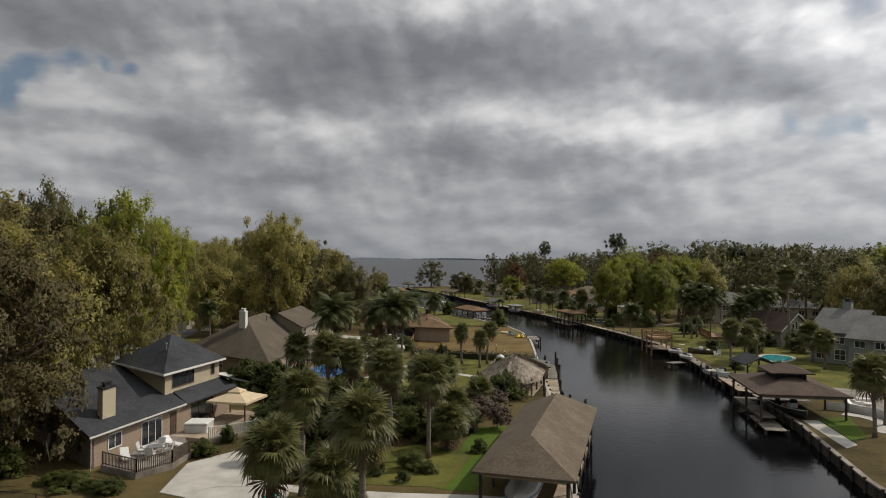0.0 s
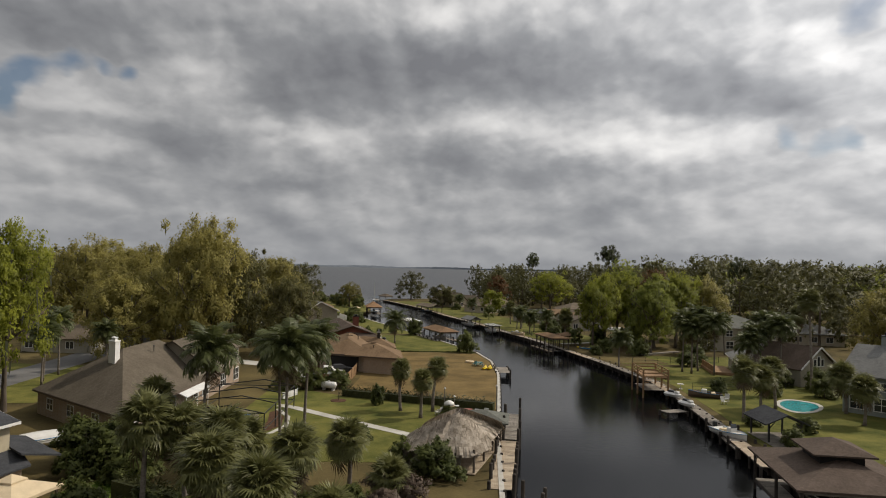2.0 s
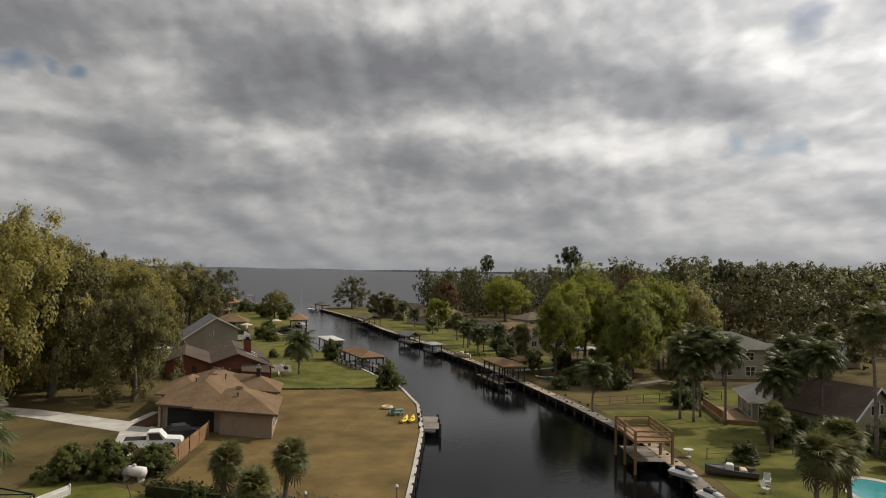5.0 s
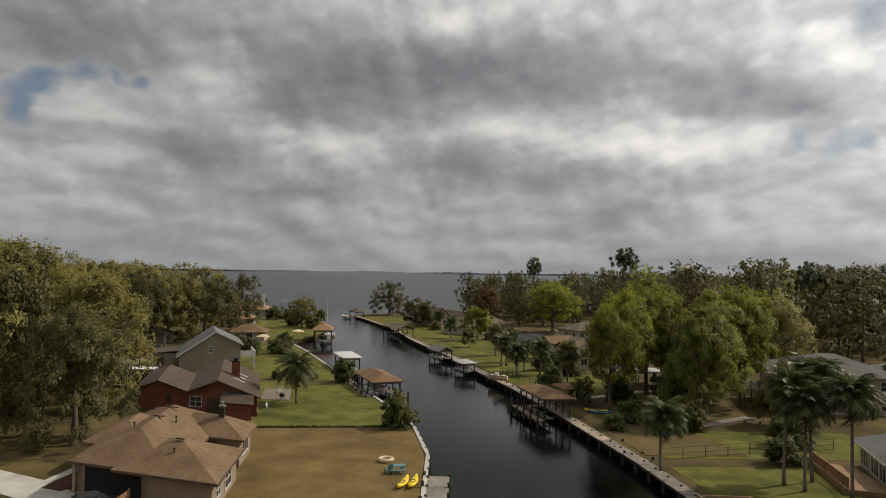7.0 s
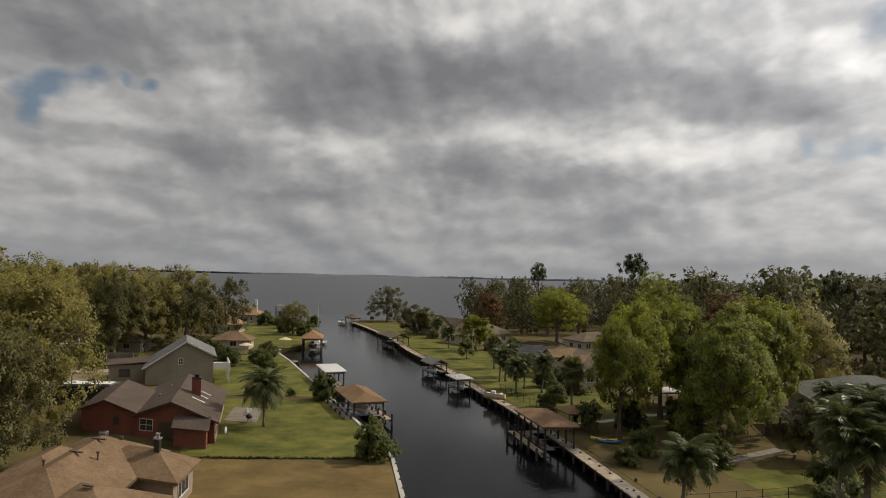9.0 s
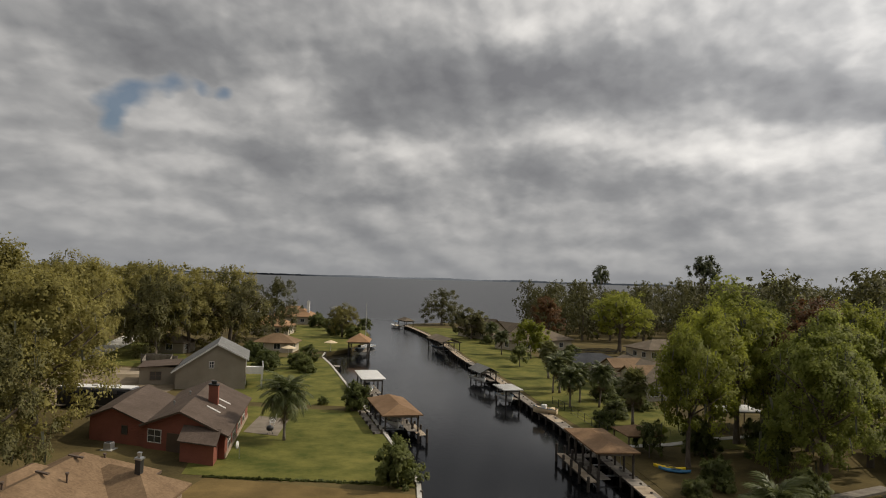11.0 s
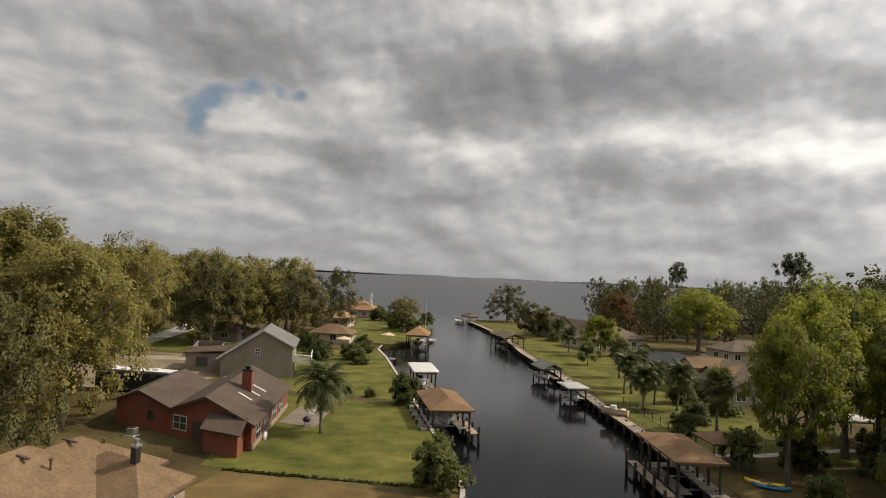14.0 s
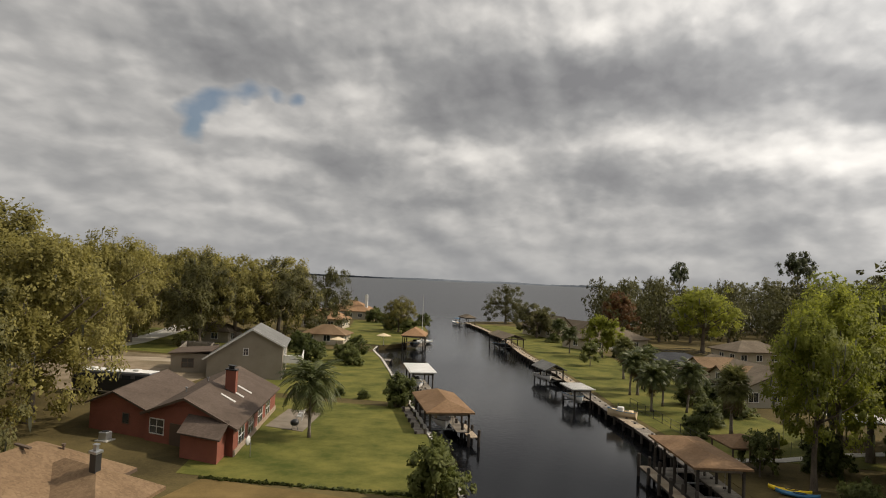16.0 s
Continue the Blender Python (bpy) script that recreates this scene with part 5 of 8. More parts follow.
def house_gable_taupe():
    p = Plan((-23.5, 203.2), (0.965, 0.26), (-0.35, 0.936))
    root = p.root("house", "two-storey taupe stucco house with a grey gable roof", "house")
    p.part("wall", Geo().rings([[(0.0, v, 0), (10.6, v, 0), (10.6, v, 4.9), (6.2, v, 7.05), (0.0, v, 3.0)] for v in (0, 12)]), TAUPE_WALL, root)
    g = slab(Geo(), [(-0.6, -0.45, 2.72), (6.2, -0.45, 7.2), (6.2, 12.5, 7.2), (-0.6, 12.5, 2.72)][::-1], 0.16)
    slab(g, [(11.1, -0.45, 4.78), (6.2, -0.45, 7.2), (6.2, 12.5, 7.2), (11.1, 12.5, 4.78)], 0.16)
    p.part("roof", g, ROOF_GREY, root)
    p.part("gable_trim", Geo().beam((-0.6, -0.46, 2.6), (6.2, -0.46, 7.1), 0.08, 0.24).beam((6.2, -0.46, 7.1), (11.1, -0.46, 4.66), 0.08, 0.24), WHITE, root, "white bargeboards")
    window(p, root, (5.0, 0), (5.8, 0), 3.3, 4.4, WHITE, 1, 2)
    p.part("side_wall", Geo().box(-6.0, 4.5, 0, -0.05, 12, 2.8), TAUPE_WALL, root)
    p.part("side_roof", slab(Geo(), [(-6.4, 4.1, 2.82), (-0.06, 4.1, 3.3), (-0.06, 12.4, 3.3), (-6.4, 12.4, 2.82)], 0.14), ROOF_UMBER, root, "low dark lean-to roof")
    window(p, root, (-4.4, 4.5), (-2.6, 4.5), 0.7, 2.1, TRIM, 1, 2)
    p.part("balcony", Geo().box(10.62, 1.0, 2.3, 13.4, 9, 2.5), WHITE, root, "white balcony floor")
    p.part("balcony_rail", Geo().box(13.3, 1.0, 2.5, 13.4, 9, 3.4).box(10.62, 1.0, 2.5, 13.3, 1.08, 3.4), WHITE, root)
    for v in (1.1, 5.0, 8.9):
        p.part("balcony_post", Geo().box(13.1, v - 0.1, 0, 13.3, v + 0.1, 2.3), WHITE, root)
    for v in (2.5, 6.5):
        window(p, root, (10.6, v), (10.6, v + 2), 2.6, 4.5, WHITE, 1)
        window(p, root, (10.6, v), (10.6, v + 2), 0.3, 2.0, WHITE, 1)


def house_grey_stepped():
    """Three stepped wings with pale boards and shed-like roof slopes."""
    p = Plan((62.6, 109.2), (0.62, -0.785), (0.785, 0.62))
    root = p.root("house", "large pale grey two-storey house with stepped roofs", "house")
    for i, (u0, u1, v0, ze, zr) in enumerate(((0, 6.5, 0.5, 5.0, 8.1), (6.5, 12.5, -2.2, 4.6, 7.5), (12.5, 21, -4.5, 4.3, 7.4))):
        p.part("wall", gable_wall(Geo(), u0, v0, u1, v0 + 11, ze, zr, "u", 0.55), GREY_WALL, root)
        p.part("roof", gable(Geo(), u0, v0, u1, v0 + 11, ze + 0.08, zr + 0.12, "u", 0.45, 0.16, 0.55), ROOF_GREY, root)
        for k in range(2):
            a = u0 + 0.8 + k * 2.7
            window(p, root, (a, v0), (a + 1.7, v0), 0.6, 2.3, WHITE, 1, 2)
            window(p, root, (a, v0), (a + 1.5, v0), 3.1, 4.2, WHITE, 1, 1)
    window(p, root, (0, 9), (0, 6.5), 0.8, 2.2, WHITE, 1)
    chimney(p, root, 3.0, 7.2, 7.0, 9.4, 1.3, 1.0, GREY_WALL, BLACK, "pale boarded chimney")
    chimney(p, root, 13.4, 3.2, 6.0, 8.4, 1.2, 1.0, GREY_WALL, BLACK, "pale boarded chimney")


def house_bay():
    """Gabled front and a low green-grey wing with a glazed bay."""
    p = Plan((66.2, 126.5), (0.934, 0.357), (-0.357, 0.934))
    root = p.root("house", "pale house with a steep front gable and glazed bay", "house")
    p.part("wall", gable_wall(Geo(), 1.2, 0, 8.8, 9, 3.0, 5.9, "v"), PALE_WALL, root)
    p.part("roof", gable(Geo(), 1.2, 0, 8.8, 9, 3.1, 6.05, "v", 0.5), ROOF_UMBER, root)
    p.part("gable_trim", Geo().beam((0.7, -0.52, 2.72), (5.0, -0.52, 6.0), 0.08, 0.22).beam((5.0, -0.52, 6.0), (9.3, -0.52, 2.72), 0.08, 0.22), WHITE, root)
    for u in (4.2, 5.0, 5.8):
        window(p, root, (u - 0.35, 0), (u + 0.35, 0), 3.0, 4.6 if u == 5.0 else 4.2, WHITE, 0)
    q = Plan((62.6, 138.6), (0.97, -0.22), (0.30, 0.954))
    wing = q.root("house", "low pale wing with a glazed bay and green-grey roof", "house")
    q.part("wall", Geo().box(0, 0, 0, 9.5, 9, 2.55), PALE_WALL, wing)
    q.part("roof", hip(Geo(), 0, 0, 9.5, 9, 2.58, 5.0, 0.55), ROOF_GREY, wing)
    fascia(q, wing, 0, 0, 9.5, 9, 2.58, 0.55, WHITE)
    for v in (0.5, 3.1, 6.2):
        window(q, wing, (0, v + 2.3), (0, v), 0.3, 2.2, WHITE, 2)
    for u in (0.6, 2.6, 5.0):
        window(q, wing, (u, 0), (u + 1.6, 0), 0.3, 2.2, WHITE, 1)
    chimney(q, wing, 5.5, 6.5, 4.0, 6.0, 1.2, 1.0, PALE_WALL, BLACK, "pale square chimney")


def house_east_hip():
    p = Plan((69.8, 172.0), (0.998, -0.07), (0.22, 0.975))
    root = p.root("house", "two-storey cream house with a low grey hip roof", "house")
    p.part("wall", Geo().box(0.5, 0.5, 0, 16, 13.5, 5.3), PALE_WALL, root)
    p.part("roof", hip(Geo(), 0.5, 0.5, 16, 13.5, 5.3, 7.6, 0.6), ROOF_SAGE, root)
    fascia(p, root, 0.5, 0.5, 16, 13.5, 5.3, 0.6, WHITE)
    for u in (2, 6, 10, 13.4):
        window(p, root, (u, 0.5), (u + 1.5, 0.5), 3.2, 4.6, WHITE, 1, 2)
        window(p, root, (u, 0.5), (u + 1.7, 0.5), 0.5, 2.2, WHITE, 1, 2)
    for v in (10.5, 6.5, 3.4):
        window(p, root, (0.5, v), (0.5, v - 1.6), 3.2, 4.6, WHITE, 1, 2)
    p.part("balcony", Geo().box(-2.4, 2, 2.3, 0.48, 12, 2.5), OLD_WOOD, root)
    for v in (2.2, 7, 11.8):
        p.part("balcony_post", Geo().box(-2.35, v - 0.1, 0, -2.15, v + 0.1, 3.4), OLD_WOOD, root)
    p.part("balcony_rail", Geo().beam((-2.3, 2, 3.4), (-2.3, 12, 3.4), 0.1, 0.08).beam((-2.3, 2, 2.9), (-2.3, 12, 2.9), 0.05, 0.06), OLD_WOOD, root)


def cottage(origin, u, v, w, d, eave, ridge, wall, roof, label, kind="hip", along="u", extra=None):
    """A plainer distant house: body, roof, windows on the seen sides."""
    p = Plan(origin, u, v)
    root = p.root("house", label, "house")
    if kind == "hip":
        p.part("wall", Geo().box(0.5, 0.5, 0, w - 0.5, d - 0.5, eave), wall, root)
        p.part("roof", hip(Geo(), 0.5, 0.5, w - 0.5, d - 0.5, eave, ridge, 0.6), roof, root)
    else:
        p.part("wall", gable_wall(Geo(), 0.5, 0.5, w - 0.5, d - 0.5, eave, ridge - 0.1, along), wall, root)
        p.part("roof", gable(Geo(), 0.5, 0.5, w - 0.5, d - 0.5, eave + 0.06, ridge, along, 0.5), roof, root)
    n = max(2, int(w / 4))
    for i in range(n):
        a = 1.2 + i * (w - 2.4) / n
        window(p, root, (a, 0.5), (a + 1.6, 0.5), 0.7, 2.1, WHITE, 1)
    m = max(1, int(d / 5))
    for i in range(m):
        b = 1.5 + i * (d - 3) / m
        window(p, root, (0.5, b + 1.6), (0.5, b), 0.7, 2.1, WHITE, 1)
        window(p, root, (w - 0.5, b), (w - 0.5, b + 1.6), 0.7, 2.1, WHITE, 1)
    if extra:
        extra(p, root)
    return root


def dormers(p, root):
    """Two cross gables on the slope towards the canal."""
    for v, w, zr in ((4.5, 4.4, 4.9), (11.0, 5.2, 5.3)):
        d = p.part("dormer", gable_wall(Geo(), 0.2, v, 6.4, v + w, zr - 1.2, zr - 0.1, "u"), CREAM_WALL, root, "cream boarded dormer")
        p.part("dormer_roof", gable(Geo(), 0.2, v, 6.4, v + w, zr - 1.14, zr, "u", 0.4, 0.14), ROOF_TAN, d, "tan shingle dormer roof")
        window(p, d, (0.2, v + w / 2 + 0.6), (0.2, v + w / 2 - 0.6), zr - 2.2, zr - 1.0, WHITE, 1)


house_two_storey()
house_white_chimney()
house_tan()
house_red()
house_gable_taupe()
house_grey_stepped()
house_bay()
house_east_hip()
cottage((21.6, 308), (0.8, 0.6), (-0.6, 0.8), 9, 16, 2.7, 6.2, BEIGE_WALL, ROOF_BROWN, "beige house with a steep brown gable", "gable", "v")
cottage((29.5, 312.5), (0.8, 0.6), (-0.6, 0.8), 7, 12, 2.7, 5.0, BEIGE_WALL, ROOF_BROWN, "low beige garage with a brown gable", "gable", "v")
cottage((32.5, 277), (0.74, 0.67), (-0.67, 0.74), 19, 12, 2.7, 5.6, BEIGE_WALL, ROOF_BROWN, "long low beige house with a brown hip roof")
cottage((50.0, 211), (0.93, 0.36), (-0.30, 0.954), 13, 20, 2.7, 5.2, PALE_WALL, ROOF_BROWN, "pale green house with a broad brown gable", "gable", "v", dormers)
cottage((40.5, 238), (0.97, 0.22), (-0.25, 0.968), 13, 9, 2.4, 4.0, PALE_WALL, ROOF_DARK, "low pale house with a charcoal hip roof")
cottage((62, 268), (0.9, 0.44), (-0.44, 0.9), 14, 10, 2.7, 4.8, BEIGE_WALL, ROOF_BROWN, "low brown-roofed house among trees")
cottage((96, 190), (0.9, -0.3), (0.3, 0.9), 16, 12, 2.8, 5.0, BEIGE_WALL, ROOF_GREY, "grey-roofed house at the edge of the woods")
cottage((-58, 342), (1, 0.1), (-0.1, 1), 16, 13, 2.8, 6.4, PALE_WALL, ROOF_ORANGE, "cream house with an orange-brown hip roof",
        extra=lambda p, r: chimney(p, r, 13.6, 4, 4.0, 8.2, 0.9, 0.9, WHITE, WHITE))
cottage((-49, 297), (1, 0.1), (-0.1, 1), 13, 10, 2.7, 5.4, BEIGE_WALL, ROOF_ORANGE, "beige house with an orange-brown hip roof")
cottage((-31, 255), (1, 0.1), (-0.1, 1), 10, 8, 2.3, 4.2, BEIGE_WALL, ROOF_TAN, "low beige house with a tan hip roof")
cottage((-52, 246), (1, 0.0), (0, 1), 9, 7, 2.4, 4.2, TAUPE_WALL, ROOF_BROWN, "small brown-roofed outbuilding behind a fence")
cottage((-64, 150), (1, -0.1), (0.1, 1), 14, 9, 2.6, 4.8, PALE_WALL, ROOF_BROWN, "pale low house across the street")
satellite_dish(1.5, 167.0, G)

# ==== docks, boathouses and boats ====
def decking(g, x0, y0, x1, y1, z, board=0.19, gap=0.02, across=True):
    """Boards side by side, across or along a deck."""
    a, b = (y0, y1) if across else (x0, x1)
    n = max(1, round((b - a) / board))
    s = (b - a) / n
    for i in range(n):
        lo, hi, dz = a + i * s + gap / 2, a + (i + 1) * s - gap / 2, 0.006 * math.sin(i * 12.9)
        if across:
            g.box(x0, lo, z - 0.05, x1, hi, z + dz)
        else:
            g.box(lo, y0, z - 0.05, hi, y1, z + dz)
    return g


def pile(parent, x, y, z0, z1, r=0.15, name="piling"):
    g = Geo().tube([(x, y, z0), (x, y, z1 - 0.06), (x, y, z1)], [r, r, r * 0.7], 8)
    return part(name, g, PILING, parent)


def dock(x, y, turn, w, l, z=0.95, wood=None, label="weathered plank dock on dark pilings", every=3.0, stand=0.5, rails=False):
    t = thing("dock", x, y, 0, label, "dock", "", turn)
    part("decking", decking(Geo(), -w / 2, -l / 2, w / 2, l / 2, z), wood or OLD_WOOD, t)
    for s in (-1, 1):
        part("stringer", Geo().box(s * (w / 2 - 0.14) - 0.05, -l / 2, z - 0.28, s * (w / 2 - 0.14) + 0.05, l / 2, z - 0.055), PILING, t)
    n = max(1, round(l / every))
    for i in range(n + 1):
        for s in (-1, 1):
            pile(t, s * (w / 2 + 0.02), -l / 2 + l * i / n, -1.4, z + stand * (0.7 + 0.3 * math.sin(i * 2.1 + s)))
    if rails:
        for s in (-1, 1):
            part("rail", Geo().beam((s * w / 2, -l / 2, z + 1.0), (s * w / 2, l / 2, z + 1.0), 0.1, 0.08), wood or OLD_WOOD, t)
    return t


def boathouse(x, y, turn, w, l, eave, ridge, roof, label, kind="hip", deck_side=1, deck_w=1.2, posts=4, lift=True, over=0.5, z=0.95, tier=False, wood=None):
    """A roof on posts over a slip, with plank walks, a cross-braced frame and a boat hoist."""
    wood = wood or OLD_WOOD
    t = thing("boathouse", x, y, 0, label, "boathouse", "", turn)
    a, b = w / 2 - over, l / 2 - over
    if kind == "hip":
        part("roof", hip(Geo(), -a, -b, a, b, eave, ridge, over, 0.16), roof, t)
    elif kind == "flat":
        g = slab(Geo(), [(-w / 2, -l / 2, eave), (w / 2, -l / 2, eave + 0.04), (w / 2, l / 2, eave + 0.1), (-w / 2, l / 2, eave + 0.06)], 0.12)
        sheet = part("roof", g, roof, t)
        for i in range(9):
            k = -w / 2 + w * (i + 0.5) / 9
            part("rib", Geo().beam((k, -l / 2 + 0.02, eave + 0.035), (k, l / 2 - 0.02, eave + 0.115), 0.05, 0.05), roof, sheet)
    else:
        part("roof", gable(Geo(), -a, -b, a, b, eave, ridge, "v", over, 0.14), roof, t)
    if tier:
        part("cupola_wall", Geo().box(-w * 0.17, -l * 0.15, ridge - 0.75, w * 0.17, l * 0.15, ridge + 0.35), DARK, t)
        part("cupola_roof", hip(Geo(), -w * 0.2, -l * 0.17, w * 0.2, l * 0.17, ridge + 0.35, ridge + 1.15, 0.4, 0.12), roof, t)
    g = Geo()
    for p, q in (((-a, -b), (a, -b)), ((a, -b), (a, b)), ((a, b), (-a, b)), ((-a, b), (-a, -b))):
        g.beam((*p, eave - 0.3), (*q, eave - 0.3), 0.12, 0.24)
    part("top_beam", g, wood, t)
    for i in range(posts):
        for s in (-1, 1):
            yy = -b + 2 * b * i / (posts - 1)
            part("post", Geo().tube([(s * a, yy, -1.4), (s * a, yy, eave - 0.2)], 0.12, 7), PILING, t)
    for s in (-1, 1):
        part("brace", Geo().beam((s * a, -b, eave - 1.0), (s * a, -b + 0.9, eave - 0.3), 0.07, 0.1), wood, t)
        part("brace", Geo().beam((s * a, b, eave - 1.0), (s * a, b - 0.9, eave - 0.3), 0.07, 0.1), wood, t)
    s = deck_side
    part("planking", decking(Geo(), min(s * (a - deck_w), s * a), -b, max(s * (a - deck_w), s * a), b, z), wood, t)
    part("planking", decking(Geo(), -a, b - 1.4, a - 0.02 if s < 0 else a - deck_w - 0.02, b, z) if s > 0 else decking(Geo(), -a + deck_w + 0.02, b - 1.4, a, b, z), wood, t)
    part("stringer", Geo().box(s * a - 0.06, -b, z - 0.3, s * a + 0.06, b, z - 0.06), PILING, t)
    if lift:
        c = -s * 0.3
        for yy in (-b * 0.45, b * 0.35):
            part("hoist_beam", Geo().beam((-a, yy, eave - 0.55), (a, yy, eave - 0.55), 0.14, 0.2), STEEL, t)
            part("cradle", Geo().beam((c - 1.2, yy, 0.55), (c + 1.2, yy, 0.55), 0.12, 0.14), STEEL, t)
            for q in (-1.15, 1.15):
                part("cable", Geo().tube([(c + q, yy, 0.6), (c + q, yy, eave - 0.6)], 0.015, 5), STEEL, t)
    return t


def boat(x, y, z, turn, l=6.0, w=2.1, label="white open motorboat", hull=None, trim=None, canopy=False, cover=False, motor=True, name="boat"):
    """A lofted hull with a hollow cockpit, windscreen, seats and outboard; the bow points along +y."""
    hull, trim = hull or WHITE, trim or BLUE
    t = thing(name, x, y, z, label, "boat", "", turn)
    rs, inner = [], []
    for i in range(9):
        s = i / 8
        k = w / 2 * (1 - max(0, (s - 0.45) / 0.55) ** 2.2 * 0.96)
        yy, keel, sheer = -l / 2 + l * s, 0.12 + 0.5 * max(0, s - 0.6) ** 1.5 * 2, 0.85 + 0.3 * s ** 2
        rs.append([(-k, yy, sheer), (-k * 0.92, yy, 0.45 + 0.2 * s), (-k * 0.5, yy, keel + 0.08), (0, yy, keel - 0.12), (k * 0.5, yy, keel + 0.08), (k * 0.92, yy, 0.45 + 0.2 * s), (k, yy, sheer),
                   (k * 0.86, yy, sheer + 0.02), (k * 0.8, yy, sheer - (0.4 if 0.08 < s < 0.62 else 0.03)), (-k * 0.8, yy, sheer - (0.4 if 0.08 < s < 0.62 else 0.03)), (-k * 0.86, yy, sheer + 0.02)])
    part("hull", Geo().rings(rs), hull, t)
    part("rub_rail", Geo().tube([r[0] for r in rs], 0.04, 5).tube([r[6] for r in rs], 0.04, 5), trim, t)
    if cover:
        cs = [[(r[0][0] * f, r[0][1], r[0][2] + zz * (1.0 - 0.35 * abs(i - 3.5) / 4.5)) for f, zz in ((1.02, -0.12), (0.85, 0.22), (0.4, 0.5), (0, 0.58), (-0.4, 0.5), (-0.85, 0.22), (-1.02, -0.12))] for i, r in enumerate(rs)]
        part("cover", Geo().rings(cs), OFFWHITE, t, "pale canvas cover")
    else:
        part("console", Geo().soft_box(-0.4, -0.2, 0.5, 0.4, 0.5, 1.35, 0.05), WHITE, t)
        part("windscreen", Geo().add([(-0.4, 0.52, 1.35), (0.4, 0.52, 1.35), (0.32, 0.36, 1.75), (-0.32, 0.36, 1.75), (-0.4, 0.49, 1.35), (0.4, 0.49, 1.35), (0.32, 0.33, 1.75), (-0.32, 0.33, 1.75)],
             [(0, 1, 2, 3), (7, 6, 5, 4), (0, 3, 7, 4), (1, 5, 6, 2), (3, 2, 6, 7)]), PANE, t)
        part("seat", Geo().soft_box(-0.55, -1.3, 0.5, 0.55, -0.75, 1.0, 0.06), CREAM, t)
    if canopy:
        part("canopy", slab(Geo(), [(-0.9, -1.4, 2.35), (0.9, -1.4, 2.35), (0.85, 0.9, 2.42), (-0.85, 0.9, 2.42)], 0.06), trim, t)
        for q in (-0.8, 0.8):
            for yy in (-1.2, 0.7):
                part("canopy_pole", Geo().tube([(q, yy, 0.9), (q, yy, 2.32)], 0.025, 5), STEEL, t)
    if motor:
        part("outboard", Geo().soft_box(-0.2, -l / 2 - 0.5, 0.75, 0.2, -l / 2 - 0.05, 1.35, 0.07).box(-0.07, -l / 2 - 0.36, -0.1, 0.07, -l / 2 - 0.16, 0.75), BLACK, t)
    return t


def jet_ski(x, y, z, turn, label="white jet ski on a dockside ramp"):
    t = thing("jet_ski", x, y, z, label, "jet ski", "jet skis on the dock", turn)
    rs = []
    for i in range(7):
        s = i / 6
        k = 0.58 * (1 - max(0, (s - 0.5) / 0.5) ** 2 * 0.9)
        yy = -1.5 + 3.0 * s
        rs.append([(-k, yy, 0.42 + 0.15 * s), (-k * 0.6, yy, 0.1 + 0.2 * s * s), (k * 0.6, yy, 0.1 + 0.2 * s * s), (k, yy, 0.42 + 0.15 * s), (k * 0.5, yy, 0.62 + 0.1 * math.sin(s * 3.1)), (-k * 0.5, yy, 0.62 + 0.1 * math.sin(s * 3.1))])
    part("hull", Geo().rings(rs), WHITE, t)
    part("seat", Geo().soft_box(-0.2, -1.1, 0.6, 0.2, 0.1, 0.95, 0.07), BLACK, t)
    part("cowl", Geo().soft_box(-0.28, 0.15, 0.62, 0.28, 0.95, 0.98, 0.1), OFFWHITE, t)
    part("handlebar", Geo().tube([(-0.38, 0.15, 1.12), (0, 0.28, 1.05), (0.38, 0.15, 1.12)], 0.03, 5), BLACK, t)


# west bank
boathouse(11.3, 54.8, -17.3, 6.6, 21.4, 3.3, 5.1, ROOF_BROWN, "long brown-roofed boathouse on dark posts", posts=6, deck_side=1, deck_w=1.3, lift=False, wood=TAN_WOOD)
boat(8.6, 48.2, 0.35, 163, 6.8, 2.3, "covered boat hanging in the boathouse", cover=True, motor=False)
dock(17.0, 70.0, -14, 1.6, 9.5, 0.95, TAN_WOOD, "pale plank walk with tall posts by the boathouse", 2.2, 1.5)
dock(17.2, 84.5, -9, 1.9, 15, 0.98, TAN_WOOD, "pale plank dock beside the thatched hut", 2.6, 1.3)
dock(19.6, 98.5, -8, 1.6, 12, 0.95, OLD_WOOD, "weathered dock walk with tall dark posts", 2.0, 2.0)
dock(23.0, 138.8, -2, 2.3, 6.4, 0.95, OLD_WOOD, "square grey plank dock off the lawn", 3.0, 0.6)
boathouse(16.0, 95.4, -8, 5.6, 5.0, 2.5, 3.3, ROOF_SAGE, "small sage-grey dock shelter beside the hut", posts=2, lift=False, deck_w=1.0)
boathouse(13.7, 187.4, 20.5, 5.0, 12.0, 3.0, 3.9, ROOF_DOCK, "brown-roofed boathouse on tall dark posts", posts=4)
boat(13.9, 186.6, 0.6, 200, 6.2, 2.1, "white motorboat on the boathouse hoist", trim=BLACK)
dock(17.2, 184.0, 20.5, 1.0, 6.5, 0.9, TAN_WOOD, "narrow pale dock with pilings", 3.0, 0.8)
dock(10.6, 187.0, 20.5, 0.9, 14.0, 0.98, OLD_WOOD, "narrow walk along the seawall")
boathouse(5.8, 211.2, 19.5, 3.8, 9.8, 3.3, 3.4, WHITE, "boat shelter with a white metal roof", "flat", posts=3)
boat(5.6, 210.4, 0.5, 200, 5.4, 2.0, "small white motorboat under the white shelter")
dock(7.6, 206.0, 19.5, 1.0, 9.0, 0.9, OLD_WOOD, "narrow pale dock beside the shelter")
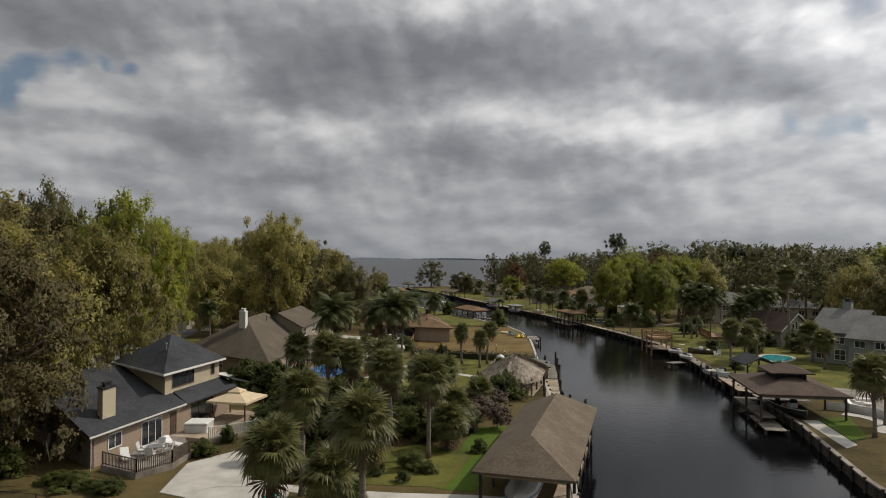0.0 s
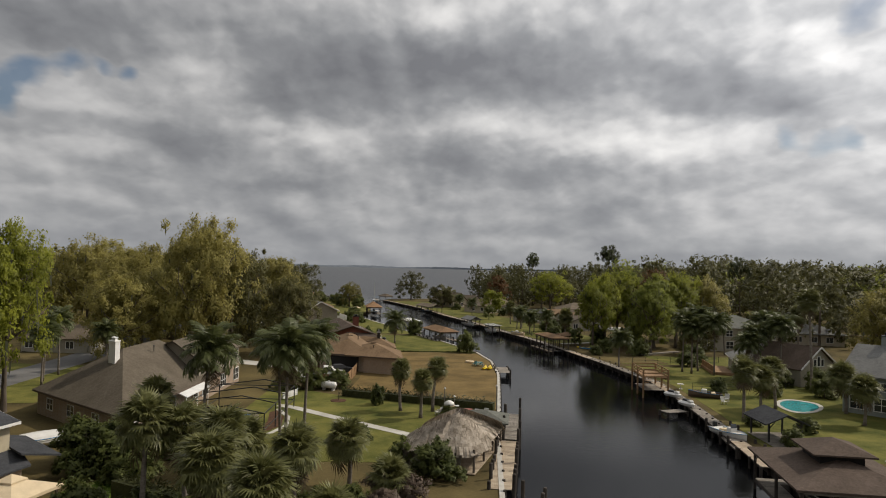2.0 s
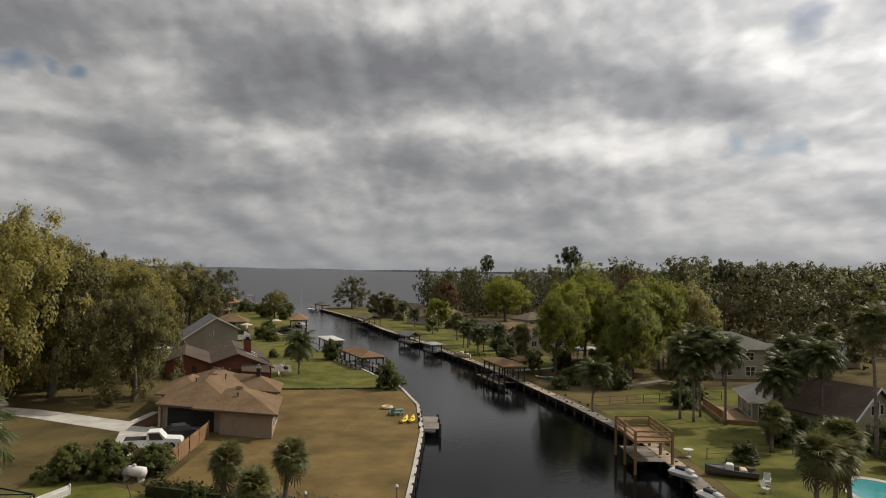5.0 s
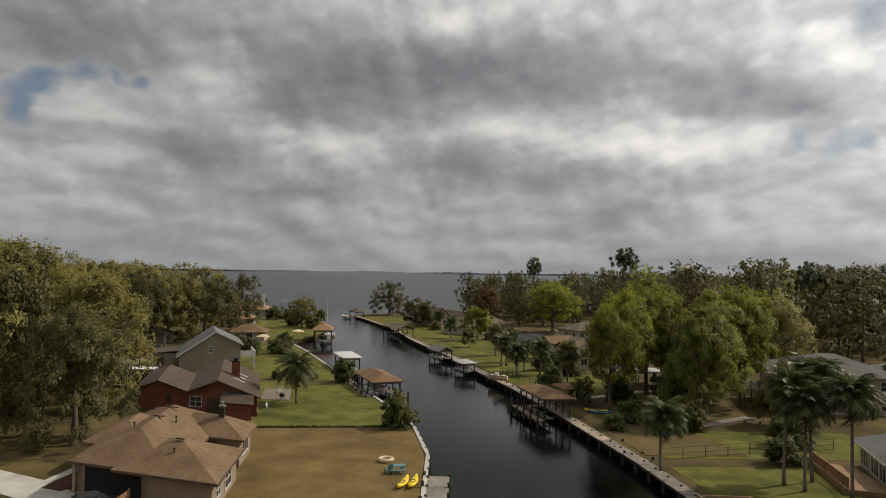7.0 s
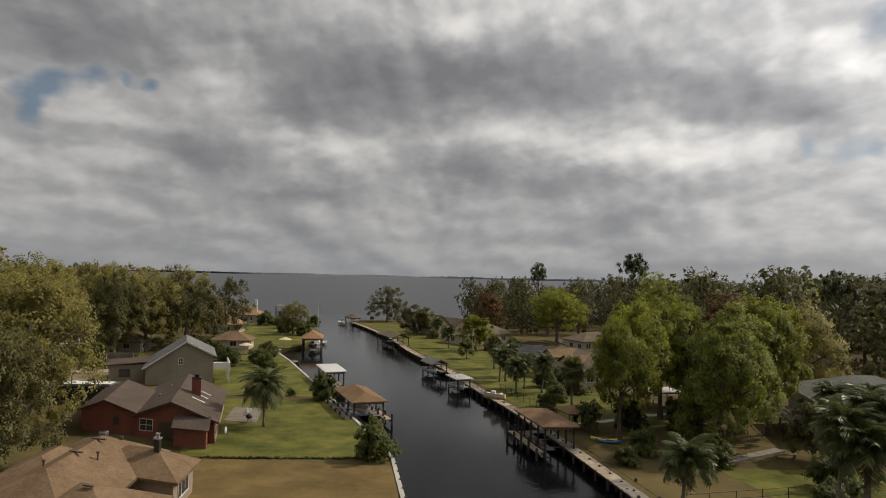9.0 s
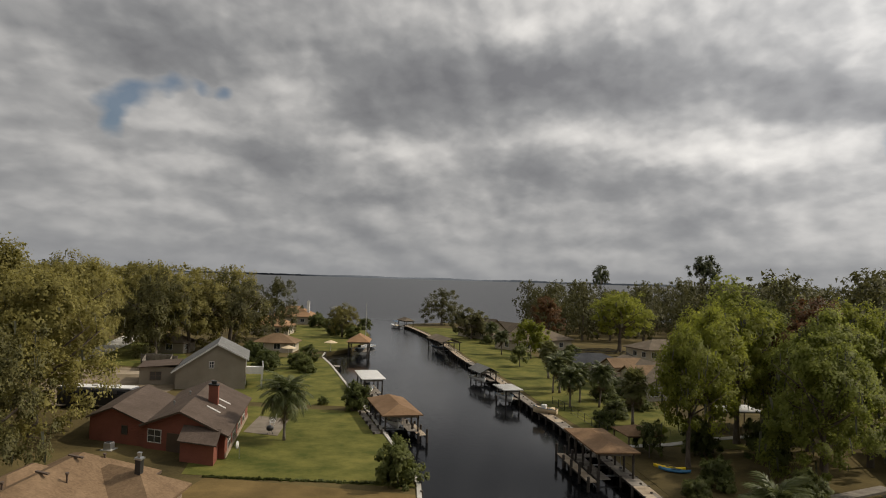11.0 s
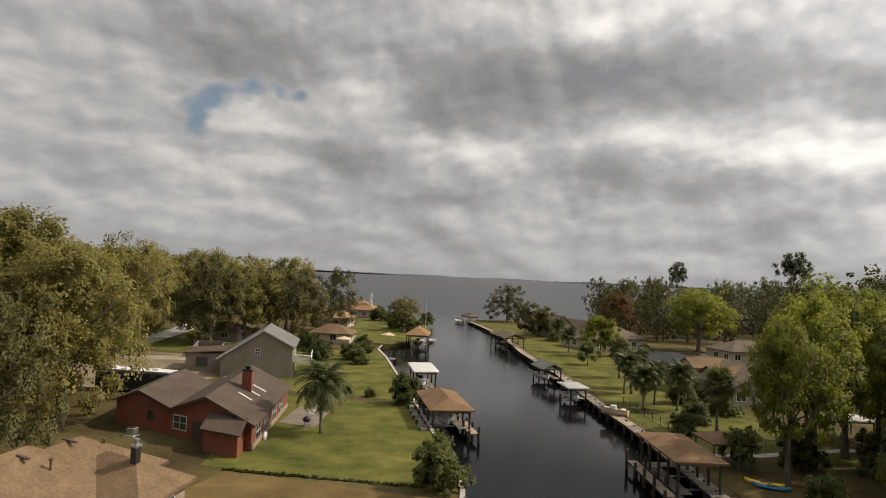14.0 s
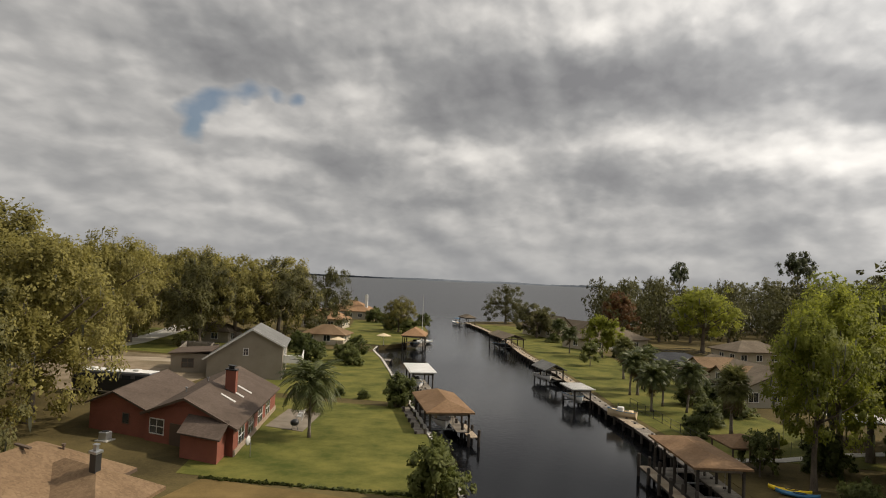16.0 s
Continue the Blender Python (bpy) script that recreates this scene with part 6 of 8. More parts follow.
boathouse(-8.3, 268, 8, 5.6, 9.5, 3.3, 5.0, ROOF_ORANGE, "boathouse with an orange-brown hip roof", posts=3)
boat(-8.0, 266.8, 0.5, 188, 6.2, 2.2, "dark boat hanging under the boathouse roof", hull=BLACK)
dock(-7.2, 239.5, 20, 2.2, 2.6, 0.6, OLD_WOOD, "small grey swimming float by the bank", 2.5, 0.2)


def sailboat(x, y, turn):
    t = boat(x, y, 0.0, turn, 8.0, 2.5, "white sailing boat with a bare mast", motor=False, name="sailboat")
    part("mast", Geo().tube([(0, 0.6, 0.9), (0, 0.6, 12.2)], [0.10, 0.06], 7), OFFWHITE, t)
    part("boom", Geo().tube([(0, 0.5, 2.1), (0, -2.9, 2.15)], 0.06, 6), OFFWHITE, t)
    part("furled_sail", Geo().tube([(0, 0.4, 2.26), (0, -1.2, 2.34), (0, -2.8, 2.27)], [0.13, 0.16, 0.08], 7), BLUE, t)
    for s in (-1, 1):
        part("shroud", Geo().tube([(s * 1.1, 0.5, 1.0), (0, 0.6, 11.8)], 0.012, 4), STEEL, t)


sailboat(-8.8, 279, 170)


def lake_pier(x, y, turn, label):
    t = dock(x, y, turn, 1.6, 40, 1.2, OLD_WOOD, label, 5.0, 0.4)
    part("shelter_roof", hip(Geo(), -2.2, 16, 2.2, 20, 3.9, 5.0, 0.5, 0.12), ROOF_GREY, t)
    for a in (-2, 2):
        for b in (16.2, 19.8):
            part("shelter_post", Geo().tube([(a, b, -1.0), (a, b, 3.8)], 0.1, 6), PILING, t)
    part("planking", decking(Geo(), -2.4, 15.6, 2.4, 20.4, 1.22), OLD_WOOD, t)


lake_pier(-44, 392, 20, "long lake pier ending in a roofed shelter")

# east bank
boathouse(35.6, 40.6, -14, 8.0, 11, 3.2, 3.3, METAL_GREEN, "low boathouse with a ribbed green metal roof", "flat", posts=3, deck_side=-1, lift=False)
boathouse(40.9, 75.2, -10, 9.0, 11.6, 3.4, 4.7, ROOF_UMBER, "large umber-roofed boathouse with a raised lantern roof", posts=3, tier=True, deck_side=-1, deck_w=1.5)
boat(40.2, 72.6, 0.75, 175, 6.6, 2.3, "dark motorboat on the boathouse hoist", hull=BLACK, trim=WHITE)
dock(36.6, 70.5, -12, 2.0, 6.5, 0.45, OLD_WOOD, "low grey landing below the boathouse", 3.0, 0.1)
ys = [84, 93, 102, 111, 120, 129, 138, 147, 156, 165, 174, 183, 192, 201, 210, 220, 230, 241, 252, 264, 276, 288, 300, 312, 324, 336, 348, 358]
for y0, y1 in zip(ys[:-1], ys[1:]):
    xa, xb = along(RIGHT_BANK, y0) - 0.45, along(RIGHT_BANK, y1) - 0.45
    dock((xa + xb) / 2, (y0 + y1) / 2, -math.degrees(math.atan2(xb - xa, y1 - y0)), 1.5, math.hypot(xb - xa, y1 - y0) + 0.02, 1.02 + 0.006 * (y0 % 2), OLD_WOOD if y0 % 4 else TAN_WOOD, "weathered boardwalk along the seawall", 3.0, 0.06)


def raised_deck(x, y, turn, w, l, z, label):
    """A platform on tall timber posts with rails round its edge."""
    t = thing("raised_deck", x, y, 0, label, "deck", "", turn)
    part("decking", decking(Geo(), -w / 2, -l / 2, w / 2, l / 2, z), RED_WOOD, t)
    for i in range(3):
        for s in (-1, 1):
            yy = -l / 2 + l * i / 2
            part("post", Geo().box(s * w / 2 - 0.11, yy - 0.11, -1.4, s * w / 2 + 0.11, yy + 0.11, z + 1.05), RED_WOOD, t)
    for s in (-1, 1):
        part("joist", Geo().box(s * (w / 2 - 0.3) - 0.06, -l / 2, z - 0.36, s * (w / 2 - 0.3) + 0.06, l / 2, z - 0.06), RED_WOOD, t)
        for h in (0.12, 0.55, 1.02):
            part("rail", Geo().beam((s * w / 2, -l / 2, z + h), (s * w / 2, l / 2, z + h), 0.07, 0.13), RED_WOOD, t)
            part("rail", Geo().beam((-w / 2, s * l / 2, z + h), (w / 2, s * l / 2, z + h), 0.07, 0.13), RED_WOOD, t)
    part("lower_floor", decking(Geo(), -w / 2 + 0.4, -l / 2 + 1.0, w / 2 + 0.3, l / 2, 0.98), OLD_WOOD, t)
    for k in range(8):
        part("step", Geo().box(w / 2 - 1.2, l / 2 + 0.25 * k, z - 0.3 * (k + 1) - 0.05, w / 2 - 0.2, l / 2 + 0.25 * k + 0.26, z - 0.3 * (k + 1)), RED_WOOD, t)


raised_deck(43.2, 124.2, -4, 3.5, 6.8, 3.0, "raised timber deck with rails over the dock")
jet_ski(44.0, 116.4, 0.95, 200)
jet_ski(43.5, 110.2, 0.95, 190)
dock(41.4, 109.4, 20, 3.0, 1.6, 0.6, OLD_WOOD, "low floating ramp beside the dock", 1.6, 0.1)
boat(42.4, 95.6, 0.5, 190, 5.2, 1.9, "grey skiff moored on the dock", hull=OFFWHITE)
dock(42.6, 95.5, -8, 2.6, 11, 0.8, OLD_WOOD, "old dock with stacked timber", 2.6, 0.8)
dock(43.5, 152.0, 8, 1.9, 7.5, 0.75, OLD_WOOD, "low grey finger dock on pilings", 2.4, 0.5)
boathouse(37.6, 171.6, 12.0, 4.4, 10.4, 3.6, 4.1, ROOF_DOCK, "low brown-roofed boathouse on dark posts", posts=5, deck_side=-1)
dock(35.2, 171.0, 12.0, 0.9, 10.6, 0.9, TAN_WOOD, "narrow plank walk beside the boathouse", 2.4, 1.1)
boathouse(23.9, 228.0, 22, 3.8, 6.8, 2.8, 3.5, ROOF_GREY, "grey-roofed boathouse on dark posts", "gable", posts=3, deck_side=1)
boat(23.2, 227, 0.6, 200, 6.4, 2.2, "white motorboat on a hoist", trim=BLACK)
boathouse(28.4, 209.6, 20, 3.2, 5.4, 2.5, 2.7, OFFWHITE, "small boat shelter with a pale roof", "flat", posts=2)
boat(28.2, 209, 0.5, 200, 5.2, 1.9, "white boat under the pale shelter", canopy=False)
boathouse(11.6, 281, 22, 5.4, 15, 3.2, 4.0, ROOF_BROWN, "long brown-roofed boathouse by the bank", "gable", posts=4)
boat(11.0, 279, 0.5, 205, 7.0, 2.4, "dark cabin boat in the boathouse", hull=BLACK)
boathouse(-8.6, 349, 28, 4.2, 8, 3.4, 4.4, ROOF_BROWN, "small open shelter on the point dock", posts=2, lift=False)
boat(-13.5, 356, 0.1, 30, 8.5, 2.7, "white cruiser moored at the point", canopy=True)
boat(33.6, 197.6, 0.85, 75, 3.4, 1.3, "upturned pale skiff on the bank", hull=CREAM, motor=False)

# ==== gardens, vehicles and small things ====
def slab_of(name, poly, z, material, label, thick=0.12):
    return structure(name, Geo().prism(poly, G - thick, G + z), material, label)


def band(pts, w):
    """A path of constant width along points."""
    left, right = [], []
    for i, (x, y) in enumerate(pts):
        x0, y0 = pts[max(0, i - 1)]
        x1, y1 = pts[min(len(pts) - 1, i + 1)]
        n = math.hypot(x1 - x0, y1 - y0)
        nx, ny = -(y1 - y0) / n * w / 2, (x1 - x0) / n * w / 2
        left.append((x + nx, y + ny))
        right.append((x - nx, y - ny))
    return left + right[::-1]


# paving
slab_of("pavement_patio", [(-16.0, 48.5), (-9.5, 45.5), (-8.2, 49.5), (-11.4, 52.5), (-11.4, 58), (-13.2, 59), (-16.4, 55.0)], 0.05, CONCRETE, "pale concrete pool patio")
slab_of("path_front", band([(-9.5, 50), (-5, 48.6), (0, 47.8), (5, 47.4), (9.5, 46.6)], 1.3), 0.04, CONCRETE, "curving pale concrete garden path")
slab_of("path_garden", band([(-7.5, 107.2), (-5.5, 106), (1.5, 99.8), (9, 93.4)], 1.25), 0.05, CONCRETE, "straight pale garden path across the lawn")
slab_of("path_round", band([(-8.6, 91), (-5.5, 93.5), (-4.6, 97), (-5.2, 101), (-7.2, 105)], 0.5), 0.06, CONCRETE, "curved pale garden edging")
slab_of("driveway", [(-7.5, 136.8), (-1.6, 134.6), (-2.2, 128), (-5.2, 123.2), (-8, 124.5), (-10.5, 134.6), (-24, 142), (-48, 150), (-48, 153.6), (-24, 146), (-11, 139.4)], 0.045, CONCRETE, "pale concrete driveway")
slab_of("walkway", band([(-11.0, 136.6), (-10.6, 140.6), (-10.0, 144.8)], 1.0), 0.06, CONCRETE, "pale concrete walk to the door")
slab_of("planting_bed", [(-10.3, 137.4), (-8.2, 136.6), (-7.4, 138.6), (-8.6, 143.4), (-9.6, 144.4)], 0.07, MULCH, "red mulch planting bed")
slab_of("street", [(-49, 60), (-43.5, 60), (-46.5, 160), (-52.5, 205), (-58, 215), (-64, 210), (-57, 190), (-53, 150)], 0.03, ASPHALT, "grey asphalt street under the trees")
slab_of("sand_drive", band([(-58, 212), (-46, 216), (-36, 218), (-29, 219.5)], 4.2), 0.04, SAND, "pale sandy drive")
slab_of("bare_yard", [(-60, 188), (-22, 187), (-24, 206), (-26, 222), (-60, 224)], 0.025, SANDY, "thin sandy grass yard")
slab_of("bare_verge", [(-72, 228), (-34, 224), (-38, 238), (-52, 262), (-76, 270)], 0.025, LAWN_GREEN, "patchy green verge under the oaks")
slab_of("street_far", band([(-58, 222), (-60, 238), (-66, 258), (-74, 280)], 5.5), 0.04, CONCRETE, "pale grey street bending away")
slab_of("sand_patio", [(-2.4, 178), (2.0, 177), (0.5, 186), (-3.8, 187)], 0.05, PAVER, "worn brown patio beside the red house")
slab_of("path_east", band([(41.5, 180.5), (47, 182.5), (53, 186.5), (60, 190)], 1.2), 0.06, CONCRETE, "pale path through the trees")
slab_of("path_steps", band([(41.5, 199), (46, 208), (50.2, 217.4)], 0.9), 0.06, CONCRETE, "pale straight garden path")
slab_of("bare_bank", strip(RIGHT_BANK, 150, 181, 1.3, 12), 0.03, GROUND, "bare leaf-strewn bank")
slab_of("patio_near_east", [(37.9, 59.5), (39.5, 60.5), (41.2, 69.5), (39.6, 69.5)], 0.05, CONCRETE, "pale concrete strip by the dock")
slab_of("patio_grey_house", [(48.5, 73), (53, 74.5), (56, 85), (53, 87), (50, 80)], 0.05, OLD_WOOD, "weathered terrace below the grey house")
lawn("lawn_patio", [(-6.5, 50.6), (3.5, 49.6), (6.0, 58), (1.0, 60.5), (-5.0, 55.5)], LAWN_GREEN, "patchy lawn beside the path", 0.03)
lawn("lawn_small_east", [(39.8, 61.5), (42.4, 63.6), (45.2, 71.0), (41.6, 70.4)], LAWN_BRIGHT, "small bright green lawn", 0.04)


def pool(name, pts, rim, water, label, z=0.07, turn=0.0):
    t = thing(name, 0, 0, G, label, "swimming pool")
    cx, cy = sum(p[0] for p in pts) / len(pts), sum(p[1] for p in pts) / len(pts)
    n = 28
    ring = []
    for i in range(n):
        a = 2 * math.pi * i / n
        rx, ry = (max(p[0] for p in pts) - min(p[0] for p in pts)) / 2, (max(p[1] for p in pts) - min(p[1] for p in pts)) / 2
        k = 1 + 0.10 * math.cos(2 * a + 0.6) + 0.06 * math.sin(3 * a)
        ex, ey = rx * k * math.cos(a), ry * k * math.sin(a)
        ct, st = math.cos(radians(turn)), math.sin(radians(turn))
        ring.append((cx + ex * ct - ey * st, cy + ex * st + ey * ct))
    def grown(f):
        return [(cx + (x - cx) * f, cy + (y - cy) * f) for x, y in ring]
    out = grown(1.22)
    part("coping", Geo().rings([[(x, y, zz) for x, y in r] for r, zz in ((out, -0.1), (out, z), (ring, z), (ring, -0.05))], caps=False), rim, t)
    part("water_surface", Geo().prism(ring, -0.09, z - 0.035), water, t)


pool("pool", [(56.8, 107.9), (61.0, 116.5)], CONCRETE, TILE_TEAL, "turquoise swimming pool with a pale rim", 0.07, -34)
pool("pool", [(-14.2, 92.8), (-9.0, 104.0)], PAVER, COVER, "swimming pool under a bright blue cover")
pool("pool", [(-13.2, 45.5), (-8.0, 50.0)], CONCRETE, TILE_TEAL, "turquoise pool set in a pale patio")


def pool_cage(x0, y0, x1, y1, h, label, material):
    """An insect-screen frame: posts, beams and roof bars."""
    t = thing("pool_cage", (x0 + x1) / 2, (y0 + y1) / 2, G, label, "pool enclosure")
    a, b = (x1 - x0) / 2, (y1 - y0) / 2
    for i in range(4):
        for s in (-1, 1):
            yy = -b + 2 * b * i / 3
            part("post", Geo().box(s * a - 0.05, yy - 0.05, 0, s * a + 0.05, yy + 0.05, h), material, t)
        part("roof_bar", Geo().beam((-a, -b + 2 * b * i / 3, h), (a * 0.2, -b + 2 * b * i / 3, h + 0.7), 0.07, 0.1).beam((a * 0.2, -b + 2 * b * i / 3, h + 0.7), (a, -b + 2 * b * i / 3, h), 0.07, 0.1), material, t)
    for s in (-1, 1):
        for z in (0.9, h):
            part("side_bar", Geo().beam((s * a, -b, z), (s * a, b, z), 0.06, 0.08).beam((-a, s * b, z), (a, s * b, z), 0.06, 0.08), material, t)


pool_cage(-14.5, 91.2, -5.6, 106.5, 2.5, "dark screen enclosure frame round a covered pool", BLACK)
pool_cage(44, 252, 56, 263, 2.6, "dark screen enclosure behind a far house", BLACK)


def thatched_hut(x, y, turn, w, l):
    """A hut under a shaggy palm-thatch roof, open towards the dock."""
    t = thing("thatched_hut", x, y, G, "open hut with a shaggy grey palm-thatch roof", "hut", "", turn)
    r = random.Random(4)
    rows = []
    for k in range(7):
        s = k / 6
        hw, hl = w / 2 * (1 - s) + 0.12, (l / 2) * (1 - s) + (l - w) * 0.28 * s
        z = 1.75 + 1.8 * s ** 0.92
        rows.append([(hw * math.copysign(abs(math.cos(a)) ** 0.45, math.cos(a)) * r.uniform(0.97, 1.03), hl * math.copysign(abs(math.sin(a)) ** 0.45, math.sin(a)) * r.uniform(0.97, 1.03), z + r.uniform(-0.05, 0.05)) for a in [2 * math.pi * i / 28 for i in range(28)]])
    part("thatch", Geo().rings(rows), THATCH, t)
    g = Geo()
    for row in range(12):
        s = row / 12
        hw, hl = w / 2 * (1 - s) + 0.15, (l / 2) * (1 - s) + (l - w) * 0.28 * s
        n = int(100 * (1 - s) + 26)
        for i in range(n):
            a = 2 * math.pi * (i + r.random()) / n
            x0, y0 = math.copysign(abs(math.cos(a)) ** 0.45, math.cos(a)), math.copysign(abs(math.sin(a)) ** 0.45, math.sin(a))
            z = 1.79 + 1.8 * s ** 0.92
            p = Vector((x0 * hw * 0.93, y0 * hl * 0.93, z + 0.42))
            q = Vector((x0 * hw * 1.04, y0 * hl * 1.04, z - r.uniform(0.06, 0.34)))
            side = Vector((-y0, x0, 0)).normalized() * r.uniform(0.09, 0.18)
            g.add([p - side, p + side, q + side * 0.8, q - side * 0.8], [(0, 1, 2, 3)])
    part("thatch_fringe", g, THATCH, t)
    ridge = Geo()
    for k in range(9):
        yy = -(l - w) * 0.28 + (l - w) * 0.56 * k / 8
        ridge.beam((-0.5, yy, 3.4), (0.12, yy + 0.1, 3.76), 0.08, 0.06).beam((0.5, yy, 3.4), (-0.12, yy - 0.1, 3.76), 0.08, 0.06)
    part("ridge_poles", ridge, OLD_WOOD, t)
    for sx in (-1, 1):
        for k in range(4):
            part("post", Geo().tube([(sx * (w / 2 - 0.5), -l / 2 + 0.7 + (l - 1.4) * k / 3, 0), (sx * (w / 2 - 0.5), -l / 2 + 0.7 + (l - 1.4) * k / 3, 2.05)], 0.11, 7), BARK, t)
    part("planking", decking(Geo(), -w / 2 + 0.3, -l / 2 + 0.3, w / 2 - 0.3, l / 2 - 0.3, 0.12), TAN_WOOD, t)
    part("bar_wall", Geo().box(-w / 2 + 0.5, -l / 2 + 0.5, 0.12, w / 2 - 1.6, -l / 2 + 0.62, 1.9).box(-w / 2 + 0.5, -l / 2 + 0.62, 0.12, -w / 2 + 0.62, l / 2 - 0.5, 1.6), OLD_WOOD, t)


thatched_hut(12.9, 87.2, -18, 7.2, 12.4)


def garden_gazebo(x, y, turn, w, l, label, roof, posts, h=2.3, rise=0.8, vent=True):
    t = thing("gazebo", x, y, G, label, "gazebo", "", turn)
    part("roof", hip(Geo(), -w / 2 + 0.2, -l / 2 + 0.2, w / 2 - 0.2, l / 2 - 0.2, h, h + rise, 0.2, 0.2 if vent else 0.1), roof, t)
    if vent:
        part("roof_cap", hip(Geo(), -0.55, -0.55, 0.55, 0.55, h + rise - 0.12, h + rise + 0.25, 0.1, 0.1), roof, t)
    for a in (-1, 1):
        for b in (-1, 1):
            part("post", Geo().box(a * (w / 2 - 0.3) - 0.06, b * (l / 2 - 0.3) - 0.06, 0, a * (w / 2 - 0.3) + 0.06, b * (l / 2 - 0.3) + 0.06, h - 0.1), posts, t)
    g = Geo()
    for a in (-1, 1):
        g.beam((a * (w / 2 - 0.3), -l / 2 + 0.3, h - 0.2), (a * (w / 2 - 0.3), l / 2 - 0.3, h - 0.2), 0.08, 0.12).beam((-w / 2 + 0.3, a * (l / 2 - 0.3), h - 0.2), (w / 2 - 0.3, a * (l / 2 - 0.3), h - 0.2), 0.08, 0.12)
    part("frame", g, posts, t)
    return t


garden_gazebo(-16.4, 68.6, -14, 4.2, 4.2, "gazebo with a cream canvas roof on the deck", CREAM, TRIM)
def gable_shelter(x, y, turn, w, l, label):
    """An open shelter: a dark gable roof on four braced posts over a plank floor."""
    t = thing("garden_shelter", x, y, G, label, "shelter", "", turn)
    part("roof", gable(Geo(), -w / 2, -l / 2, w / 2, l / 2, 2.2, 3.05, "v", 0.3, 0.12), ROOF_DARK, t)
    for a in (-1, 1):
        for b in (-1, 1):
            px, py = a * (w / 2 - 0.3), b * (l / 2 - 0.4)
            part("post", Geo().box(px - 0.08, py - 0.08, 0, px + 0.08, py + 0.08, 2.2), BLACK, t)
            part("brace", Geo().beam((px, py, 1.5), (px - a * 0.6, py, 2.15), 0.08, 0.08), BLACK, t)
        part("beam", Geo().beam((a * (w / 2 - 0.3), -l / 2, 2.15), (a * (w / 2 - 0.3), l / 2, 2.15), 0.1, 0.18), BLACK, t)
    part("planking", decking(Geo(), -w / 2, -l / 2 - 1.5, w / 2, l / 2, 0.14), OLD_WOOD, t)


gable_shelter(46.7, 94.7, -2, 3.9, 4.8, "open shelter with a charcoal gable roof by the dock")
garden_gazebo(42.6, 178.4, 14, 4.2, 4.6, "small brown-roofed shed beside the boathouse", ROOF_DOCK, TRIM, 2.3, 0.7, False)


def railing(g, pts, z, h=0.95, step=0.16):
    for (x0, y0), (x1, y1) in zip(pts[:-1], pts[1:]):
        n = max(1, int(math.hypot(x1 - x0, y1 - y0) / step))
        g.beam((x0, y0, z + h), (x1, y1, z + h), 0.09, 0.06).beam((x0, y0, z + 0.12), (x1, y1, z + 0.12), 0.05, 0.05)
        for i in range(n + 1):
            x, y = x0 + (x1 - x0) * i / n, y0 + (y1 - y0) * i / n
            k = 0.045 if i in (0, n) else 0.022
            g.box(x - k, y - k, z, x + k, y + k, z + h + (0.06 if i in (0, n) else -0.02))
    return g


def timber_deck(name, poly, z, rail, label, material=OLD_WOOD, rail_mat=None):
    t = thing(name, 0, 0, G, label, "deck")
    xs, ys_ = [p[0] for p in poly], [p[1] for p in poly]
    part("deck_floor", Geo().prism(poly, 0.0, z), material, t)
    if rail:
        part("railing", railing(Geo(), rail, z), rail_mat or material, t)
    return t


timber_deck("deck", [(-22.2, 53.2), (-18.8, 51.3), (-17.0, 53.6), (-16.7, 56.6), (-18.8, 61.2), (-20.6, 61.6)], 0.45,
            [(-22.1, 53.3), (-18.8, 51.4), (-17.1, 53.7), (-16.8, 56.5)], "grey plank deck with a dark spindle railing", OLD_WOOD, TRIM)
timber_deck("deck", [(-20.4, 61.8), (-16.6, 60.6), (-13.4, 63.2), (-13.2, 70.5), (-18.0, 72), (-18.9, 66)], 0.4,
            [(-16.6, 60.7), (-13.5, 63.3), (-13.3, 66.5)], "pale plank deck beside the house", TAN_WOOD, OFFWHITE)
timber_deck("deck", [(58.4, 138.0), (62.2, 136.6), (63.2, 145.0), (60.2, 147.0)], 0.5, [(58.6, 138.1), (60.3, 146.8)], "reddish timber terrace with a low bench", RED_WOOD)


def garden_chair(x, y, z, turn, material, label, group):
    t = thing("garden_chair", x, y, z, label, "chair", group, turn)
    part("seat", Geo().soft_box(-0.28, -0.28, 0.36, 0.28, 0.28, 0.44, 0.03), material, t)
    part("backrest", Geo().add([(-0.28, -0.3, 0.44), (0.28, -0.3, 0.44), (0.28, -0.46, 1.0), (-0.28, -0.46, 1.0), (-0.28, -0.25, 0.44), (0.28, -0.25, 0.44), (0.28, -0.41, 1.0), (-0.28, -0.41, 1.0)],
         [(3, 2, 1, 0), (4, 5, 6, 7), (0, 1, 5, 4), (1, 2, 6, 5), (2, 3, 7, 6), (3, 0, 4, 7)]), material, t)
    for a in (-0.25, 0.25):
        for b in (-0.25, 0.25):
            part("leg", Geo().box(a - 0.025, b - 0.025, 0, a + 0.025, b + 0.025, 0.36), material, t)
        part("armrest", Geo().box(a * 1.12 - 0.03, -0.28, 0.6, a * 1.12 + 0.03, 0.28, 0.64).box(a * 1.12 - 0.02, 0.22, 0.4, a * 1.12 + 0.02, 0.26, 0.6), material, t)
    return t


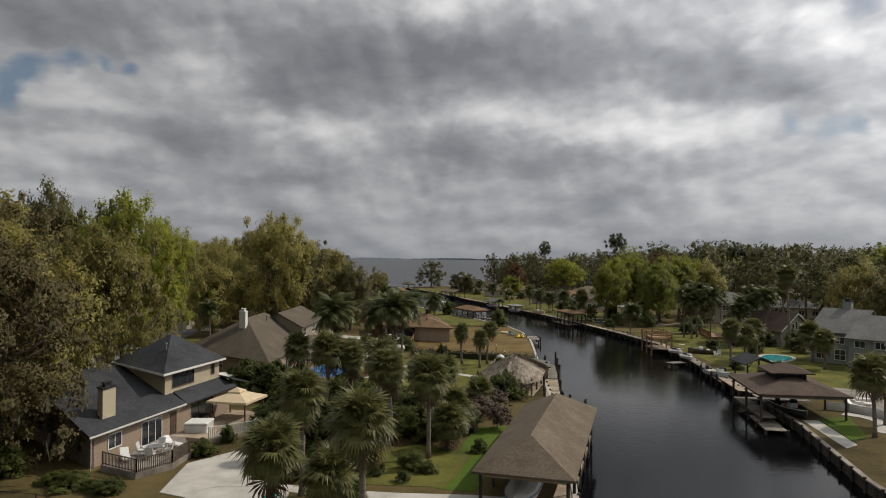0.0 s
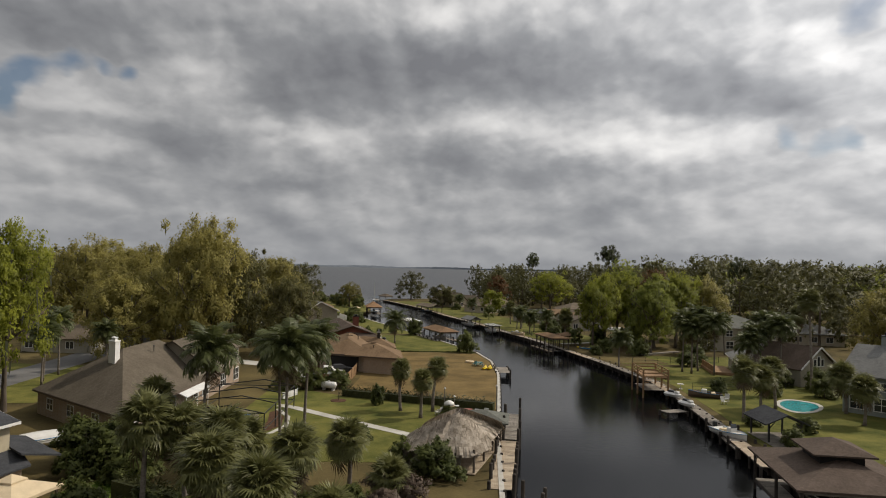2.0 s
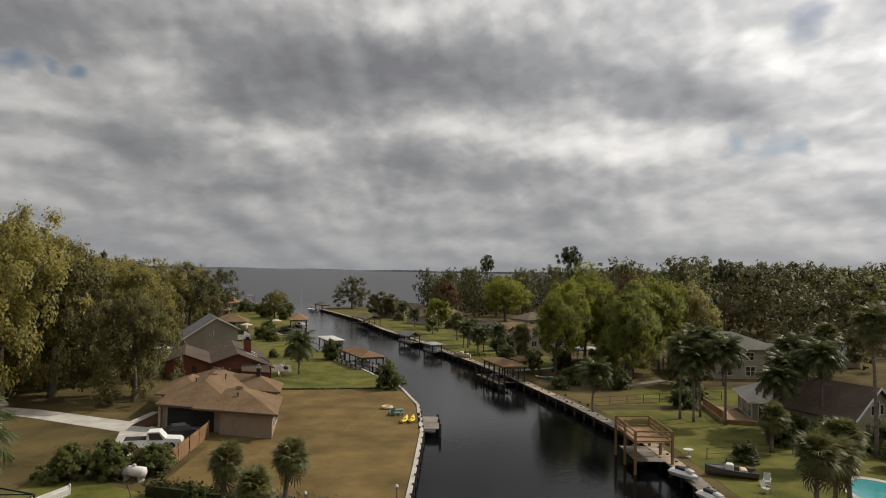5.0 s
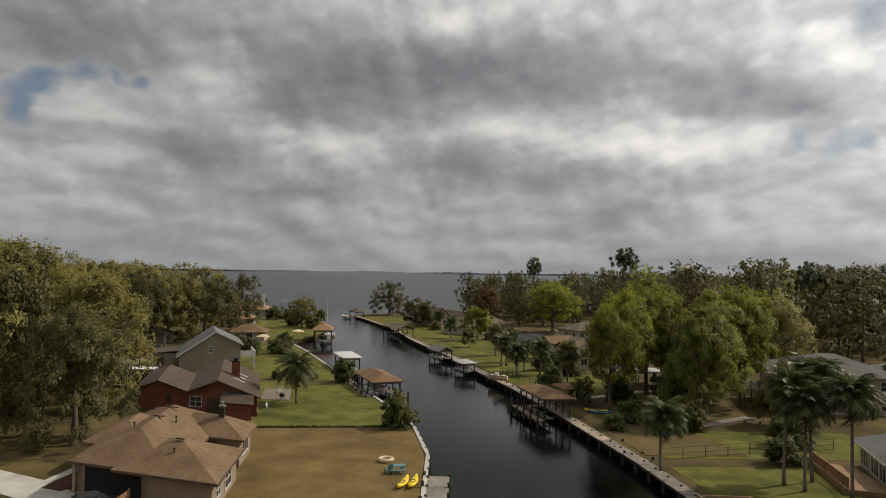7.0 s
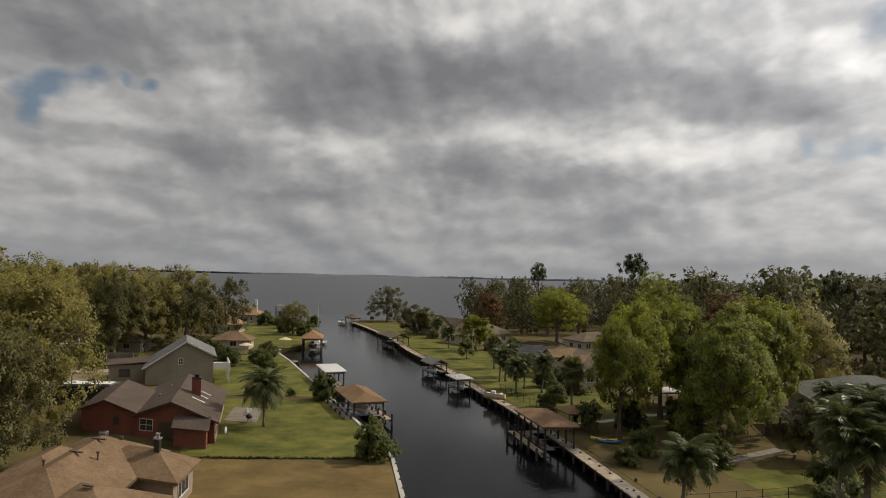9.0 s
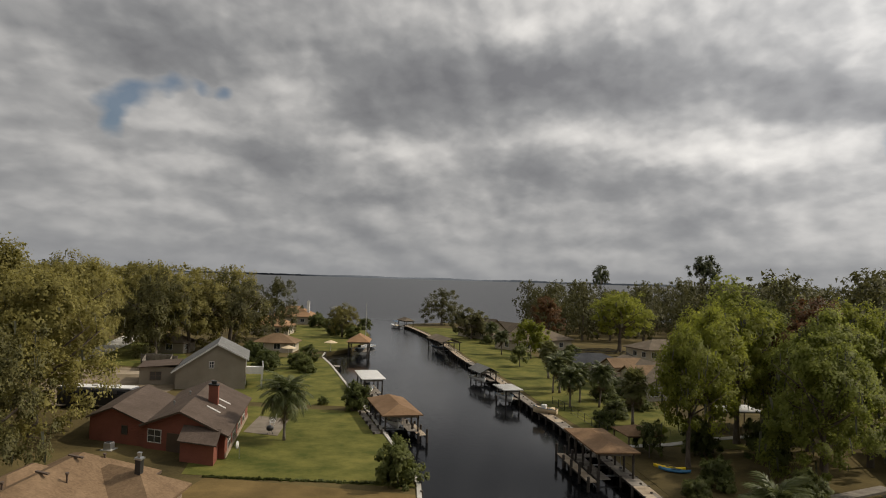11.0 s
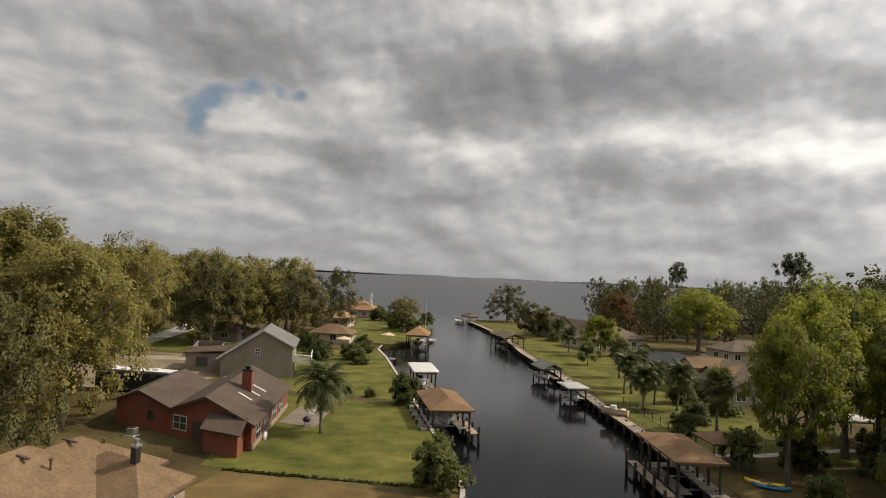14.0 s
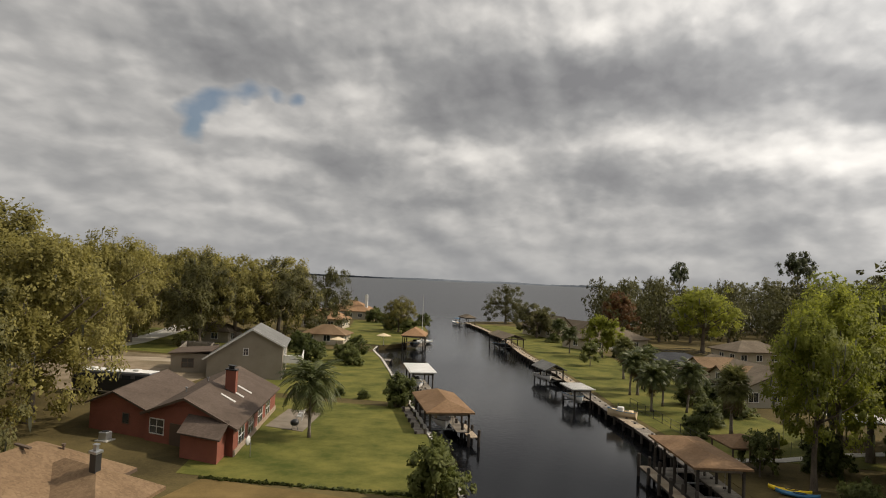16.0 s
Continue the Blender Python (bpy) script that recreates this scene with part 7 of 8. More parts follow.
def lounger(x, y, z, turn, label="white sun lounger on the deck", group="sun loungers"):
    t = thing("sun_lounger", x, y, z, label, "lounger", group, turn)
    part("frame", Geo().box(-0.32, -0.95, 0.25, 0.32, 0.5, 0.33), WHITE, t)
    part("backrest", Geo().beam((0, 0.48, 0.33), (0, 1.0, 0.75), 0.62, 0.06), WHITE, t)
    for a in (-0.28, 0.28):
        for b in (-0.85, 0.4):
            part("leg", Geo().box(a - 0.03, b - 0.03, 0, a + 0.03, b + 0.03, 0.25), WHITE, t)


def round_table(x, y, z, r, material, label, h=0.72):
    t = thing("garden_table", x, y, z, label, "table")
    part("tabletop", Geo().tube([(0, 0, h), (0, 0, h + 0.04)], r, 16), material, t)
    part("stem", Geo().tube([(0, 0, 0), (0, 0, h)], [0.09, 0.05], 8), material, t)
    part("foot", Geo().tube([(0, 0, 0), (0, 0, 0.05)], r * 0.55, 12), material, t)


for i, (dx, dy, a) in enumerate(((-1.0, 0.2, 90), (0.9, 0.5, -90), (0.1, -0.9, 180), (0.0, 1.2, 0))):
    garden_chair(-19.2 + dx, 55.6 + dy, G + 0.45, a + 180, OFFWHITE, "white garden chair on the deck", "chairs on the deck")
round_table(-19.2, 55.7, G + 0.45, 0.6, STEEL, "round grey garden table on the deck")
lounger(-20.9, 54.4, G + 0.45, 30)
lounger(-18.7, 58.2, G + 0.45, 60)
lounger(-20.1, 57.6, G + 0.45, -40)


def hot_tub(x, y, z):
    t = thing("hot_tub", x, y, z, "white hot tub with a closed pale lid", "hot tub")
    part("body", Geo().soft_box(-1.0, -1.0, 0, 1.0, 1.0, 0.75, 0.1), OFFWHITE, t)
    part("lid", Geo().soft_box(-1.04, -1.04, 0.75, 1.04, 1.04, 0.88, 0.05), WHITE, t)


hot_tub(-18.4, 63.6, G + 0.4)


def vehicle(x, y, turn, body_mat, label, kind="car", name="car"):
    """A car, pickup or coach built from a side profile; the front points along +y."""
    t = thing(name, x, y, G + 0.06, label, "vehicle", "", turn)
    prof = {"car": [(-2.2, 0.35), (-2.25, 0.75), (-2.1, 0.95), (-1.6, 1.0), (-0.95, 1.45), (0.35, 1.45), (1.05, 0.98), (1.95, 0.85), (2.2, 0.65), (2.2, 0.35)],
            "pickup": [(-2.75, 0.5), (-2.78, 1.08), (-0.62, 1.08), (-0.55, 1.78), (0.55, 1.8), (1.15, 1.15), (2.45, 1.05), (2.65, 0.8), (2.65, 0.45)]}[kind]
    w = 0.88 if kind == "car" else 0.96
    rs = [[(sx * w * (1.0 if z < 1.05 else 0.86), y, z) for y, z in prof] for sx in (-1, -0.96, 0.96, 1)]
    rs[0] = [(x_ * 0.985, y_ * 0.985, z_) for x_, y_, z_ in rs[0]]
    rs[3] = [(x_ * 0.985, y_ * 0.985, z_) for x_, y_, z_ in rs[3]]
    b = part("body", Geo().rings(rs), body_mat, t)
    top = 1.45 if kind == "car" else 1.79
    y0, y1, c0, c1 = (-1.5, 0.95, -0.95, 0.35) if kind == "car" else (-0.56, 1.1, -0.5, 0.52)
    for s in (-1, 1):
        part("side_window", Geo().add([(s * w * 0.93, y0 + 0.25, 1.06), (s * w * 0.93, y1 - 0.2, 1.06), (s * w * 0.87, c1, top - 0.1), (s * w * 0.87, c0 + 0.05, top - 0.1)] + [(s * w * 0.7, y0 + 0.25, 1.06), (s * w * 0.7, y1 - 0.2, 1.06), (s * w * 0.7, c1, top - 0.1), (s * w * 0.7, c0 + 0.05, top - 0.1)],
             [(0, 1, 2, 3), (0, 4, 5, 1), (1, 5, 6, 2), (2, 6, 7, 3), (3, 7, 4, 0), (7, 6, 5, 4)]), PANE, t)
        part("headlight", Geo().box(s * w * 0.7 - 0.15, prof[-1][0] - 0.06, 0.62, s * w * 0.7 + 0.15, prof[-1][0] + 0.012, 0.8), OFFWHITE, t)
        for yy in (-1.35, 1.4) if kind == "car" else (-1.7, 1.65):
            r = 0.33 if kind == "car" else 0.4
            wh = part("wheel", Geo().tube([(s * (w - 0.2), yy, r - 0.02), (s * (w + 0.03), yy, r - 0.02)], r, 14), RUBBER, t)
            part("rim", Geo().tube([(s * (w + 0.02), yy, r - 0.02), (s * (w + 0.045), yy, r - 0.02)], r * 0.6, 10), STEEL, wh)
    part("windscreen", Geo().add([(-w * 0.82, y1 + 0.03, 1.1), (w * 0.82, y1 + 0.03, 1.1), (w * 0.74, c1 + 0.07, top - 0.05), (-w * 0.74, c1 + 0.07, top - 0.05)] + [(-w * 0.82, y1 - 0.3, 1.1), (w * 0.82, y1 - 0.3, 1.1), (w * 0.74, c1 - 0.2, top - 0.05), (-w * 0.74, c1 - 0.2, top - 0.05)],
         [(0, 1, 2, 3), (0, 4, 5, 1), (1, 5, 6, 2), (2, 6, 7, 3), (3, 7, 4, 0), (7, 6, 5, 4)]), PANE, t)
    if kind == "pickup":
        # flat sheet on the solid body; its dark colour stands for the shaded hollow
        part("load_bed", Geo().box(-w * 0.84, -2.7, 1.075, w * 0.84, -0.66, 1.09), DARK, t, "flat dark sheet painted as a shaded load bed")
    return t


vehicle(-4.6, 127.4, -80, WHITE, "white pickup truck parked in the drive", "pickup", "pickup_truck")
vehicle(-3.2, 131.6, -66, BLACK, "black car parked before the garage")


def motorhome(x, y, turn):
    t = thing("motorhome", x, y, G, "long white motorhome parked behind the red house", "motorhome", "", turn)
    part("body", Geo().soft_box(-1.25, -5.0, 0.5, 1.25, 5.0, 2.8, 0.12), SLATE, t)
    part("roof_panel", Geo().box(-1.15, -4.8, 2.8, 1.15, 4.8, 2.86), WHITE, t)
    for yy in (-2.6, 0.4, 3.0):
        part("roof_vent", Geo().soft_box(-0.4, yy - 0.4, 2.86, 0.4, yy + 0.4, 3.08, 0.08), OFFWHITE, t)
    for s in (-1, 1):
        part("stripe", Geo().box(s * 1.255 - 0.005, -4.9, 0.55, s * 1.255 + 0.005, 4.9, 2.1), BLACK, t)
        for k in range(5):
            part("window", Geo().box(s * 1.26 - 0.01, -4.2 + 1.7 * k, 1.95, s * 1.26 + 0.01, -3.1 + 1.7 * k, 2.45), PANE, t)
        for yy in (-3.0, 3.2):
            part("wheel", Geo().tube([(s * 1.0, yy, 0.45), (s * 1.27, yy, 0.45)], 0.45, 12), RUBBER, t)


motorhome(-26.2, 187.4, 94)


def kayak(x, y, turn, material, label, l=3.1):
    t = thing("kayak", x, y, G + 0.03, label, "kayak", "kayaks on the lawn", turn)
    rs = []
    for i in range(9):
        s = i / 8
        k = 0.40 * math.sin(math.pi * min(max(s, 0.03), 0.97)) ** 0.6
        lift = 0.16 * abs(2 * s - 1) ** 3
        rs.append([(k * math.cos(a), -l / 2 + l * s, 0.17 + lift + 0.16 * math.sin(a)) for a in np.linspace(0, 2 * math.pi, 11)[:-1]])
    part("hull", Geo().rings(rs), material, t, "", True)
    part("cockpit", Geo().rings([[(0.24 * f * math.cos(a), 0.5 * f * math.sin(a) - 0.15, z) for a in np.linspace(0, 2 * math.pi, 13)[:-1]] for f, z in ((1.0, 0.31), (1.0, 0.36), (0.82, 0.36), (0.8, 0.22))]), BLACK, t)


kayak(20.1, 139.4, -14, YELLOW, "bright yellow kayak lying on the lawn")
kayak(21.0, 139.6, -10, YELLOW, "bright yellow kayak lying on the lawn")
kayak(44.6, 171.6, 70, YELLOW, "yellow kayak on the bank by the trees")
kayak(44.9, 170.7, 72, BLUE, "blue kayak on the bank by the trees")


def ring_float(x, y):
    t = thing("swim_ring", x, y, G + 0.02, "pale inflatable ring on the dry lawn", "float")
    rs = [[((0.62 + 0.2 * math.cos(b)) * math.cos(a), (0.62 + 0.2 * math.cos(b)) * math.sin(a), 0.2 + 0.2 * math.sin(b)) for b in np.linspace(0, 2 * math.pi, 9)[:-1]] for a in np.linspace(0, 2 * math.pi, 21)]
    part("tube", Geo().rings(rs, caps=False), CREAM, t, "", True)


ring_float(18.1, 146.7)


def climbing_toy(x, y):
    t = thing("picnic_table", x, y, G, "teal plastic picnic table on the dry lawn", "table", "", 12)
    part("tabletop", Geo().soft_box(-0.75, -0.4, 0.6, 0.75, 0.4, 0.68, 0.04), TEAL, t)
    for s in (-1, 1):
        part("bench", Geo().soft_box(-0.75, s * 0.75 - 0.16, 0.36, 0.75, s * 0.75 + 0.16, 0.42, 0.03), TEAL, t)
        part("leg_frame", Geo().beam((s * 0.5, -0.85, 0), (s * 0.5, -0.3, 0.6), 0.1, 0.08).beam((s * 0.5, 0.85, 0), (s * 0.5, 0.3, 0.6), 0.1, 0.08).beam((s * 0.5, -0.75, 0.34), (s * 0.5, 0.75, 0.34), 0.06, 0.06), TEAL, t)


climbing_toy(19.4, 143.2)
garden_chair(18.6, 142.6, G, 40, TEAL, "low teal plastic chair on the dry lawn", "lawn toys")


def plank_fence(name, pts, h, label, material=RED_WOOD, board=0.15):
    t = thing(name, 0, 0, 0, label, "fence")
    boards, rails = Geo(), Geo()
    for (x0, y0), (x1, y1) in zip(pts[:-1], pts[1:]):
        n = max(1, int(math.hypot(x1 - x0, y1 - y0) / (board + 0.012)))
        for i in range(n):
            a, b = (i + 0.04) / n, (i + 0.96) / n
            boards.beam((x0 + (x1 - x0) * a, y0 + (y1 - y0) * a, G + h / 2), (x0 + (x1 - x0) * b, y0 + (y1 - y0) * b, G + h / 2), 0.025, h)
        for z in (0.35, h - 0.3):
            rails.beam((x0, y0, G + z), (x1, y1, G + z), 0.12, 0.09)
        m = max(1, int(math.hypot(x1 - x0, y1 - y0) / 2.4))
        for i in range(m + 1):
            x, y = x0 + (x1 - x0) * i / m, y0 + (y1 - y0) * i / m
            part("post", Geo().box(x - 0.06, y - 0.06, G, x + 0.06, y + 0.06, G + h + 0.08), material, t)
    ob = part("boarding", boards, material, t)
    ob["kind"] = "stuff"
    part("railing", rails, material, t)


plank_fence("board_fence", [(-4.5, 121.6), (-1.2, 120.2), (-0.9, 126.0), (-0.7, 132.4)], 1.6, "pale timber fence beside the drive")
plank_fence("board_fence", [(-33.4, 220.6), (-28, 222), (-25, 214)], 1.8, "weathered board fence round a yard", OLD_WOOD)
plank_fence("board_fence", [(-38.2, 219.7), (-33.7, 221.1), (-38.0, 231.0), (-43.0, 230.0), (-38.2, 219.7)], 1.9, "closed pen of weathered grey boards", OLD_WOOD)
plank_fence("board_fence", [(-44, 230), (-36, 229)], 1.8, "weathered board fence beside the sandy drive", OLD_WOOD)


def wire_fence(pts, h, label):
    t = thing("wire_fence", 0, 0, 0, label, "fence")
    g = Geo()
    for (x0, y0), (x1, y1) in zip(pts[:-1], pts[1:]):
        n = max(1, int(math.hypot(x1 - x0, y1 - y0) / 2.5))
        for i in range(n + 1):
            x, y = x0 + (x1 - x0) * i / n, y0 + (y1 - y0) * i / n
            part("post", Geo().tube([(x, y, G), (x, y, G + h)], 0.04, 5), BLACK, t)
        for z in (0.1, h * 0.5, h):
            g.tube([(x0, y0, G + z), (x1, y1, G + z)], 0.02, 4)
    part("wire_mesh", g, BLACK, t)


wire_fence([(49, 122.6), (56, 123.6), (64, 125)], 1.1, "low dark wire fence across the lawn")
wire_fence([(45.6, 148.2), (56, 151), (66, 153)], 1.2, "dark wire fence between two lawns")
wire_fence([(-29, 46), (-22, 44.5), (-16, 41)], 1.3, "dark wire fence below the house")
wire_fence([(35.2, 206), (38, 196), (40.5, 186)], 1.1, "dark wire fence behind the boardwalk")


def gas_tank(x, y, turn):
    t = thing("gas_tank", x, y, G, "white horizontal gas tank beside the hedge", "tank", "", turn)
    part("vessel", Geo().tube([(0, -1.1, 0.75), (0, -0.95, 0.75), (0, 0.95, 0.75), (0, 1.1, 0.75)], [0.15, 0.45, 0.45, 0.15], 14), WHITE, t, "", True)
    part("dome", Geo().tube([(0, 0, 1.15), (0, 0, 1.35)], [0.16, 0.14], 8), OFFWHITE, t)
    for yy in (-0.7, 0.7):
        part("foot", Geo().box(-0.35, yy - 0.08, 0, 0.35, yy + 0.08, 0.36), CONCRETE, t)


gas_tank(-3.0, 117.6, 70)


def bench(x, y, turn, label, l=1.8):
    t = thing("garden_bench", x, y, G, label, "bench", "", turn)
    part("seat", Geo().soft_box(-l / 2, -0.2, 0.4, l / 2, 0.2, 0.46, 0.02), OLD_WOOD, t)
    for s in (-1, 1):
        part("leg", Geo().box(s * (l / 2 - 0.2) - 0.05, -0.18, 0, s * (l / 2 - 0.2) + 0.05, 0.18, 0.4), OLD_WOOD, t)


bench(60.4, 142.5, 80, "pale bench on the terrace", 2.6)
bench(63, 165.5, 10, "long pale bench among trees", 2.6)
boat(48.6, 117.2, G - 0.2, 70, 4.4, 1.6, "upturned dark skiff on the lawn", hull=TRIM, motor=False)
boat(-24.6, 86.0, G + 0.2, 150, 5.6, 2.0, "boat under a pale cover beside the house", cover=True, motor=False)
garden_chair(50.4, 114.5, G, 150, OFFWHITE, "pale chair beside the dock", "chairs by the dock")
garden_chair(49.2, 112.6, G, 200, OFFWHITE, "pale chair beside the dock", "chairs by the dock")
round_table(47.6, 123.6, G, 0.5, OFFWHITE, "small pale round table on the lawn")


def air_conditioner(x, y, turn=0):
    t = thing("air_conditioner", x, y, G, "grey air-conditioning unit on a pad", "air conditioner", "", turn)
    part("pad", Geo().box(-0.6, -0.6, 0, 0.6, 0.6, 0.1), CONCRETE, t)
    part("case", Geo().soft_box(-0.4, -0.4, 0.1, 0.4, 0.4, 0.8, 0.05), STEEL, t)
    part("grille", Geo().tube([(0, 0, 0.8), (0, 0, 0.84)], 0.32, 12), BLACK, t)


air_conditioner(-12.6, 167.6)
for x, y in ((-0.8, 183.5), (-0.3, 181.8)):
    garden_chair(x, y, G + 0.05, 100, WHITE, "white chair on the side patio", "chairs beside the red house")


def barrel(x, y):
    t = thing("fire_pit", x, y, G, "round black kettle barbecue on the patio", "barbecue")
    part("bowl", Geo().tube([(0, 0, 0.45), (0, 0, 0.6), (0, 0, 0.85), (0, 0, 1.05)], [0.25, 0.42, 0.42, 0.15], 12), BLACK, t, "", True)
    for a in (0, 2.1, 4.2):
        part("leg", Geo().tube([(0.2 * math.cos(a), 0.2 * math.sin(a), 0.5), (0.38 * math.cos(a), 0.38 * math.sin(a), 0)], 0.025, 5), BLACK, t)


barrel(0.9, 177.6)
for x, y in ((-19.5, 247), (-14, 262)):
    t = thing("patio_umbrella", x, y, G, "open pale garden umbrella on a pole", "umbrella", "garden umbrellas")
    part("pole", Geo().tube([(0, 0, 0), (0, 0, 2.6)], 0.04, 6), WHITE, t)
    part("canopy", Geo().tube([(0, 0, 2.15), (0, 0, 2.2), (0, 0, 2.75)], [1.7, 1.68, 0.06], 8), CREAM, t)
    part("base", Geo().tube([(0, 0, 0), (0, 0, 0.1)], 0.3, 10), BLACK, t)



def egg_grill(x, y):
    t = thing("egg_grill", x, y, G, "white domed outdoor cooker on a stand", "cooker")
    part("bowl", Geo().tube([(0, 0, 0.5), (0, 0, 0.65), (0, 0, 0.95), (0, 0, 1.05)], [0.25, 0.5, 0.62, 0.64], 14), CREAM, t, "", True)
    part("lid", Geo().tube([(0, 0, 1.06), (0, 0, 1.3), (0, 0, 1.5), (0, 0, 1.6)], [0.64, 0.58, 0.35, 0.08], 14), WHITE, t, "", True)
    part("shelf", Geo().box(0.62, -0.3, 0.95, 1.15, 0.3, 1.0), OFFWHITE, t)
    for a in (0.5, 2.6, 4.7):
        part("leg", Geo().tube([(0.3 * math.cos(a), 0.3 * math.sin(a), 0.6), (0.45 * math.cos(a), 0.45 * math.sin(a), 0)], 0.04, 6), STEEL, t)


def ice_chest(x, y, turn):
    t = thing("ice_chest", x, y, G, "white storage box with a faded red lid", "storage box", "", turn)
    part("box", Geo().soft_box(-0.75, -0.45, 0, 0.75, 0.45, 0.85, 0.05), OFFWHITE, t)
    part("lid", Geo().soft_box(-0.78, -0.48, 0.85, 0.78, 0.48, 0.95, 0.04), RED_WALL, t, "faded red lid")


def post_lamp(x, y, h, label="slim pale garden lamp post"):
    t = thing("lamp_post", x, y, G, label, "lamp", "lamp posts")
    part("pole", Geo().tube([(0, 0, 0), (0, 0, h)], 0.06, 6), OLD_WOOD, t)
    part("lamp_head", Geo().tube([(0, 0, h), (0, 0, h + 0.08), (0, 0, h + 0.22)], [0.1, 0.16, 0.05], 8), OFFWHITE, t)


egg_grill(12.9, 104.0)
ice_chest(14.7, 102.4, -8)
post_lamp(12.4, 105.6, 2.6)
post_lamp(13.5, 104.4, 1.9)
post_lamp(18.6, 105.6, 3.0)
garden_chair(16.0, 101.9, G, 170, WHITE, "white plastic chair by the dock shelter", "chairs by the hut")
garden_chair(16.9, 102.6, G, 140, OFFWHITE, "white plastic chair by the dock shelter", "chairs by the hut")
garden_chair(11.6, 103.2, G, 60, OFFWHITE, "white plastic chair by the dock shelter", "chairs by the hut")
round_table(17.6, 101.4, G, 0.5, STEEL, "round grey table by the dock shelter")
plank_fence("picket_fence", [(-7.8, 110.8), (-6.6, 114.0)], 0.8, "short low white picket fence on the lawn", WHITE, 0.1)
slab_of("tree_ring", [(-0.8 + 1.0 * math.cos(a), 110.6 + 1.1 * math.sin(a)) for a in np.linspace(0, 6.1, 14)], 0.06, MULCH, "ring of red mulch under a sapling")
t = thing("sapling", -0.8, 110.6, G, "leafless young tree in a mulch ring", "tree")
part("trunk", trunk_geo(np.random.default_rng(8), 3.4, 1.2, 3.4, 0.05, 9), BARK, t)
slab_of("planting_bed", [(-8.2, 91.6), (-6.2, 93.8), (-5.1, 97), (-5.6, 100.8), (-7.2, 104.4), (-7.7, 103), (-6.9, 98.5), (-7.3, 95)], 0.05, MULCH, "dark mulch bed inside pale edging")
slab_of("boardwalk_lawn", band([(54.2, 162.4), (59.0, 165.6), (64.0, 168.8)], 1.3), 0.22, OLD_WOOD, "pale timber walk over the lawn")

slab_of("patio_curve", band([(45.6, 72.5), (47.0, 71.0), (47.4, 68.8), (46.2, 66.4), (44.4, 64.6)], 1.6), 0.06, CONCRETE, "curved pale patio strip")
plank_fence("picket_fence", [(44.8, 74.5), (46.8, 73.6), (48.2, 71.4), (48.4, 68.6)], 0.85, "curved white picket rail round a patio", WHITE, 0.1)
for x, y, a in ((48.6, 75.2, 30), (50.2, 76.8, 60), (51.4, 78.8, 80)):
    lounger(x, y, G + 0.05, a, "white sun lounger on the east terrace", "loungers on the terrace")
round_table(49.4, 74.0, G + 0.05, 0.55, WHITE, "round white table on the east terrace")
garden_gazebo(58.5, 195.5, 10, 6.0, 5.0, "open shed with a pale metal roof among trees", OFFWHITE, TRIM, 2.4, 0.4, False)

# ==== garden plants ====
CAB = "cabbage palm with a round grey-green head"
FEA = "feather palm with drooping green fronds"
for x, y, h, size in ((-1.2, 38.0, 7.3, 1.45), (-7.2, 42.8, 4.3, 1.6), (-6.3, 48.0, 6.7, 1.4), (-7.6, 67.2, 7.0, 1.5), (-1.0, 60.4, 6.6, 1.45), (2.2, 56.6, 6.4, 1.4), (-2.3, 65.2, 6.7, 1.4), (-5.2, 68.2, 6.4, 1.4), (-3.6, 42.0, 3.2, 1.4), (-14.0, 85.6, 5.0, 1.5),
                      (4.6, 64.0, 2.4, 1.4), (7.4, 73.0, 2.0, 1.3), (3.8, 59.0, 2.2, 1.4), (1.5, 69.0, 5.0, 1.4), (-2.4, 71.5, 4.8, 1.45), (4.2, 77.5, 3.6, 1.4), (-9.0, 55.6, 2.0, 1.3), (-4.0, 54.5, 2.6, 1.4), 
                      (7.2, 105.2, 4.7, 1.05), (9.6, 101.6, 4.2, 1.05), (11.0, 105.2, 5.1, 1.05),
                      (57.1, 125.1, 3.4, 1.2), (54.7, 110.1, 5.0, 1.5), (47.3, 103.1, 5.6, 1.3), (51.0, 106.5, 4.4, 1.4), (66.5, 122.6, 13.2, 1.5), (62.5, 108.0, 4.6, 1.5), (60.6, 101.5, 4.2, 1.5),
                      (42.8, 63.2, 5.6, 1.5), (46.8, 67.6, 5.0, 1.5), (44.8, 192.8, 5.2, 1.7), (36.2, 232.5, 5.0, 1.6), (79.5, 150.0, 9.5, 1.5), (37.0, 216, 4.2, 1.3)):
    palm("cabbage", x, y, h, CAB, size, "cabbage palms")
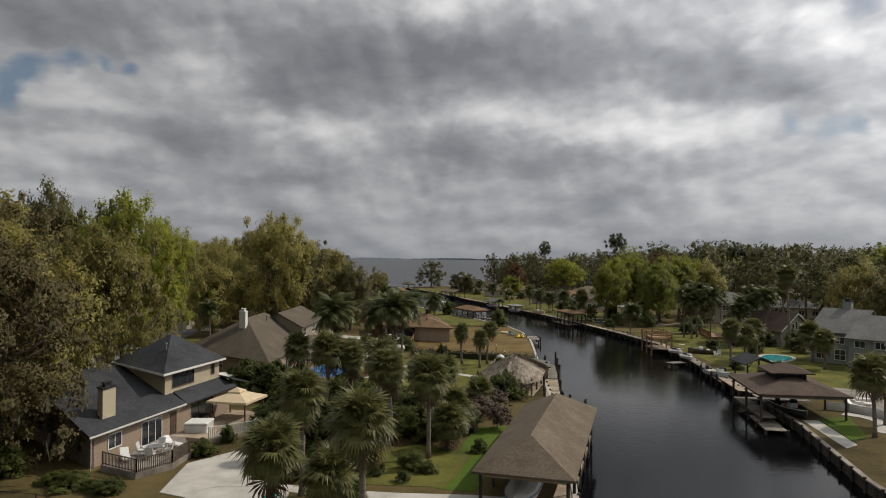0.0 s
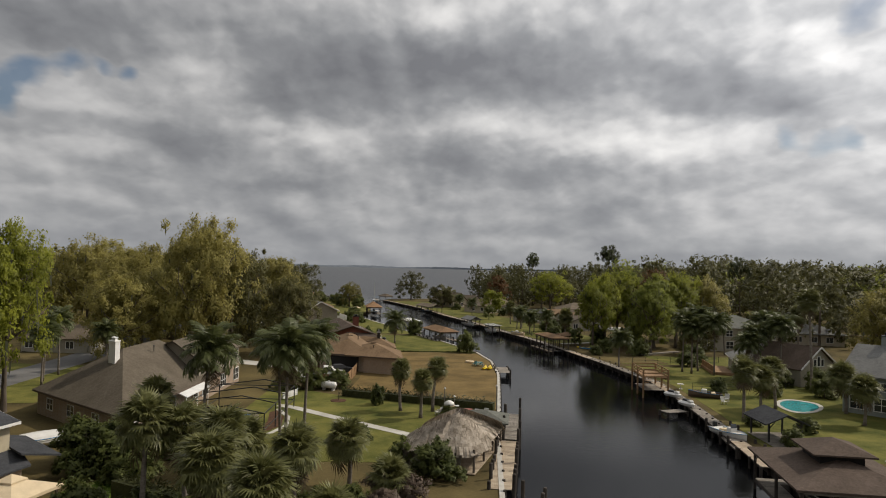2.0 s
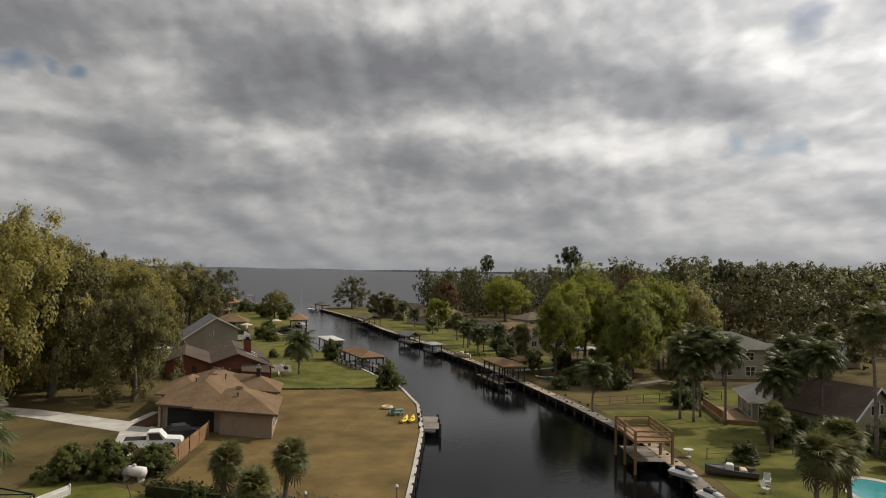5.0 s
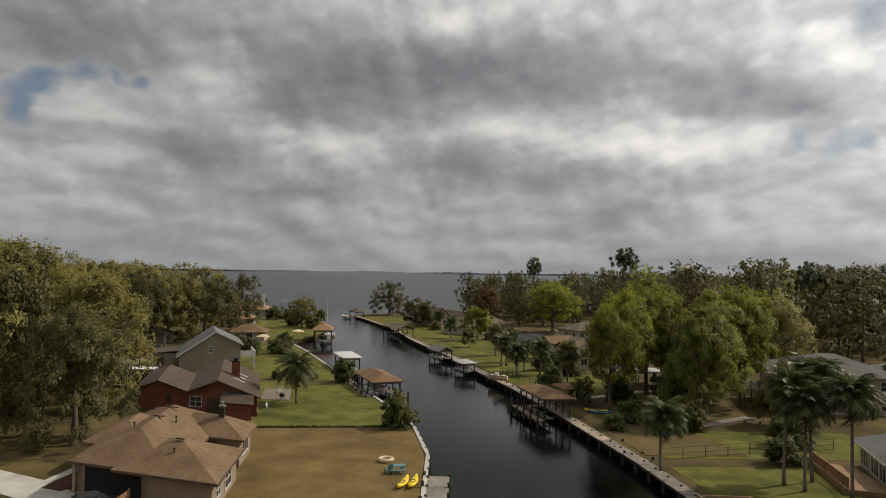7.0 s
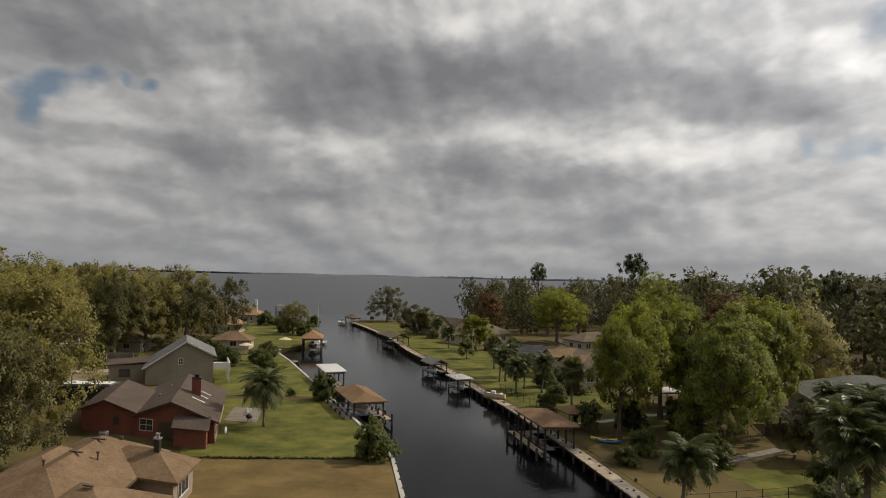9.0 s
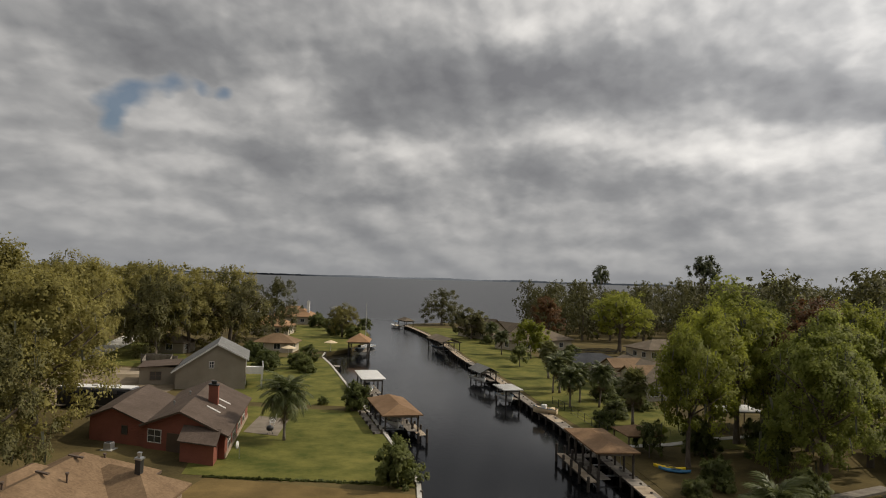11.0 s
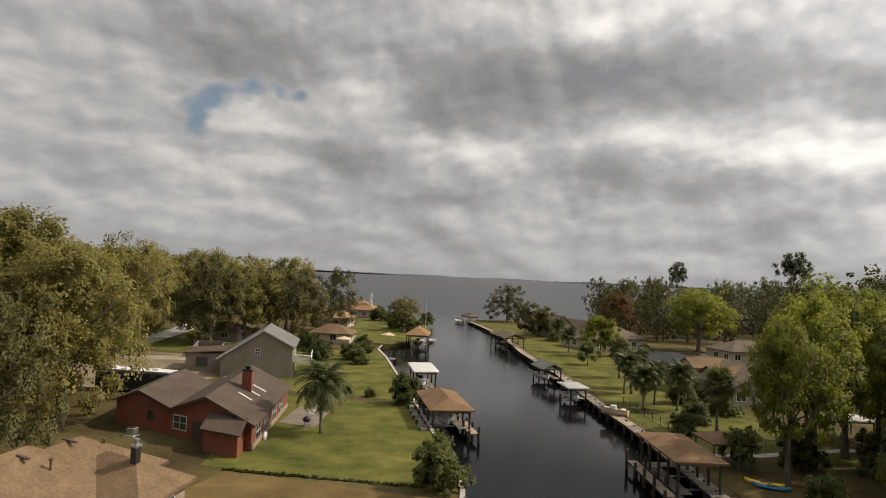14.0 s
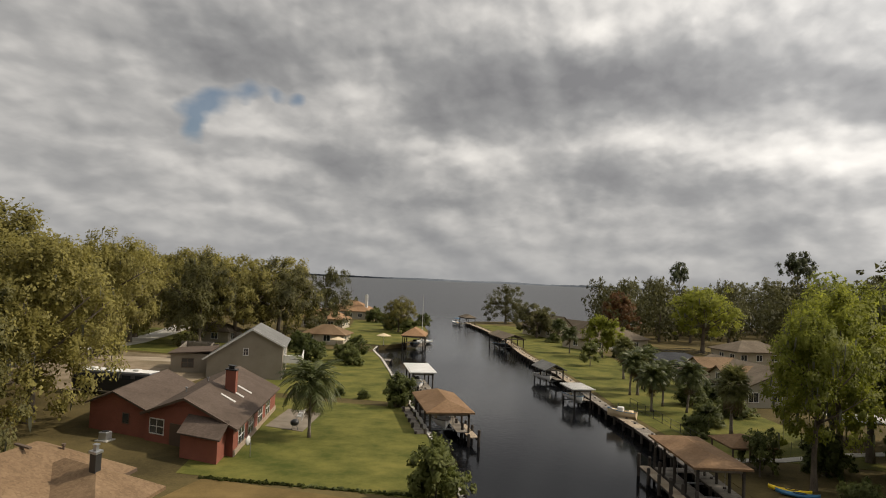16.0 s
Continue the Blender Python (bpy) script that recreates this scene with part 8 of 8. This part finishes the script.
for x, y, h, size in ((-2.2, 84.6, 9.6, 1.3), (-1.3, 88.9, 9.9, 1.3), (-3.9, 90.5, 8.6, 1.25), (-10.2, 86.9, 8.9, 1.35), (-43, 120.5, 7.6, 1.1), (-43.8, 126, 8.0, 1.1), (-41.5, 117.5, 6.6, 1.0),
                      (-39, 131, 6.0, 1.0), (44.4, 144.3, 5.0, 1.05), (54.3, 140.6, 8.6, 1.15), (55.2, 138.8, 7.6, 1.15), (57.4, 141.6, 9.6, 1.2),
                      (66.0, 136.0, 9.0, 1.25), (63.2, 133.4, 7.4, 1.2), (66.4, 131.0, 8.8, 1.2), (61.0, 131.6, 6.2, 1.1), (68.2, 166, 6.6, 1.0), (72.5, 165, 6.8, 1.0), (58.4, 137.2, 8.6, 1.15), (35.9, 215.7, 4.6, 1.0), (37.6, 203.5, 4.2, 1.0), (39.5, 208, 4.4, 1.0), (42.0, 204.6, 4.8, 1.0), (38.2, 222, 4.6, 1.0),
                      (24, 298, 4.4, 1.0), (27, 270, 4.2, 1.0)):
    palm("feather", x, y, h, FEA, size, "feather palms")
palm("date", 3.4, 175.2, 5.0, "broad feather palm with long drooping fronds", 1.25, "feather palms")
for x, y, h, w in ((-6.6, 55.0, 1.6, 3.0), (-4.2, 56.4, 1.8, 3.2), (-7.4, 51.4, 1.2, 2.2), (-3.2, 53.4, 0.9, 1.5), (-24.2, 50.4, 0.9, 2.2), (-20.6, 49.0, 0.8, 2.0), (-15.8, 57.2, 1.4, 2.4), (-8.4, 58.6, 2.4, 4), (-6, 62, 2.4, 4), (-1, 64.5, 2.6, 5), (-3.5, 64.5, 2.6, 4), (-7.5, 67.5, 2.8, 5), (-1.5, 71.5, 2.8, 5), (3.2, 69.5, 2.4, 4), (-7, 79, 3, 5), (-7, 83, 2.8, 5), (-13.5, 84.5, 3, 5), (-11.4, 62.8, 1.8, 3), (-15.0, 61.0, 1.6, 1.6), (-31, 49, 3.0, 5), (-28.5, 52.0, 2.2, 3.4), (-22.5, 49.5, 1.2, 3), (-19.5, 48.5, 1.0, 2.6), (18.5, 161.4, 4.3, 4.8), (7.5, 193.8, 4.0, 4.6), (11.0, 79.6, 3.2, 4.6), (8.4, 83.4, 2.4, 3.2), (4.0, 91.4, 1.6, 2.0), (4.2, 108.6, 2.6, 2.0), (-2.2, 119.6, 2.6, 4.2), (-5.2, 118.6, 3.2, 4.2), (-8.6, 118, 3.0, 4.4),
                   (12.6, 103.4, 1.2, 2.2), (-15.5, 80, 4.2, 6.5), (-18.6, 82.5, 4.0, 5.5), (-12.6, 77.6, 3.2, 5.0), (-22.5, 88.5, 2.2, 2.6), (-5.0, 69.8, 2.6, 6.0), (0.6, 69.4, 2.4, 5.5), (4.8, 64.6, 3.0, 5.0), (2.0, 62.6, 3.0, 5.0), (6.4, 58.2, 1.2, 1.6),
                   (-11.6, 67.6, 3.4, 4.4), (-9.0, 62.6, 3.0, 4.0), (-1.6, 52.4, 1.1, 1.6), (0.4, 50.8, 0.9, 1.3), (2.2, 52.8, 1.0, 1.5), (52.4, 121.6, 2.0, 2.8), (47.0, 100.4, 1.6, 2.2), (46.4, 90.6, 2.2, 2.6), (51.5, 97.5, 1.8, 3.0),
                   (57.8, 147.4, 3.0, 4.0), (62.2, 129.6, 3.2, 4.4), (64.8, 127.6, 3.0, 4.0), (59.6, 127.6, 2.4, 3.4), (68.6, 124.4, 3.4, 4.2), (-12.5, 66.0, 2.6, 4.4), (-1.0, 75.0, 2.6, 4.6), (5.0, 70.5, 2.4, 3.6), (-5.0, 60.5, 2.4, 4.0), (1.0, 53.6, 1.6, 2.6), (-3.0, 47.6, 1.6, 2.6),  (62.0, 154.5, 3.6, 5.0), (47.6, 165.8, 3.0, 3.6), (53.5, 161.6, 3.4, 4.6), (49.5, 178.4, 4.2, 4.6), (56.6, 178, 4.6, 6.0), (44.6, 161.4, 2.2, 3.0), (40.8, 190.5, 2.4, 3.4), (43.2, 197, 2.8, 4.0), (47.5, 204, 3.0, 5.0),
                   (43.6, 210.4, 3.2, 5.0), (46, 216, 3.0, 6.0), (-4.2, 196.4, 1.8, 2.2), (-1.5, 197.5, 1.2, 1.8), (2.0, 196.8, 1.2, 2.0), (-20, 236, 3.0, 4.6), (-24, 240, 3.4, 5.0), (-27.5, 246, 3.6, 5.6), (-9.6, 226.6, 3.2, 4.4), (-12.4, 231.4, 3.4, 5.0), (-17.6, 228, 3.6, 5.5),
                   (-16.6, 297, 4.0, 6.0), (-24, 306, 4.6, 7.0), (-28.5, 321, 4.4, 7.0), (-37, 333, 5.0, 8.0), (-20, 330, 4.0, 6.0), (66, 118.5, 3.0, 4.0), (70, 122.5, 3.4, 4.6), (58.4, 118.2, 2.2, 3.2), (30.8, 283, 2.4, 4.0), (22.6, 296, 2.6, 4.4), (38, 268, 2.8, 4.6), (44, 272, 3.0, 6.0)):
    shrub(x, y, h, w)
for x, y in ((6.2, 66.5), (7.4, 69.4), (8.6, 65.6), (9.2, 72.4), (7.0, 73.6)):
    t = tree("bush", x, y, 2.4, 3.0, None, "tall dry reddish-brown ornamental grass", "ornamental_grass", "dry grasses")
    for c in t.children:
        if c.name.startswith("crown"):
            c.data = DRY_BUSH
# this hedge also paints the dark shadow strip along the lot line
hedge("hedge", [(-0.5, 113.9), (4.0, 112.2), (9.0, 110.2), (18.4, 106.8)], 1.0, 1.5, HEDGE_LEAF, "long clipped hedge at the lot line, darkened for its shadow strip")
hedge("hedge", [(5.5, 64.2), (0.5, 67.4), (-6, 70.6), (-12, 74.0)], 1.7, 1.6, HEDGE_LEAF, "thick dark hedge across the garden")
hedge("hedge", [(1.0, 160.4), (9, 160.9), (17, 161.4)], 0.12, 0.22, BUSH_LEAF, "low ragged grass edge between two lawns")
